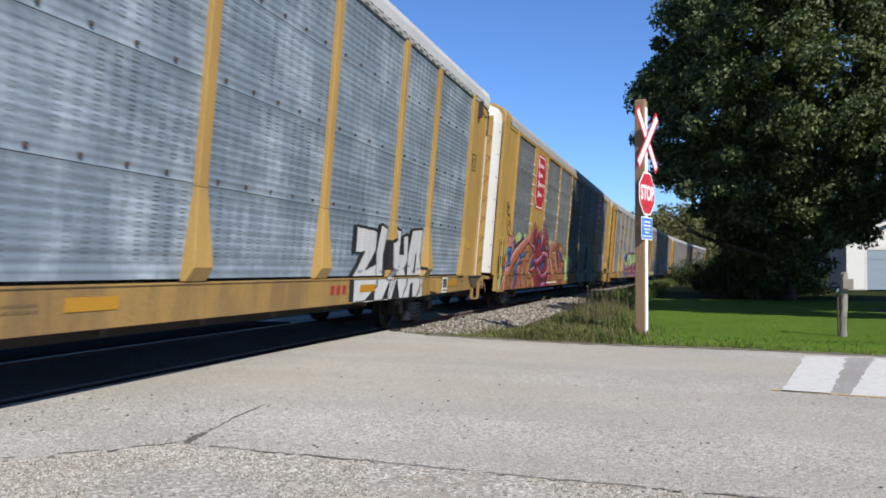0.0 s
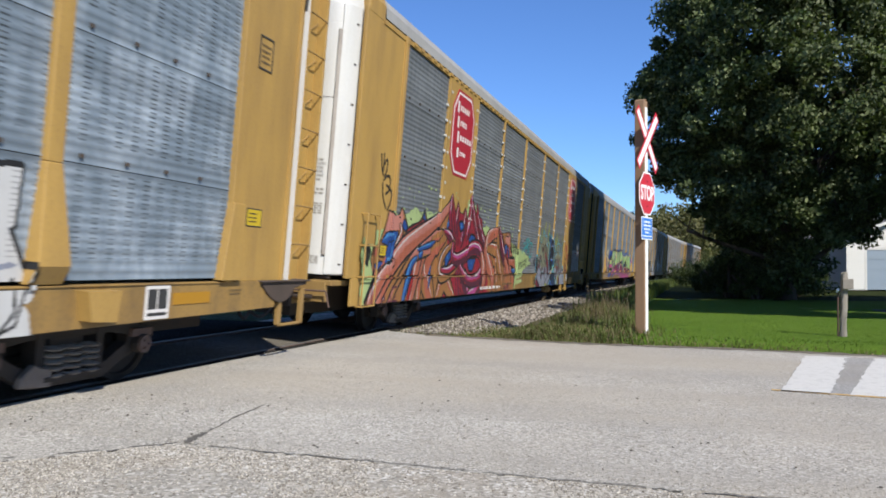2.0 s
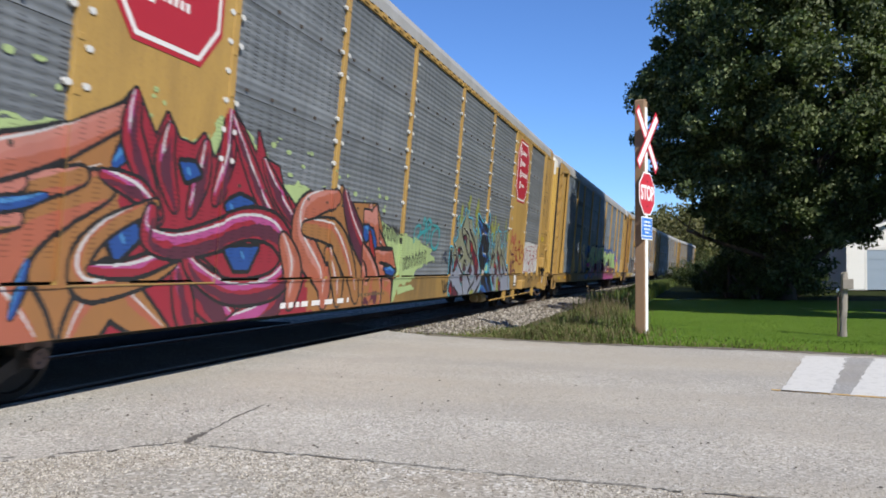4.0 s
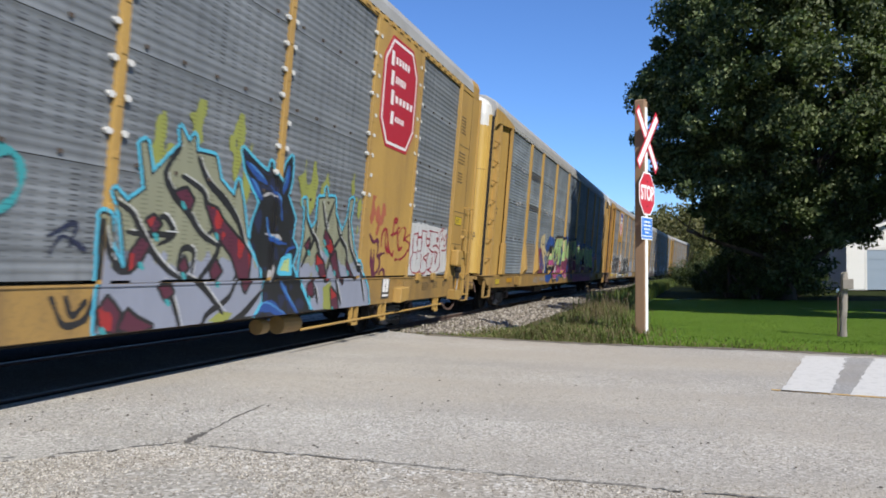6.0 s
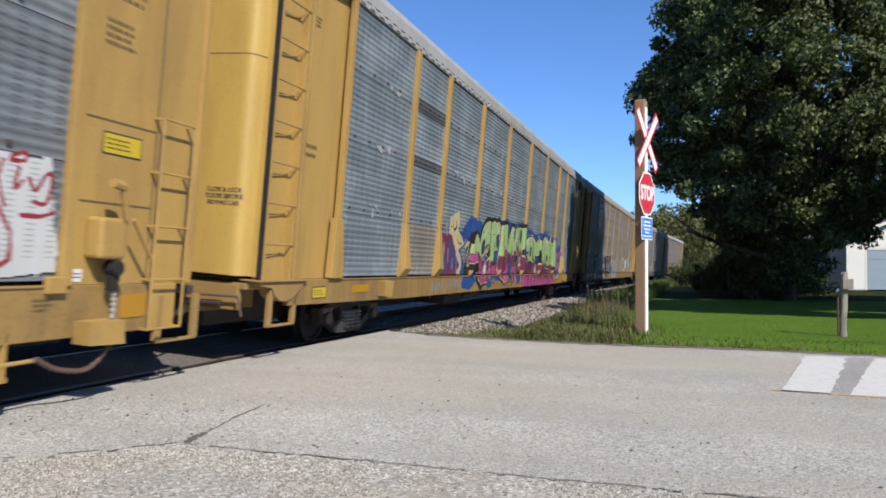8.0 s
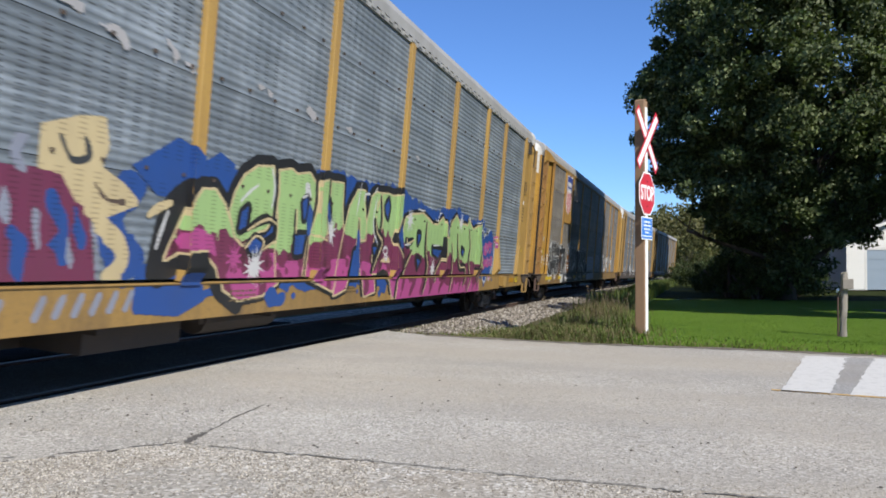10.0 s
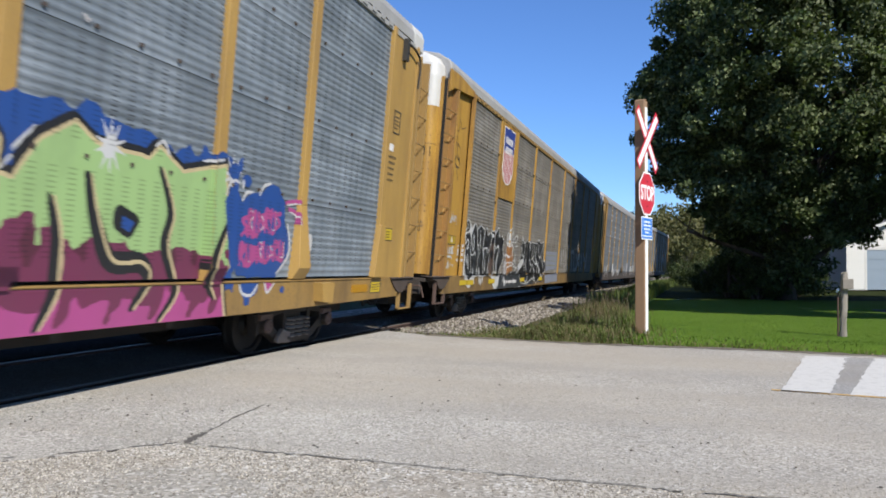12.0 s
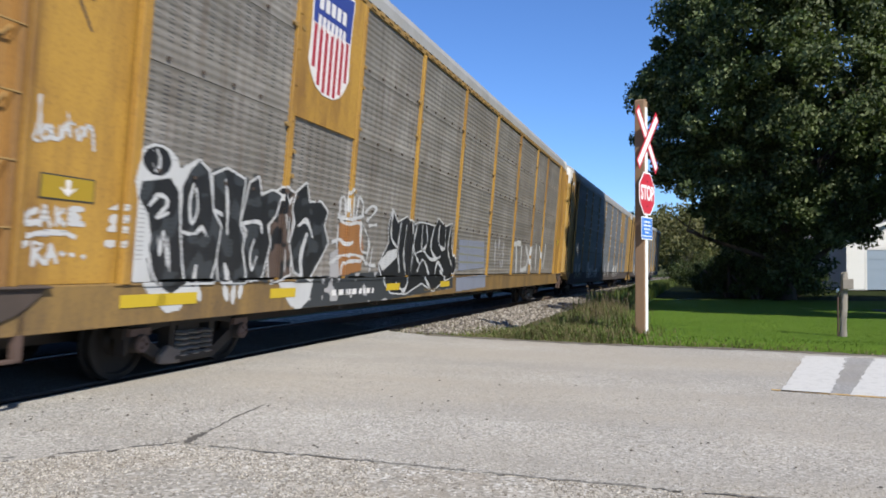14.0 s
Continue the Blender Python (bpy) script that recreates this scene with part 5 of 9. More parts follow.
def build_stones():
    """Loose stones: crushed rock on the shoulder of the bed and chips on the gravel."""
    rng, nrng = random.Random(9), np.random.default_rng(9)
    base = np.array([(1, 0, 0), (-1, 0, 0), (0, 1, 0), (0, -1, 0), (0, 0, 1), (0, 0, -1)], float)
    faces = np.array([(0, 2, 4), (2, 1, 4), (1, 3, 4), (3, 0, 4), (2, 0, 5), (1, 2, 5), (3, 1, 5), (0, 3, 5)])

    def scatter(name, n, place, lo, hi, mat, label, cat):
        """n eight-sided stones of uneven shape, turned at random."""
        c = np.array([place() for _ in range(n)])
        r = nrng.uniform(lo, hi, n)[:, None, None]
        turn = np.linalg.qr(nrng.normal(size=(n, 3, 3)))[0]
        v = c[:, None, :] + np.einsum("nij,kj->nki", turn, base) * r * nrng.uniform(0.6, 1.15, (n, 6, 1))
        f = (np.arange(n)[:, None, None] * 6 + faces).reshape(-1, 3)
        tagged(new(name, leaf_mesh(name, v.reshape(-1, 3), f, mat)), label, cat, kind="stuff")

    def bed():
        s = 13.8 + 60 * rng.random() ** 1.8
        o = rng.uniform(0.1, 2.6)
        p = track(s, o, 0, 0)
        return p.x, p.y, float(np.interp(o, (0.2, 1.2, 2.1, 2.5), (-0.10, -0.03, -0.12, -0.25))) + 0.01

    def chips():
        x = rng.uniform(-4.4, 1.4)
        y = rng.uniform(2.2, 4.25)
        while math.sin(x * 2.3 + 1) * math.sin(y * 3.1 + x) > 0.3 and rng.random() < 0.8:
            x, y = rng.uniform(-4.4, 1.4), rng.uniform(2.2, 4.25)
        return x, min(y, edge_near(x)), -0.006

    def road_chips():
        y = 4.3 + 4.5 * rng.random() ** 1.7
        return rng.uniform(-5.2, 0.3 * y), y, -0.001
    n = Nodes("stone_mix", 0.95)
    n.b.inputs["Specular IOR Level"].default_value = 0.08
    geo = n.put("NewGeometry")
    n.color(n.ramp(geo.outputs["Random Per Island"], [(0.0, (0.1036, 0.0903, 0.074)), (0.45, (0.2442, 0.222, 0.1887)), (1.0, (0.4736, 0.444, 0.3922))]))
    m2 = Nodes("ballast_mix", 0.95)
    m2.b.inputs["Specular IOR Level"].default_value = 0.1
    geo = m2.put("NewGeometry")
    m2.color(m2.ramp(geo.outputs["Random Per Island"], [(0.0, (0.074, 0.0629, 0.0518)), (0.5, (0.1776, 0.1554, 0.1295)), (1.0, (0.3552, 0.3256, 0.2812))]))
    plain_stone = m2.mat
    scatter("ballast_stones", 9000, bed, 0.025, 0.055, plain_stone, "crushed pale stone beside the rail", "stones")
    scatter("gravel_chips", 36000, chips, 0.004, 0.011, n.mat, "small pale gravel chips", "gravel")
    scatter("road_chips", 26000, road_chips, 0.003, 0.0065, n.mat, "scattered chips on the road", "gravel")
    scatter("road_debris", 60, road_chips, 0.006, 0.018, plain("debris_dark", (0.06, 0.05, 0.04), 0.9), "dark crumbs of tar and bark on the road", "debris")
    # sleepers showing under the rails beyond the crossing
    wood = worn("sleeper_wood", (0.08, 0.065, 0.055), (0.04, 0.03, 0.025), 0.6, 0.9)
    me = Geo().box(-1.3, 1.3, -0.115, 0.115, -0.36, -0.165).mesh("sleeper", wood)
    for k in range(110):
        s = 14.0 + 0.52 * k
        ob = new("sleeper", me)
        m = car_pose(s)
        ob.matrix_basis = m
        tagged(ob, "dark creosoted wooden sleeper under the rails", "sleeper", "sleepers of the line", "structure")


build_markings()
build_trees()
build_distance()
build_sign()
build_stub_post()
build_garage()
build_weeds()
build_stones()


# ---- paint on the cars ----
def spray_paint(name, col, rough=0.5):
    n = Nodes("spray_" + name, rough)
    c = n.mix(n.ramp(n.noise(2.2, 5, 0.7, n.where((1, 1.0, 0.5))), [(0.4, 0.0), (0.8, 0.45)]), col, tuple(0.55 * a + 0.02 for a in col))
    sep = n.put("SeparateXYZ")
    n.link(n.co.outputs["Object"], sep.inputs[0])
    hole = n.math("MULTIPLY", slots(n, sep), n.math("GREATER_THAN", sep.outputs[2], 1.15))
    n.color(n.mix(n.math("MULTIPLY", hole, 0.5), c, tuple(0.35 * a for a in col)))
    n.bump(n.noise(30, 2), 0.1, 0.003)
    return n.mat


SPRAY = {k: spray_paint(k, c) for k, c in dict(
    black=(0.010, 0.010, 0.011), white=(0.43, 0.43, 0.425), grey=(0.304, 0.296, 0.296), lime=(0.288, 0.368, 0.160), green=(0.245, 0.365, 0.145), crimson=(0.216, 0.014, 0.026),
    salmon=(0.288, 0.084, 0.048), tan=(0.240, 0.108, 0.036), pink=(0.368, 0.152, 0.120), blue=(0.014, 0.052, 0.20), navy=(0.012, 0.016, 0.040), cyan=(0.064, 0.336, 0.464),
    teal=(0.032, 0.224, 0.240), beige=(0.185, 0.188, 0.125), pale=(0.19, 0.205, 0.255), magenta=(0.12, 0.022, 0.055), wine=(0.068, 0.014, 0.028), rose=(0.30, 0.052, 0.17), cream=(0.42, 0.34, 0.19), red=(0.240, 0.016, 0.016), olive=(0.200, 0.215, 0.050), coral=(0.34, 0.125, 0.095), slate=(0.030, 0.033, 0.036), azure=(0.05, 0.17, 0.36), umber=(0.075, 0.05, 0.038)).items()}
INKS = list(SPRAY)


def smooth_line(pts, n=8):
    """Catmull-Rom through the points."""
    p = [pts[0]] + list(pts) + [pts[-1]]
    out = []
    for i in range(1, len(p) - 2):
        a, b, c, d = (np.array(q, float) for q in p[i - 1:i + 3])
        for k in range(n):
            t = k / n
            out.append(0.5 * (2 * b + (c - a) * t + (2 * a - 5 * b + 4 * c - d) * t * t + (3 * b - a - 3 * c + d) * t ** 3))
    return out + [np.array(pts[-1], float)]


class Mural:
    """Paint on a car's side, laid stroke over stroke on a fine grid and then raised onto the surface below."""

    def __init__(self, l0, l1, z0=0.70, z1=2.95, cell=0.0125, seed=0):
        self.l0, self.z0, self.cell = l0, z0, cell
        self.L, self.Z = np.meshgrid(np.arange(l0, l1, cell) + cell / 2, np.arange(z0, z1, cell) + cell / 2)
        self.ink = np.full(self.L.shape, -1, np.int8)
        self.rng = np.random.default_rng(seed)
        g = self.rng.normal(size=(40, int((l1 - l0) / 0.12) + 4))
        self.rough = 0.0
        iz, il = (self.Z - z0) / 0.12, (self.L - l0) / 0.12
        a, b = np.clip(iz.astype(int), 0, 37), np.clip(il.astype(int), 0, g.shape[1] - 2)
        fz, fl = iz - a, il - b
        self.fuzz = (g[a, b] * (1 - fz) * (1 - fl) + g[a + 1, b] * fz * (1 - fl) + g[a, b + 1] * (1 - fz) * fl + g[a + 1, b + 1] * fz * fl)

    def lay(self, mask, ink, over=None):
        if over is not None:
            mask = mask & np.isin(self.ink, [INKS.index(k) for k in over])
        if callable(ink):
            ink(self, mask)
        else:
            self.ink[mask] = INKS.index(ink) if ink else -1

    def dist(self, pts, reach, taper=0.0):
        """Distance to a line, in widths; taper thins its ends."""
        d = np.full(self.L.shape, 9.0)
        n = len(pts) - 1
        for i in range(n):
            (x0, y0), (x1, y1) = pts[i], pts[i + 1]
            lo = max(0, int((min(x0, x1) - reach - self.l0) / self.cell)), max(0, int((min(y0, y1) - reach - self.z0) / self.cell))
            hi = int((max(x0, x1) + reach - self.l0) / self.cell) + 1, int((max(y0, y1) + reach - self.z0) / self.cell) + 1
            if hi[0] <= 0 or hi[1] <= 0:
                continue
            s = np.s_[lo[1]:hi[1], lo[0]:hi[0]]
            dx, dy = x1 - x0, y1 - y0
            t = np.clip(((self.L[s] - x0) * dx + (self.Z[s] - y0) * dy) / (dx * dx + dy * dy + 1e-9), 0, 1)
            w = 1 - taper * abs(2 * (i + t) / n - 1) ** 1.5
            d[s] = np.minimum(d[s], np.hypot(self.L[s] - x0 - t * dx, self.Z[s] - y0 - t * dy) / np.maximum(w, 0.05))
        return d

    def stroke(self, pts, width, ink, curve=True, taper=0.0, over=None, fuzz=0.0):
        d = self.dist(smooth_line(pts) if curve else pts, width, taper)
        self.lay(d + fuzz * self.fuzz < width / 2, ink, over)

    def inside(self, pts):
        pts, got = list(pts), np.zeros(self.L.shape, bool)
        for (x0, y0), (x1, y1) in zip(pts, pts[1:] + pts[:1]):
            got ^= ((y0 > self.Z) != (y1 > self.Z)) & (self.L < (x1 - x0) * (self.Z - y0) / (y1 - y0 + 1e-9) + x0)
        return got

    def poly(self, pts, ink, over=None):
        self.lay(self.inside(pts), ink, over)

    def grown(self, mask, r, dx=0.0, dz=0.0):
        """The mask widened by r metres and shifted."""
        k, wide = r / self.cell, np.pad(mask, 24)
        out = np.zeros_like(wide)
        for a in range(17):
            c, q = (math.cos(a * math.pi / 8), math.sin(a * math.pi / 8)) if a else (0, 0)
            out |= np.roll(wide, (round(k * q + dz / self.cell), round(k * c + dx / self.cell)), (0, 1))
        return out[24:-24, 24:-24]

    def cloud(self, x, z, rx, rz, ink, fuzz=0.25, over=None):
        self.lay(np.hypot((self.L - x) / rx, (self.Z - z) / rz) + fuzz * self.fuzz < 1, ink, over)

    def raise_on(self, car, posts, kind, label, edge=2.52):
        g_v, g_f, g_m = [], [], []
        x_lo = self.L[0] - self.cell / 2
        near = np.full(len(x_lo), 9.0)
        for p in posts:
            near = np.minimum(near, np.abs(self.L[0] - p))
        flared = kind == "taper"
        for r in range(self.ink.shape[0]):
            z0 = self.z0 + r * self.cell
            zc = z0 + self.cell / 2
            row = self.ink[r]
            if not (row >= 0).any():
                continue
            lowest = 0.66
            if zc < lowest:
                continue
            on_post = near < (0.085 if flared else 0.055)
            if flared and zc < 2.10:
                on_post = near < 0.085 + 0.08 * min(1.0, (2.10 - zc) / 0.83)
            if zc < 1.083:
                depth = np.full(len(row), HALF + 0.004)
            else:
                depth = np.full(len(row), HALF - 0.0265)
                corner = (self.L[0] < edge) | (self.L[0] > 26.08)
                depth[corner] = HALF - (0.085 if kind == "sunk" else 0.015)
                depth[corner & ((self.L[0] > edge - 0.13) | (self.L[0] < 1.48))] = HALF + 0.034
                gap = (zc > 1.083) & (zc < 1.145)
                if gap:
                    if flared or zc > 1.11 and zc < 1.14:
                        dash = (np.floor(self.L[0] / 0.45) % 3 == 0) & ~flared
                        row = np.where(on_post | corner | dash, row, -1)
                    if zc < 1.11:
                        depth[:] = HALF + 0.019
                depth[on_post] = HALF + (0.030 if flared else 0.016)
                if flared and zc < 2.10:
                    depth[on_post] = HALF + 0.006 + float(np.interp(zc, (1.115, 1.27, 2.10), (0.022, 0.115, 0.025)))
                if not flared:
                    panels = [(5.05, 7.2), (21.4, 23.55)] if kind == "flat" else []
                    for a, b in panels:
                        depth[(self.L[0] > a + 0.055) & (self.L[0] < b - 0.055)] = HALF + 0.000
            if zc > 1.145:
                foot = 0.08 * min(1.0, max(0.0, (2.10 - zc) / 0.83)) if flared else 0.0
                cheeks = [(p - (0.085 if flared else 0.055) - foot - 0.003, HALF - 0.03, HALF + (float(np.interp(zc, (1.115, 1.27, 2.10), (0.03, 0.118, 0.028))) if flared else 0.016)) for p in posts]
                if not flared:
                    cheeks.append((edge - 0.123, HALF - 0.018, HALF + 0.034))
                for l, d0, d1 in cheeks:
                    i = int((l - 0.01 - self.l0) / self.cell)
                    if 0 <= i < len(row) and row[i] >= 0:
                        k = len(g_v)
                        g_v += [(d0, at(l), z0), (d1, at(l), z0), (d1, at(l), z0 + self.cell), (d0, at(l), z0 + self.cell)]
                        g_f.append((k, k + 1, k + 2, k + 3))
                        g_m.append(int(row[i]))
            key = row.astype(np.int32) * 1000 + np.round((depth - HALF + 0.2) * 1000).astype(np.int32)
            cuts = np.flatnonzero(np.diff(key)) + 1
            starts, ends = np.concatenate([[0], cuts]), np.concatenate([cuts, [len(row)]])
            for a, b in zip(starts, ends):
                if row[a] < 0:
                    continue
                y0, y1, x = at(x_lo[a]), at(x_lo[b - 1] + self.cell), depth[a]
                k = len(g_v)
                g_v += [(x, y0, z0), (x, y1, z0), (x, y1, z0 + self.cell), (x, y0, z0 + self.cell)]
                g_f.append((k, k + 1, k + 2, k + 3))
                g_m.append(int(row[a]))
        me = bpy.data.meshes.new("graffiti")
        me.from_pydata(g_v, [], g_f)
        used = sorted(set(g_m))
        for i in used:
            me.materials.append(SPRAY[INKS[i]])
        me.polygons.foreach_set("material_index", [used.index(i) for i in g_m])
        return part("graffiti", me, None, car, label)


def mural_zuka(car):
    m = Mural(19.3, 24.1, z0=0.715, z1=2.3, seed=1)
    letter_z = [(20.2, 1.91), (20.99, 1.88), (20.99, 1.57), (20.61, 1.23), (21.06, 1.33), (21.12, 0.95), (20.64, 0.75), (20.18, 0.73), (20.16, 1.14), (20.29, 1.25), (20.57, 1.54), (20.2, 1.52)]
    letter_u = [(21.19, 1.99), (21.46, 1.94), (21.38, 1.68), (21.32, 1.49), (21.36, 1.12), (21.50, 1.14), (21.54, 1.71), (21.85, 1.78), (21.93, 1.34), (21.7, 1.11), (21.7, 0.98), (21.42, 0.73), (21.01, 0.73), (21.05, 0.95), (21.1, 1.12), (21.05, 1.54), (21.12, 1.79)]
    letter_k = [(21.91, 1.96), (22.12, 1.93), (22.1, 1.51), (22.36, 1.52), (22.29, 1.84), (22.49, 1.88), (22.55, 1.42), (22.43, 1.24), (22.59, 1.01), (22.36, 0.73), (21.66, 0.73), (21.94, 1.11), (21.91, 1.64)]
    letter_a = [(22.74, 1.98), (23.29, 2.02), (23.26, 1.58), (23.21, 1.54), (23.4, 1.16), (23.3, 0.81), (23.1, 0.73), (22.4, 0.73), (22.6, 1.15), (22.58, 1.52)]
    shapes = [m.inside(p) for p in (letter_z, letter_u, letter_k, letter_a)]
    for k, mask in enumerate(shapes):
        for d in (0.0, 0.05, 0.10, 0.14):
            m.lay(m.grown(mask, 0.03, -d, 0.02 - d * 0.2) & (m.Z > 0.74), "black")
        if k == 1:
            m.lay(m.inside([(21.05, 1.9), (21.15, 2.0), (21.1, 1.3), (20.62, 1.22)]), "black")
    m.lay((m.L > 20.2) & (m.L < 23.45 + 0.03 * m.fuzz) & (m.Z < 1.11), "white")
    for mask in shapes:
        m.lay(m.grown(mask, 0.022), "black")
        m.lay(mask, "white")
    m.poly([(22.93, 1.16), (22.98, 1.58), (23.05, 1.50), (23.03, 1.16)], "black")
    for wedge in ([(20.6, 0.73), (20.99, 0.93), (21.03, 0.73)], [(21.36, 0.73), (21.68, 1.08), (21.63, 0.73)], [(21.8, 0.73), (22.02, 1.12), (22.21, 0.73)], [(22.7, 0.73), (22.74, 0.98), (22.88, 1.0), (22.92, 0.73)]):
        m.poly(wedge, "black")
    for line in ([(21.06, 1.3), (21.12, 0.98), (20.98, 0.9)], [(22.45, 1.3), (22.6, 1.0), (22.38, 0.74)], [(23.28, 1.16), (23.3, 0.9), (23.18, 0.76)]):
        m.stroke(line, 0.03, "black", False)
    for d in range(12):
        m.stroke([(20.3 + 0.28 * d, 1.2 + 0.05 * (d % 3)), (20.5 + 0.28 * d, 1.22 + 0.05 * (d % 3))], 0.03, "pale", False, taper=0.5, over=["white"], fuzz=0.02)
    # a red mark made of plain bars on the sill
    for k in range(3):
        m.poly([(19.35 + 0.2 * k, 0.86), (19.35 + 0.2 * k, 1.0), (19.48 + 0.2 * k, 1.0), (19.48 + 0.2 * k, 0.86)], "red")
    m.raise_on(car, POSTS_TAPER, "taper", "white block letters with black outlines sprayed on")


def ribbon(m, line, width, ink, lip, over=None, edge=0.05, shade=None):
    """A tapered band of paint with a black outline, a shaded lower side and a pale lip."""
    m.stroke(line, width + 2 * edge, "black", taper=0.55, over=over)
    m.stroke(line, width, ink, taper=0.6)
    if shade:
        m.stroke([(a + 0.10 * width, b - 0.22 * width) for a, b in line], width * 0.45, shade, taper=0.8, over=[ink], fuzz=0.02)
    if lip:
        m.stroke([(a - 0.08 * width, b + 0.20 * width) for a, b in line], width * 0.34, lip, taper=0.85, over=[ink], fuzz=0.02)
        m.stroke([(a - 0.1 * width, b + 0.30 * width) for a, b in line], 0.036, "white", taper=0.75, over=[ink, lip])


def mural_ribbons(car):
    """Spiky crimson and orange ribbons over lime clouds, then scrawls and a beige and cyan piece."""
    m = Mural(1.05, 24.0, z0=0.66, z1=3.0, cell=0.0125, seed=2)
    r = random.Random(5)
    lime = [(1.2, 1.37), (1.23, 1.61), (1.27, 1.75), (1.28, 1.65), (1.81, 1.65), (1.84, 1.9), (2.04, 1.94), (2.22, 1.97), (2.31, 2.23), (3.26, 2.28), (3.4, 2.38), (3.69, 2.38), (3.82, 2.3), (4.07, 2.34), (4.74, 2.39), (5.12, 2.41), (6.05, 2.47), (6.84, 2.56), (7.04, 2.85), (7.33, 2.89), (8, 2.63), (8.33, 2.3), (9.02, 2.37), (9.5, 2.28), (10.55, 2.14), (11.79, 1.84), (13.14, 1.86), (14.56, 1.65), (14.29, 1.47), (12.63, 1.19), (12.16, 0.96), (10.96, 0.5), (1.93, 0.77), (1.49, 0.61), (1.38, 0.62), (1.31, 1.13)]
    m.lay(m.inside(lime) | (m.grown(m.inside(lime), 0.05) & (m.fuzz > 0.1)), "lime")
    for _ in range(60):
        x = r.uniform(2.9, 12.0)
        s = r.uniform(0.012, 0.04)
        m.cloud(x, 2.55 - 0.05 * abs(x - 6) + r.uniform(-0.2, 0.45), s * r.uniform(1, 2), s * r.uniform(0.6, 1), "lime", 0.2)
    crown = [(1.46, 0.6), (1.73, 0.91), (1.88, 1.12), (1.68, 1.4), (1.73, 1.58), (1.98, 1.68), (2.08, 1.83), (2.19, 2), (2.31, 2.28), (2.47, 2.2), (2.72, 2.2), (2.85, 2.26), (2.92, 2.38), (3.11, 2.21), (3.29, 2.01), (3.52, 2.09), (3.87, 2.16), (4.02, 2.28), (4.12, 2.4), (4.29, 2.24), (4.38, 2.15), (4.65, 2.21), (4.92, 2.38), (5.21, 2.53), (5.44, 2.64), (5.59, 2.73), (5.74, 2.9)]
    crown += [(5.92, 2.66), (6.05, 2.49), (6.13, 2.65), (6.19, 2.76), (6.39, 2.54), (6.64, 2.52), (6.78, 2.66), (7, 2.41), (7.12, 2.68), (7.19, 3.1), (7.52, 2.86), (7.83, 2.58), (7.84, 2.88), (8.06, 2.57), (8.36, 2.52), (8.5, 2.27), (8.83, 2.07), (9.11, 2.23), (9.8, 2.37), (10.18, 2.49), (10.41, 2.25), (10.81, 2.28), (11.54, 2.33), (11.8, 1.97), (11.91, 1.72), (12.41, 1.48), (12.62, 1.22), (12.25, 0.96), (11.95, 0.65), (11.77, 0.4)]
    body = m.inside(crown)
    m.lay(m.grown(body, 0.03), "black")
    m.lay(body, "tan")
    m.lay(body & (m.L > 5.6 + 0.1 * m.fuzz) & (m.L < 9.3 + 0.15 * m.fuzz), "crimson")
    m.lay(body & (m.L > 7.4) & (m.L < 9.3) & (m.Z < 1.0), "crimson")
    own = ["tan", "salmon", "coral", "pink", "crimson", "wine", "blue", "azure", "black", "white", "red", "lime", "rose"]
    # the spiked head: pink over blue folds
    head = [(2.33, 2.26), (2.49, 2.19), (2.85, 2.24), (2.93, 2.35), (3.05, 2.14), (3.09, 2.06), (2.89, 1.96), (2.61, 1.95), (2.31, 1.91), (2.14, 1.85), (2.22, 2)]
    m.poly(head, "salmon")
    m.lay(m.inside(head) & (m.Z > 1.93 + 0.05 * m.fuzz), "pink")
    for fold in ([(2.06, 1.72), (2.23, 1.87), (2.44, 1.92), (2.8, 1.93), (2.78, 1.73), (2.65, 1.68), (2.54, 1.77), (2.38, 1.66), (2.21, 1.7)], [(2.38, 1.72), (2.56, 1.77), (2.52, 1.51), (2.35, 1.27), (2.21, 1.2), (2.3, 1.49)], [(2.99, 2.05), (3.07, 2.18), (3.25, 2.03), (3.15, 1.96)], [(1.85, 1.32), (2.05, 1.38), (2.19, 1.36), (1.92, 1.21)], [(3.99, 2.14), (4.11, 2.37), (4.27, 2.19), (4.18, 2.11)]):
        mask = m.inside(fold)
        m.lay(m.grown(mask, 0.025), "black")
        m.lay(mask, "blue")
    m.stroke([(2.14, 1.75), (2.32, 1.85), (2.51, 1.88)], 0.06, "azure", taper=0.8)
    m.stroke([(2.7, 1.86), (2.69, 1.78), (2.64, 1.72)], 0.05, "azure", taper=0.7)
    m.stroke([(2.45, 1.68), (2.43, 1.54), (2.35, 1.36)], 0.05, "azure", taper=0.8)
    m.poly([(2.58, 1.92), (2.67, 1.89), (2.62, 1.63), (2.48, 1.44), (2.54, 1.68)], "red")
    m.stroke([(1.76, 1.27), (1.96, 1.16), (2.12, 1.23), (2.28, 1.45)], 0.12, "salmon", taper=0.5, over=own)
    m.stroke([(1.79, 1.51), (1.92, 1.55), (2.08, 1.55)], 0.14, "salmon", taper=0.5, over=own)
    # crimson flash behind the long ribbon
    flash = [(2.97, 1.74), (3.3, 2), (3.73, 2.12), (4.08, 2.23), (4.36, 2.14), (3.86, 2.03), (3.42, 1.86), (2.86, 1.58), (2.74, 1.52)]
    m.lay(m.grown(m.inside(flash), 0.025), "black")
    m.poly(flash, "red")
    m.stroke([(3.04, 1.76), (3.41, 1.98), (3.91, 2.13)], 0.05, "rose", taper=0.8, over=["red"])
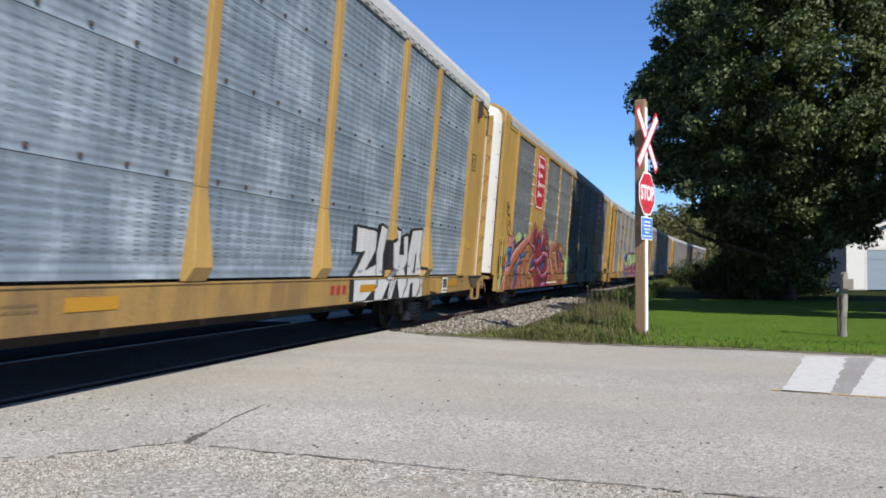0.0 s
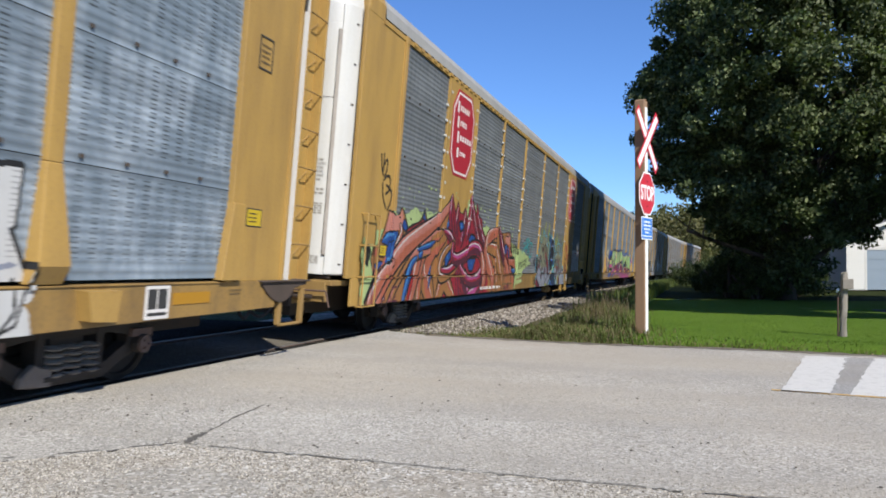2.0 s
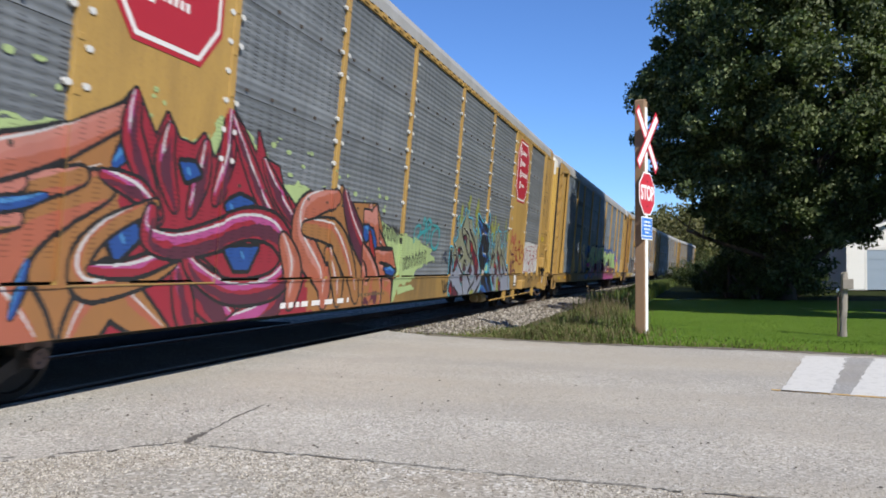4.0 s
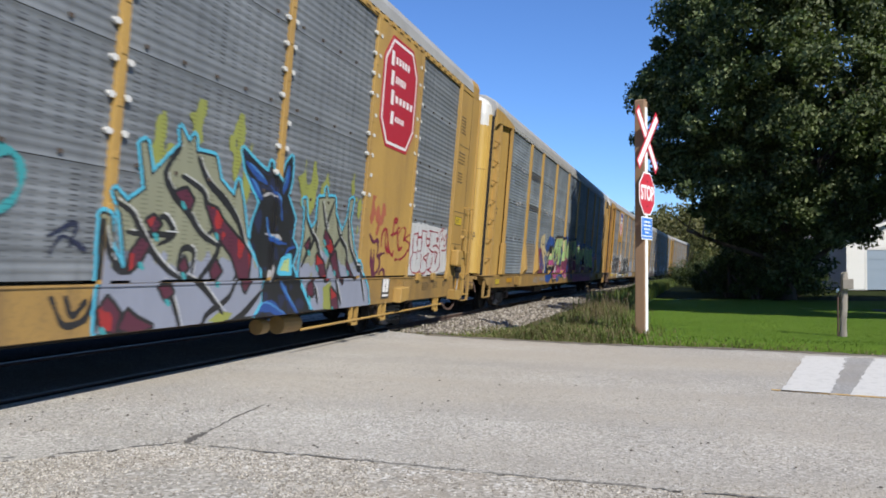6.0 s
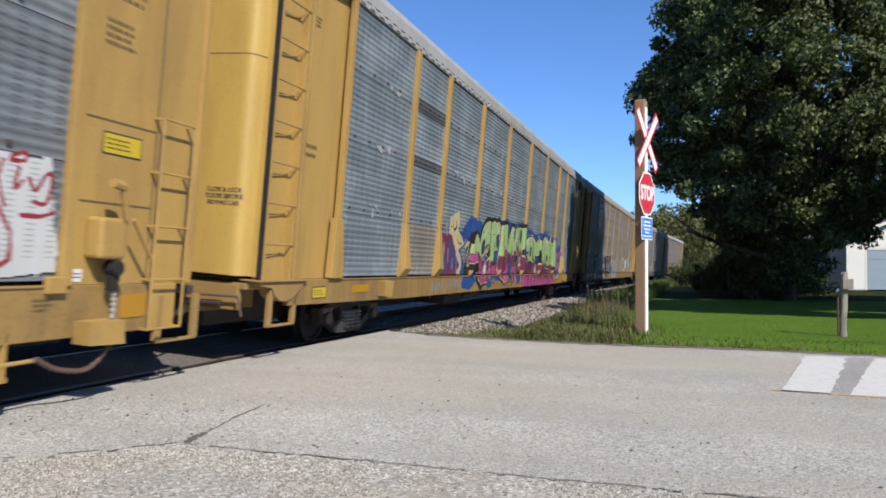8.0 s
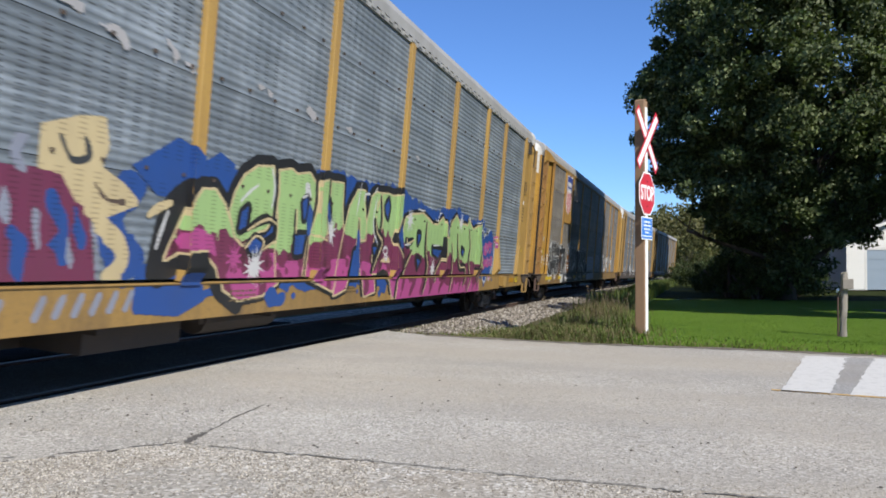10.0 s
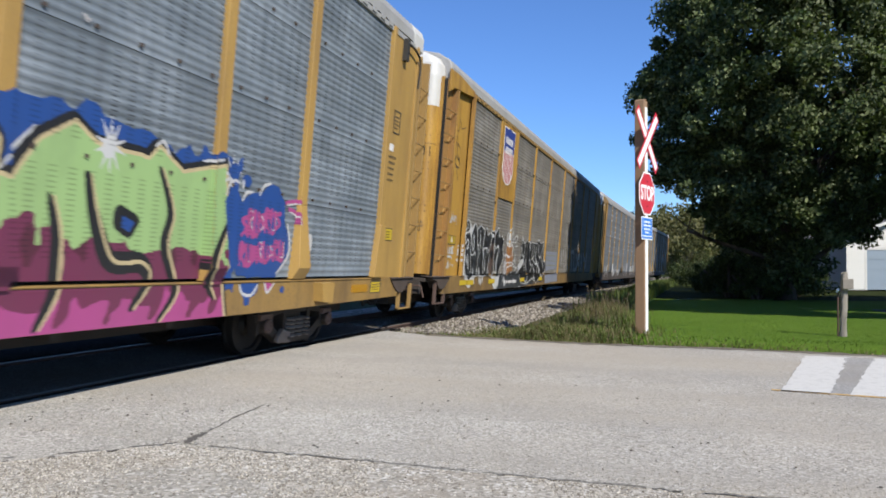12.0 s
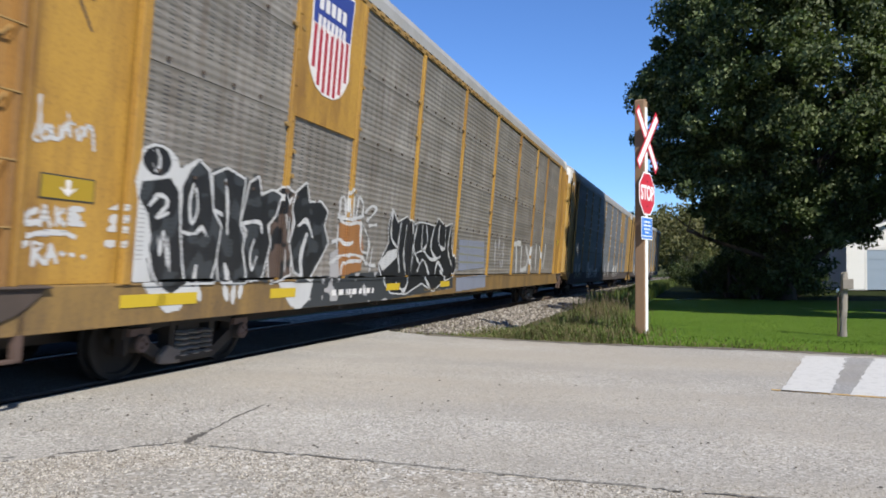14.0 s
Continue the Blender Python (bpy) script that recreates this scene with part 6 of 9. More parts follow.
    ribbon(m, [(2.9, 2.06), (2.98, 1.92), (2.83, 1.73), (2.66, 1.53), (2.43, 1.31)], 0.13, "salmon", "pink", own)
    # orange bands that sweep down to the sill
    for line, width, ink, lip, shade in (
            ([(6.41, 0.53), (5.88, 0.89), (5.59, 1.06), (5.32, 0.75), (5.2, 0.49)], 0.5, "tan", "salmon", None),
            ([(5.44, 1.97), (4.85, 1.74), (4.47, 1.44), (4.42, 1.08), (4.72, 0.74), (4.9, 0.51)], 0.62, "tan", "salmon", "salmon"),
            ([(5.18, 2.03), (4.55, 1.81), (4.17, 1.5), (4.02, 1.12), (4.03, 0.74), (4.02, 0.47)], 0.36, "tan", "pink", "salmon"),
            ([(4.6, 1.91), (4.14, 1.67), (3.96, 1.39), (3.77, 1.02), (3.64, 0.7), (3.59, 0.5)], 0.30, "coral", "pink", "salmon"),
            ([(4.58, 1.63), (3.81, 1.54), (3.29, 1.41), (3.01, 1.21), (2.74, 0.93), (2.52, 0.59)], 0.34, "coral", "pink", "tan"),
            ([(3.78, 1.76), (3.26, 1.52), (2.8, 1.22), (2.48, 0.91), (2.27, 0.55)], 0.30, "tan", "salmon", None),
            ([(5.69, 2.67), (4.84, 2.23), (3.82, 1.89), (3.14, 1.63), (2.59, 1.28), (2.21, 0.92), (2.03, 0.57)], 0.40, "coral", "pink", "salmon"),
            ([(2.69, 1.37), (2.28, 1.17), (1.98, 0.95), (1.75, 0.73), (1.67, 0.58)], 0.30, "coral", "pink", "salmon")):
        ribbon(m, line, width, ink, lip, own, 0.055, shade)
    for line, ink, width in (([(3.88, 1.48), (3.61, 1.34), (3.42, 1.08), (3.29, 0.81), (3.2, 0.57)], "blue", 0.20), ([(3.72, 1.21), (3.56, 0.88), (3.41, 0.57)], "red", 0.13), ([(4.18, 1.58), (4, 1.51)], "blue", 0.14), ([(4.86, 1.83), (4.63, 1.76), (4.29, 1.7), (3.92, 1.63)], "blue", 0.10), ([(4.74, 1.3), (4.66, 1.08), (4.59, 0.86)], "blue", 0.07), ([(5.77, 2.54), (5.68, 2.35), (5.54, 2.17)], "blue", 0.16)):
        m.stroke(line, width + 0.07, "black", taper=0.6, over=own)
        m.stroke(line, width, ink, taper=0.6)
        if ink == "blue":
            m.stroke([(a - 0.02, b + 0.02) for a, b in line], width * 0.35, "azure", taper=0.8)
    # crimson uprights and the serpent knot
    for line, width in (([(5.75, 2.84), (5.72, 2.51), (5.88, 2.2), (6.19, 1.73)], 0.26), ([(6.25, 2.62), (6.2, 2.28), (6.4, 1.86)], 0.26), ([(6.84, 2.56), (6.78, 2.19), (6.65, 1.82)], 0.26), ([(7.21, 3.02), (7.24, 2.51), (7.06, 1.99)], 0.30), ([(7.3, 2.93), (7.67, 2.5), (8.13, 2.01), (8.59, 1.73)], 0.24), ([(8.02, 2.54), (8.41, 2.17), (8.88, 1.84)], 0.22),
                        ([(6.62, 1.31), (7.04, 0.99), (7.56, 0.61)], 0.5), ([(6.5, 1.31), (6.66, 0.87), (6.81, 0.51)], 0.3), ([(8.61, 1.01), (8.16, 0.68), (7.46, 0.55)], 0.5), ([(5.42, 2.07), (5.87, 1.97), (6.18, 1.77)], 0.2)):
        ribbon(m, line, width, "crimson", "rose", own, 0.04, "wine")
    for hole in ([(6.43, 2.32), (6.67, 2.34), (6.77, 2.23), (6.54, 2.14)], [(7.22, 1.95), (7.56, 2.09), (7.87, 2.03), (7.42, 1.85)], [(5.51, 1.54), (5.87, 1.67), (5.96, 1.55), (5.65, 1.3)], [(7.32, 1.48), (8.03, 1.51), (7.84, 1.24), (7.55, 1.24)]):
        m.lay(m.grown(m.inside(hole), 0.05), "black")
        m.poly(hole, "blue")
        (a, b), (c, d) = hole[0], hole[1]
        m.stroke([((a + c) / 2, (b + d) / 2 - 0.05), ((a + c) / 2 + 0.05, (b + d) / 2 - 0.12)], 0.05, "azure", taper=0.5)
    ribbon(m, [(6.12, 1.87), (5.5, 1.6), (5.23, 1.3), (5.39, 1.08), (6.1, 1.18), (6.46, 1.31)], 0.22, "tan", "salmon", own)
    ribbon(m, [(5.36, 1.24), (5.82, 1.24), (6.35, 1.37), (6.87, 1.53)], 0.16, "crimson", "rose", own)
    ribbon(m, [(6.07, 1.79), (6.07, 1.55), (6.47, 1.48), (7.03, 1.58), (7.73, 1.77), (8.4, 1.72), (8.76, 1.37), (8.39, 1.04), (7.49, 0.98), (6.85, 1.2), (6.65, 1.38)], 0.36, "crimson", "rose", own, 0.05, "wine")
    # the right-hand tail of orange and wine
    for line, width, ink, lip in (([(10.31, 2.36), (10.68, 1.92), (11.3, 1.4), (11.62, 0.97)], 0.42, "wine", "crimson"), ([(10.05, 2.3), (9.18, 2.07), (9.1, 1.64), (9.72, 1.11), (9.79, 0.78)], 0.5, "salmon", "pink"), ([(9.15, 1.8), (10.02, 1.76), (10.62, 1.27), (10.89, 0.8)], 0.42, "tan", "salmon"), ([(8.59, 1.63), (8.9, 1.22), (8.83, 0.8)], 0.42, "salmon", "pink"), ([(9.85, 1.5), (10.18, 1.1), (10.26, 0.76)], 0.34, "tan", "salmon"), ([(11.28, 2.25), (11.55, 1.83), (12, 1.41), (11.86, 0.96)], 0.34, "salmon", "pink")):
        ribbon(m, line, width, ink, lip, own, 0.05)
    for spot in ([(11.1, 2.03), (11.48, 2.08), (11.58, 1.88), (11.26, 1.85)], [(12.06, 1.5), (12.42, 1.45), (12.47, 1.27), (12.21, 1.27)]):
        m.poly(spot, "blue")
    for line in ([(2.2, 0.62), (2.23, 0.75), (2.29, 0.69), (2.34, 0.77), (2.38, 0.66)], [(2.51, 0.65), (2.6, 0.79), (2.67, 0.66), (2.86, 0.77)], [(2.64, 0.92), (2.88, 0.93)], [(2.55, 0.67), (2.92, 0.68)]):
        m.stroke(line, 0.03, "wine")
    m.stroke([(1.35, 1.56), (1.47, 1.57), (1.6, 1.55), (1.58, 1.43), (1.4, 1.42), (1.38, 1.49)], 0.16, "black", fuzz=0.03)
    m.stroke([(1.38, 1.35), (1.55, 1.34)], 0.05, "black")
    m.stroke([(1.42, 1.31), (1.57, 1.32)], 0.04, "black")
    m.stroke([(1.49, 0.7), (1.63, 0.89), (1.77, 1.07), (1.84, 1.22)], 0.06, "black")
    # rounded end of the ribbons, with a blue lip, over a spill of lime
    spill = [(11.57, 2.09), (11.8, 2.07), (12.14, 1.97), (12.5, 1.88), (12.75, 1.71), (13.18, 1.71), (13.97, 1.66), (14.44, 1.55), (14.72, 1.5), (14.7, 1.44), (14.01, 1.35), (13.71, 1.25), (13.44, 1.1), (13.09, 1), (12.76, 0.98), (12.55, 0.8), (12.43, 0.6), (12.29, 0.62), (11.72, 0.67)]
    spill_mask = m.inside(spill)
    m.lay((spill_mask | m.grown(spill_mask, 0.04) & (m.fuzz > 0.2)) & (m.ink < 0), "lime")
    m.lay(m.inside([(12.65, 0.93), (13.01, 0.94), (13.36, 0.96), (13.58, 0.87), (13.11, 0.84), (12.71, 0.79)]), "lime")
    end = [(11.04, 2.2), (11.34, 2.19), (11.53, 2.31), (11.59, 2.11), (11.69, 1.92), (11.75, 1.67), (11.92, 1.61), (12.35, 1.61), (12.46, 1.43), (12.62, 1.22), (12.41, 1.07), (12.4, 0.61), (11.18, 0.67)]
    mask = m.inside(end) & (m.L > 10.8)
    m.lay(m.grown(mask, 0.04), "black")
    m.lay(mask, "salmon")
    m.lay(mask & (m.Z > 2.0 + 0.05 * m.fuzz), "pink")
    m.lay(mask & (m.Z < 1.12), "tan")
    m.lay(mask & (m.Z < 1.12) & (m.fuzz > 0.3), "salmon")
    tail = ["salmon", "pink", "tan"]
    for fold, ink in (([(11.06, 1.94), (11.26, 1.97), (11.32, 1.75), (11.18, 1.69), (11.08, 1.77)], "blue"), ([(11.31, 1.92), (11.45, 1.91), (11.6, 1.73), (11.64, 1.62), (11.53, 1.58), (11.38, 1.8)], "blue"), ([(11.29, 1.87), (11.33, 1.88), (11.56, 1.54), (11.64, 1.38), (11.57, 1.41), (11.37, 1.62)], "red"), ([(12.02, 1.27), (12.28, 1.31), (12.58, 1.22), (12.46, 1.14), (12.16, 1.17)], "blue")):
        fm = m.inside(fold) & mask
        m.lay(m.grown(fm, 0.035), "black")
        m.lay(fm, ink)
    m.stroke([(12.14, 1.24), (12.32, 1.27), (12.49, 1.22)], 0.05, "azure", taper=0.8)
    m.stroke([(11.1, 1.92), (11.2, 1.92), (11.26, 1.83)], 0.05, "azure", taper=0.8)
    for line in ([(11.09, 1.68), (11.29, 1.59), (11.52, 1.45), (11.74, 1.27), (11.88, 1.08), (11.94, 0.84), (11.91, 0.65)], [(11.62, 1.6), (11.92, 1.6), (12.35, 1.59)], [(11.82, 1.36), (12.14, 1.33), (12.46, 1.27)], [(11.14, 1.39), (11.27, 1.27), (11.33, 1.09), (11.24, 1.07)], [(11.88, 1.13), (12.3, 1.1), (12.39, 0.97), (12.39, 0.66)]):
        m.stroke(line, 0.075, "black", taper=0.5, over=tail + ["blue", "red"])
        m.stroke([(a - 0.05, b - 0.05) for a, b in line], 0.05, "pink", taper=0.8, over=["salmon", "tan"], fuzz=0.02)
    for line in ([(11.48, 0.73), (11.56, 0.84), (11.62, 0.79)], [(11.62, 0.72), (11.7, 0.85), (11.68, 0.69)], [(11.23, 0.71), (11.27, 0.75), (11.38, 0.7)]):
        m.stroke(line, 0.07, "wine", fuzz=0.02)
    # scrawls in black and teal, as plain strokes
    for (a, b), (c, d), h, n in ((*[(11.83, 1.79), (12.56, 1.72)], 0.22, 6), (*[(12.85, 1.23), (14.06, 1.38)], 0.24, 8)):
        for k in range(n):
            u = k / (n - 1)
            x, z = a + (c - a) * u, b + (d - b) * u
            q = h * r.uniform(0.9, 1.25)
            m.stroke([(x, z), (x + 0.05, z + q)], 0.036, "black", False)
            m.stroke([(x + 0.05, z + q * r.uniform(0.7, 1.0)), (x + r.uniform(0.10, 0.15), z + q * r.uniform(0.6, 1.0)), (x + r.uniform(0.04, 0.12), z + q * r.uniform(0.3, 0.5)), (x + r.uniform(0.05, 0.15), z)], 0.03, "black")
    for line in ([(13.42, 1.78), (13.43, 2.02), (13.64, 2.1), (13.75, 2.05), (13.65, 1.83)], [(13.88, 2.12), (13.94, 2.26), (14.03, 2.14), (13.96, 1.82), (14.09, 2.18)], [(14.17, 1.77), (14.17, 2.19), (14.34, 2.17), (14.28, 1.81)], [(14.16, 2.22), (14.24, 2.27), (14.31, 2.22)], [(14.47, 2.15), (14.83, 2.12), (14.92, 1.88), (14.73, 1.67), (14.47, 1.75), (14.49, 1.99), (14.79, 2.12)], [(13.48, 1.82), (13.82, 1.96), (14.35, 2.11)]):
        m.stroke(line, 0.055, "teal", fuzz=0.012)
    for line in ([(15.23, 1.51), (15.5, 1.63), (15.45, 1.44)], [(15.25, 1.37), (15.37, 1.51), (15.61, 1.41)]):
        m.stroke(line, 0.03, "navy", fuzz=0.008)
    for line in ([(15.28, 1), (15.42, 0.78), (15.64, 0.81), (15.73, 0.99)], [(15.42, 1), (15.51, 0.85), (15.64, 0.96)]):
        m.stroke(line, 0.04, "black", fuzz=0.01)
    # beige piece with cyan halo and navy centre
    for a, b, h in ((16.45, 2.3, 0.45), (17.0, 2.55, 0.6), (17.75, 2.45, 0.65), (18.0, 2.2, 0.5), (18.45, 2.05, 0.45), (19.6, 2.2, 0.5), (20.0, 2.2, 0.4), (20.9, 2.2, 0.5), (21.2, 2.0, 0.35), (19.35, 2.3, 0.4)):
        m.stroke([(a, b - 0.2), (a + 0.04, b + h)], 0.2, "olive", False, fuzz=0.07, taper=0.8)
    left = [(15.79, 0.68), (15.78, 0.86), (15.8, 1.22), (15.78, 1.72), (15.84, 1.71), (15.89, 1.48), (16.09, 1.22), (16.14, 1.27), (16.02, 1.74), (15.91, 1.85), (15.86, 1.94), (15.94, 1.93), (16.08, 1.84), (16.32, 1.99), (16.2, 2.41), (16.27, 2.43), (16.38, 2.12), (16.57, 2.3), (16.79, 2.49), (16.75, 2.65), (16.9, 2.51), (16.98, 2.61), (17.02, 2.44), (17.36, 2.45), (17.47, 2.21), (17.78, 2.04), (17.83, 2.25), (17.95, 1.99), (18.09, 1.6), (18.2, 1.55), (18.39, 1.29), (18.53, 0.7), (17.33, 0.65), (16.21, 0.64)]
    right = [(19.49, 0.69), (19.42, 1.28), (19.49, 1.7), (19.46, 2.07), (19.4, 2.12), (19.39, 2.17), (19.45, 2.18), (19.51, 1.94), (19.68, 1.78), (19.83, 1.92), (19.83, 2.23), (20.03, 2.25), (20.03, 2.4), (20.11, 2.26), (20.33, 2.28), (20.38, 2.06), (20.66, 1.78), (20.83, 2.04), (20.87, 2.3), (20.98, 2.33), (20.9, 1.99), (21.13, 1.55), (21.5, 1.15), (21.73, 0.94), (21.84, 0.62)]
    beast = [(17.87, 2.62), (18.07, 2.53), (18.34, 2.43), (18.47, 2.4), (18.51, 2.56), (18.58, 2.41), (18.77, 2.3), (18.88, 2.59), (19, 2.69), (19.02, 2.4), (18.95, 2.18), (19.18, 1.92), (19.14, 1.64), (19.3, 1.51), (19.19, 1.29), (19.53, 0.93), (19.89, 0.58), (18.66, 0.61), (18.27, 0.55), (18.51, 0.83), (18.51, 1.22), (18.18, 1.54), (18.2, 1.79), (18.33, 2.06), (18.08, 2.28), (17.98, 2.39)]
    mask_l, mask_r, dark = m.inside(left), m.inside(right), m.inside(beast)
    whole = mask_l | mask_r | dark
    m.lay(m.grown(whole, 0.06), "cyan")
    m.lay(m.grown(whole, 0.02), "black")
    m.lay(mask_l | mask_r, "beige")
    m.lay((mask_l | mask_r) & (m.Z < 1.36 + 0.10 * m.fuzz), "pale")
    face = ["pale", "beige"]
    for line, width in (([(15.78, 1.59), (15.89, 1.36), (16.12, 1.22), (16.23, 1.39)], 0.07), ([(15.93, 1.85), (16.15, 1.76), (16.27, 1.62), (16.5, 1.38), (16.74, 1.22), (16.94, 1.14)], 0.06), ([(16.77, 2.46), (16.58, 2.2), (16.69, 2.01), (16.97, 1.82), (17.21, 1.62), (17.49, 1.51)], 0.075), ([(17.07, 2.4), (17.26, 2.18), (17.61, 1.99), (17.89, 1.77), (18.09, 1.47)], 0.085), ([(16.83, 2.18), (17.19, 2.06), (17.35, 1.85), (17.97, 1.56), (18.2, 1.41)], 0.07), ([(17.3, 1.56), (17.46, 1.69), (17.54, 1.46), (17.34, 1.22), (17.2, 1.11)], 0.06), ([(16.67, 1.12), (16.81, 0.9), (16.96, 0.6)], 0.05), ([(17.01, 1.17), (17.28, 1.05), (17.68, 0.75)], 0.06), ([(17.92, 1.16), (17.76, 0.92), (17.4, 0.76), (17.29, 0.6)], 0.06), ([(18.44, 0.96), (18.09, 0.72), (17.8, 0.62)], 0.08), ([(18.03, 2), (18.14, 1.72), (18.23, 1.57)], 0.07), ([(16.11, 1.58), (16.44, 1.57), (16.8, 1.59)], 0.05), ([(16.47, 1.63), (16.6, 1.76), (16.77, 1.59), (16.56, 1.48)], 0.05), ([(16.86, 1.17), (16.92, 1.44), (17.11, 1.42), (17.1, 1.17)], 0.05),
                        ([(19.51, 1.94), (19.7, 1.74), (19.87, 1.62), (19.98, 1.45), (20.19, 1.22)], 0.06), ([(20.66, 1.77), (20.45, 1.58), (20.34, 1.46), (20.22, 1.1)], 0.06), ([(19.83, 1.89), (19.74, 1.61), (19.58, 1.44), (19.48, 1.28)], 0.06), ([(20.42, 2.03), (20.61, 1.72), (20.85, 1.54), (20.99, 1.16)], 0.06), ([(20.84, 2.01), (20.97, 1.61), (21.36, 1.22), (21.62, 0.74)], 0.06), ([(19.95, 2.19), (20.05, 1.97), (20.13, 1.8)], 0.05), ([(20.32, 2.23), (20.18, 1.98), (20.15, 1.8)], 0.05), ([(19.86, 1), (19.98, 0.77)], 0.05), ([(20.49, 1.1), (20.75, 0.72)], 0.05)):
        m.stroke(line, width + 0.02, "black", taper=0.5, over=face)
        m.stroke([(a + 0.035, b + 0.03) for a, b in line], 0.02, "white", taper=0.5, over=face)
    for wedge in ([(17.27, 1.93), (17.48, 1.89), (17.59, 1.78), (18.03, 1.53), (18.2, 1.41), (18.19, 1.1), (18.1, 0.97), (17.97, 1.16), (17.81, 1.4), (17.47, 1.63)], [(16.75, 2.01), (16.92, 2.06), (17.04, 1.96), (16.99, 1.85), (16.86, 1.92)], [(16.18, 1.22), (16.18, 1.39), (16.31, 1.54), (16.42, 1.47), (16.3, 1.3)], [(16.36, 1.7), (16.45, 1.75), (16.56, 1.68), (16.48, 1.58)], [(16.9, 1.28), (16.97, 1.36), (17.04, 1.25), (16.95, 1.2)], [(17.43, 1.22), (17.51, 1.34), (17.64, 1.22), (17.5, 1.11)], [(15.8, 0.88), (15.9, 0.99), (16.07, 0.84), (16.02, 0.66), (15.84, 0.72)], [(16.07, 0.7), (16.16, 0.86), (16.29, 0.78), (16.51, 0.69), (16.31, 0.63)], [(16.57, 1.07), (16.71, 1.09), (16.8, 1.01), (16.69, 0.94)], [(20.11, 1.8), (20.34, 1.64), (20.44, 1.46), (20.29, 1.49), (20.08, 1.66)], [(19.89, 1.45), (20.13, 1.34), (20.25, 1.1), (20.16, 1.08), (19.91, 1.28)], [(20.35, 1.4), (20.49, 1.5), (20.63, 1.22), (20.76, 1.03), (20.48, 1.22)], [(19.53, 1.57), (19.65, 1.66), (19.63, 1.5)], [(20.87, 1.41), (21.06, 1.22), (21.2, 1.09), (20.95, 1.22)], [(20.36, 0.98), (20.58, 0.86), (20.68, 0.63), (20.45, 0.68)], [(19.63, 1.01), (19.76, 1.11), (19.83, 0.89), (19.69, 0.87)]):
        wm = m.inside(wedge)
        m.lay(m.grown(wm, 0.035) & (mask_l | mask_r), "black")
        m.lay(wm, "wine")
        m.lay(wm & (m.fuzz > 0.55), "red")
        a, b = wedge[-1]
        m.stroke([(a, b), (a + 0.06, b - 0.06)], 0.06, "teal", taper=0.6)
    m.poly([(20.05, 1.57), (20.22, 1.52), (20.3, 1.4), (20.16, 1.46)], "teal")
    for gold in ([(20.18, 0.58), (20.11, 0.99), (20.35, 1.07), (20.46, 0.59)], [(17.42, 0.68), (17.63, 0.78), (17.88, 0.74), (17.75, 0.62)]):
        m.poly(gold, "olive", face)
    m.lay(m.grown(dark, 0.05) & ~dark, "cyan", face)
    m.lay(dark, "black")
    m.lay(dark & (m.fuzz > 0.45), "navy")
    for line, width in (([(17.96, 2.48), (18.23, 2.37), (18.44, 2.28)], 0.16), ([(18.07, 2.31), (18.22, 2.2), (18.35, 2.09)], 0.14), ([(18.94, 2.56), (18.9, 2.35), (18.82, 2.2)], 0.12), ([(18.53, 2.27), (18.74, 2.1), (18.87, 1.87)], 0.12), ([(18.5, 1.88), (18.63, 1.62), (19.02, 1.57)], 0.08), ([(18.98, 1.36), (19.09, 1.5), (19.29, 1.54)], 0.1), ([(18.3, 0.71), (18.64, 0.79), (19.17, 0.59)], 0.24), ([(18.9, 1.08), (19.13, 0.87), (19.44, 0.64)], 0.12)):
        m.stroke(line, width * 0.62, "blue", taper=0.7, over=["black", "navy"], fuzz=0.02)
        m.stroke([(a - 0.02, b + 0.04) for a, b in line], 0.025, "azure", taper=0.8, over=["blue"])
    for line in ([(18.38, 2.13), (18.55, 2.18), (18.74, 2.1)], [(18.5, 1.68), (18.88, 1.63)], [(18.68, 1.29), (18.62, 1.09)]):
        m.stroke(line, 0.04, "grey", taper=0.7, over=["black", "navy"], fuzz=0.02)
    m.lay(m.grown(m.inside([(18.87, 1.22), (18.95, 1.37), (19.15, 1.43), (19.2, 1.18), (18.94, 1.18)]), 0.03), "cyan")
    m.poly([(18.91, 1.23), (18.99, 1.35), (19.13, 1.39), (19.15, 1.21)], "lime")
    # thin scrawls on the yellow panel
    for line in ([(21.67, 1.81), (21.83, 1.7), (21.99, 1.73), (22.05, 1.6), (22.03, 1.49), (22.23, 1.51), (22.34, 1.53)], [(21.76, 1.57), (21.81, 1.31), (21.91, 1.14)], [(21.89, 1.57), (21.91, 1.31), (21.94, 1.16)], [(22.03, 1.47), (22.15, 1.41), (22.15, 1.27), (21.94, 1.14)], [(22.18, 1.18), (22.28, 1.25), (22.38, 1.22), (22.41, 1.15)]):
        m.stroke(line, 0.075, "wine", taper=0.3, fuzz=0.015)
        m.stroke([(a, b + 0.015) for a, b in line], 0.03, "magenta", taper=0.5, fuzz=0.01)
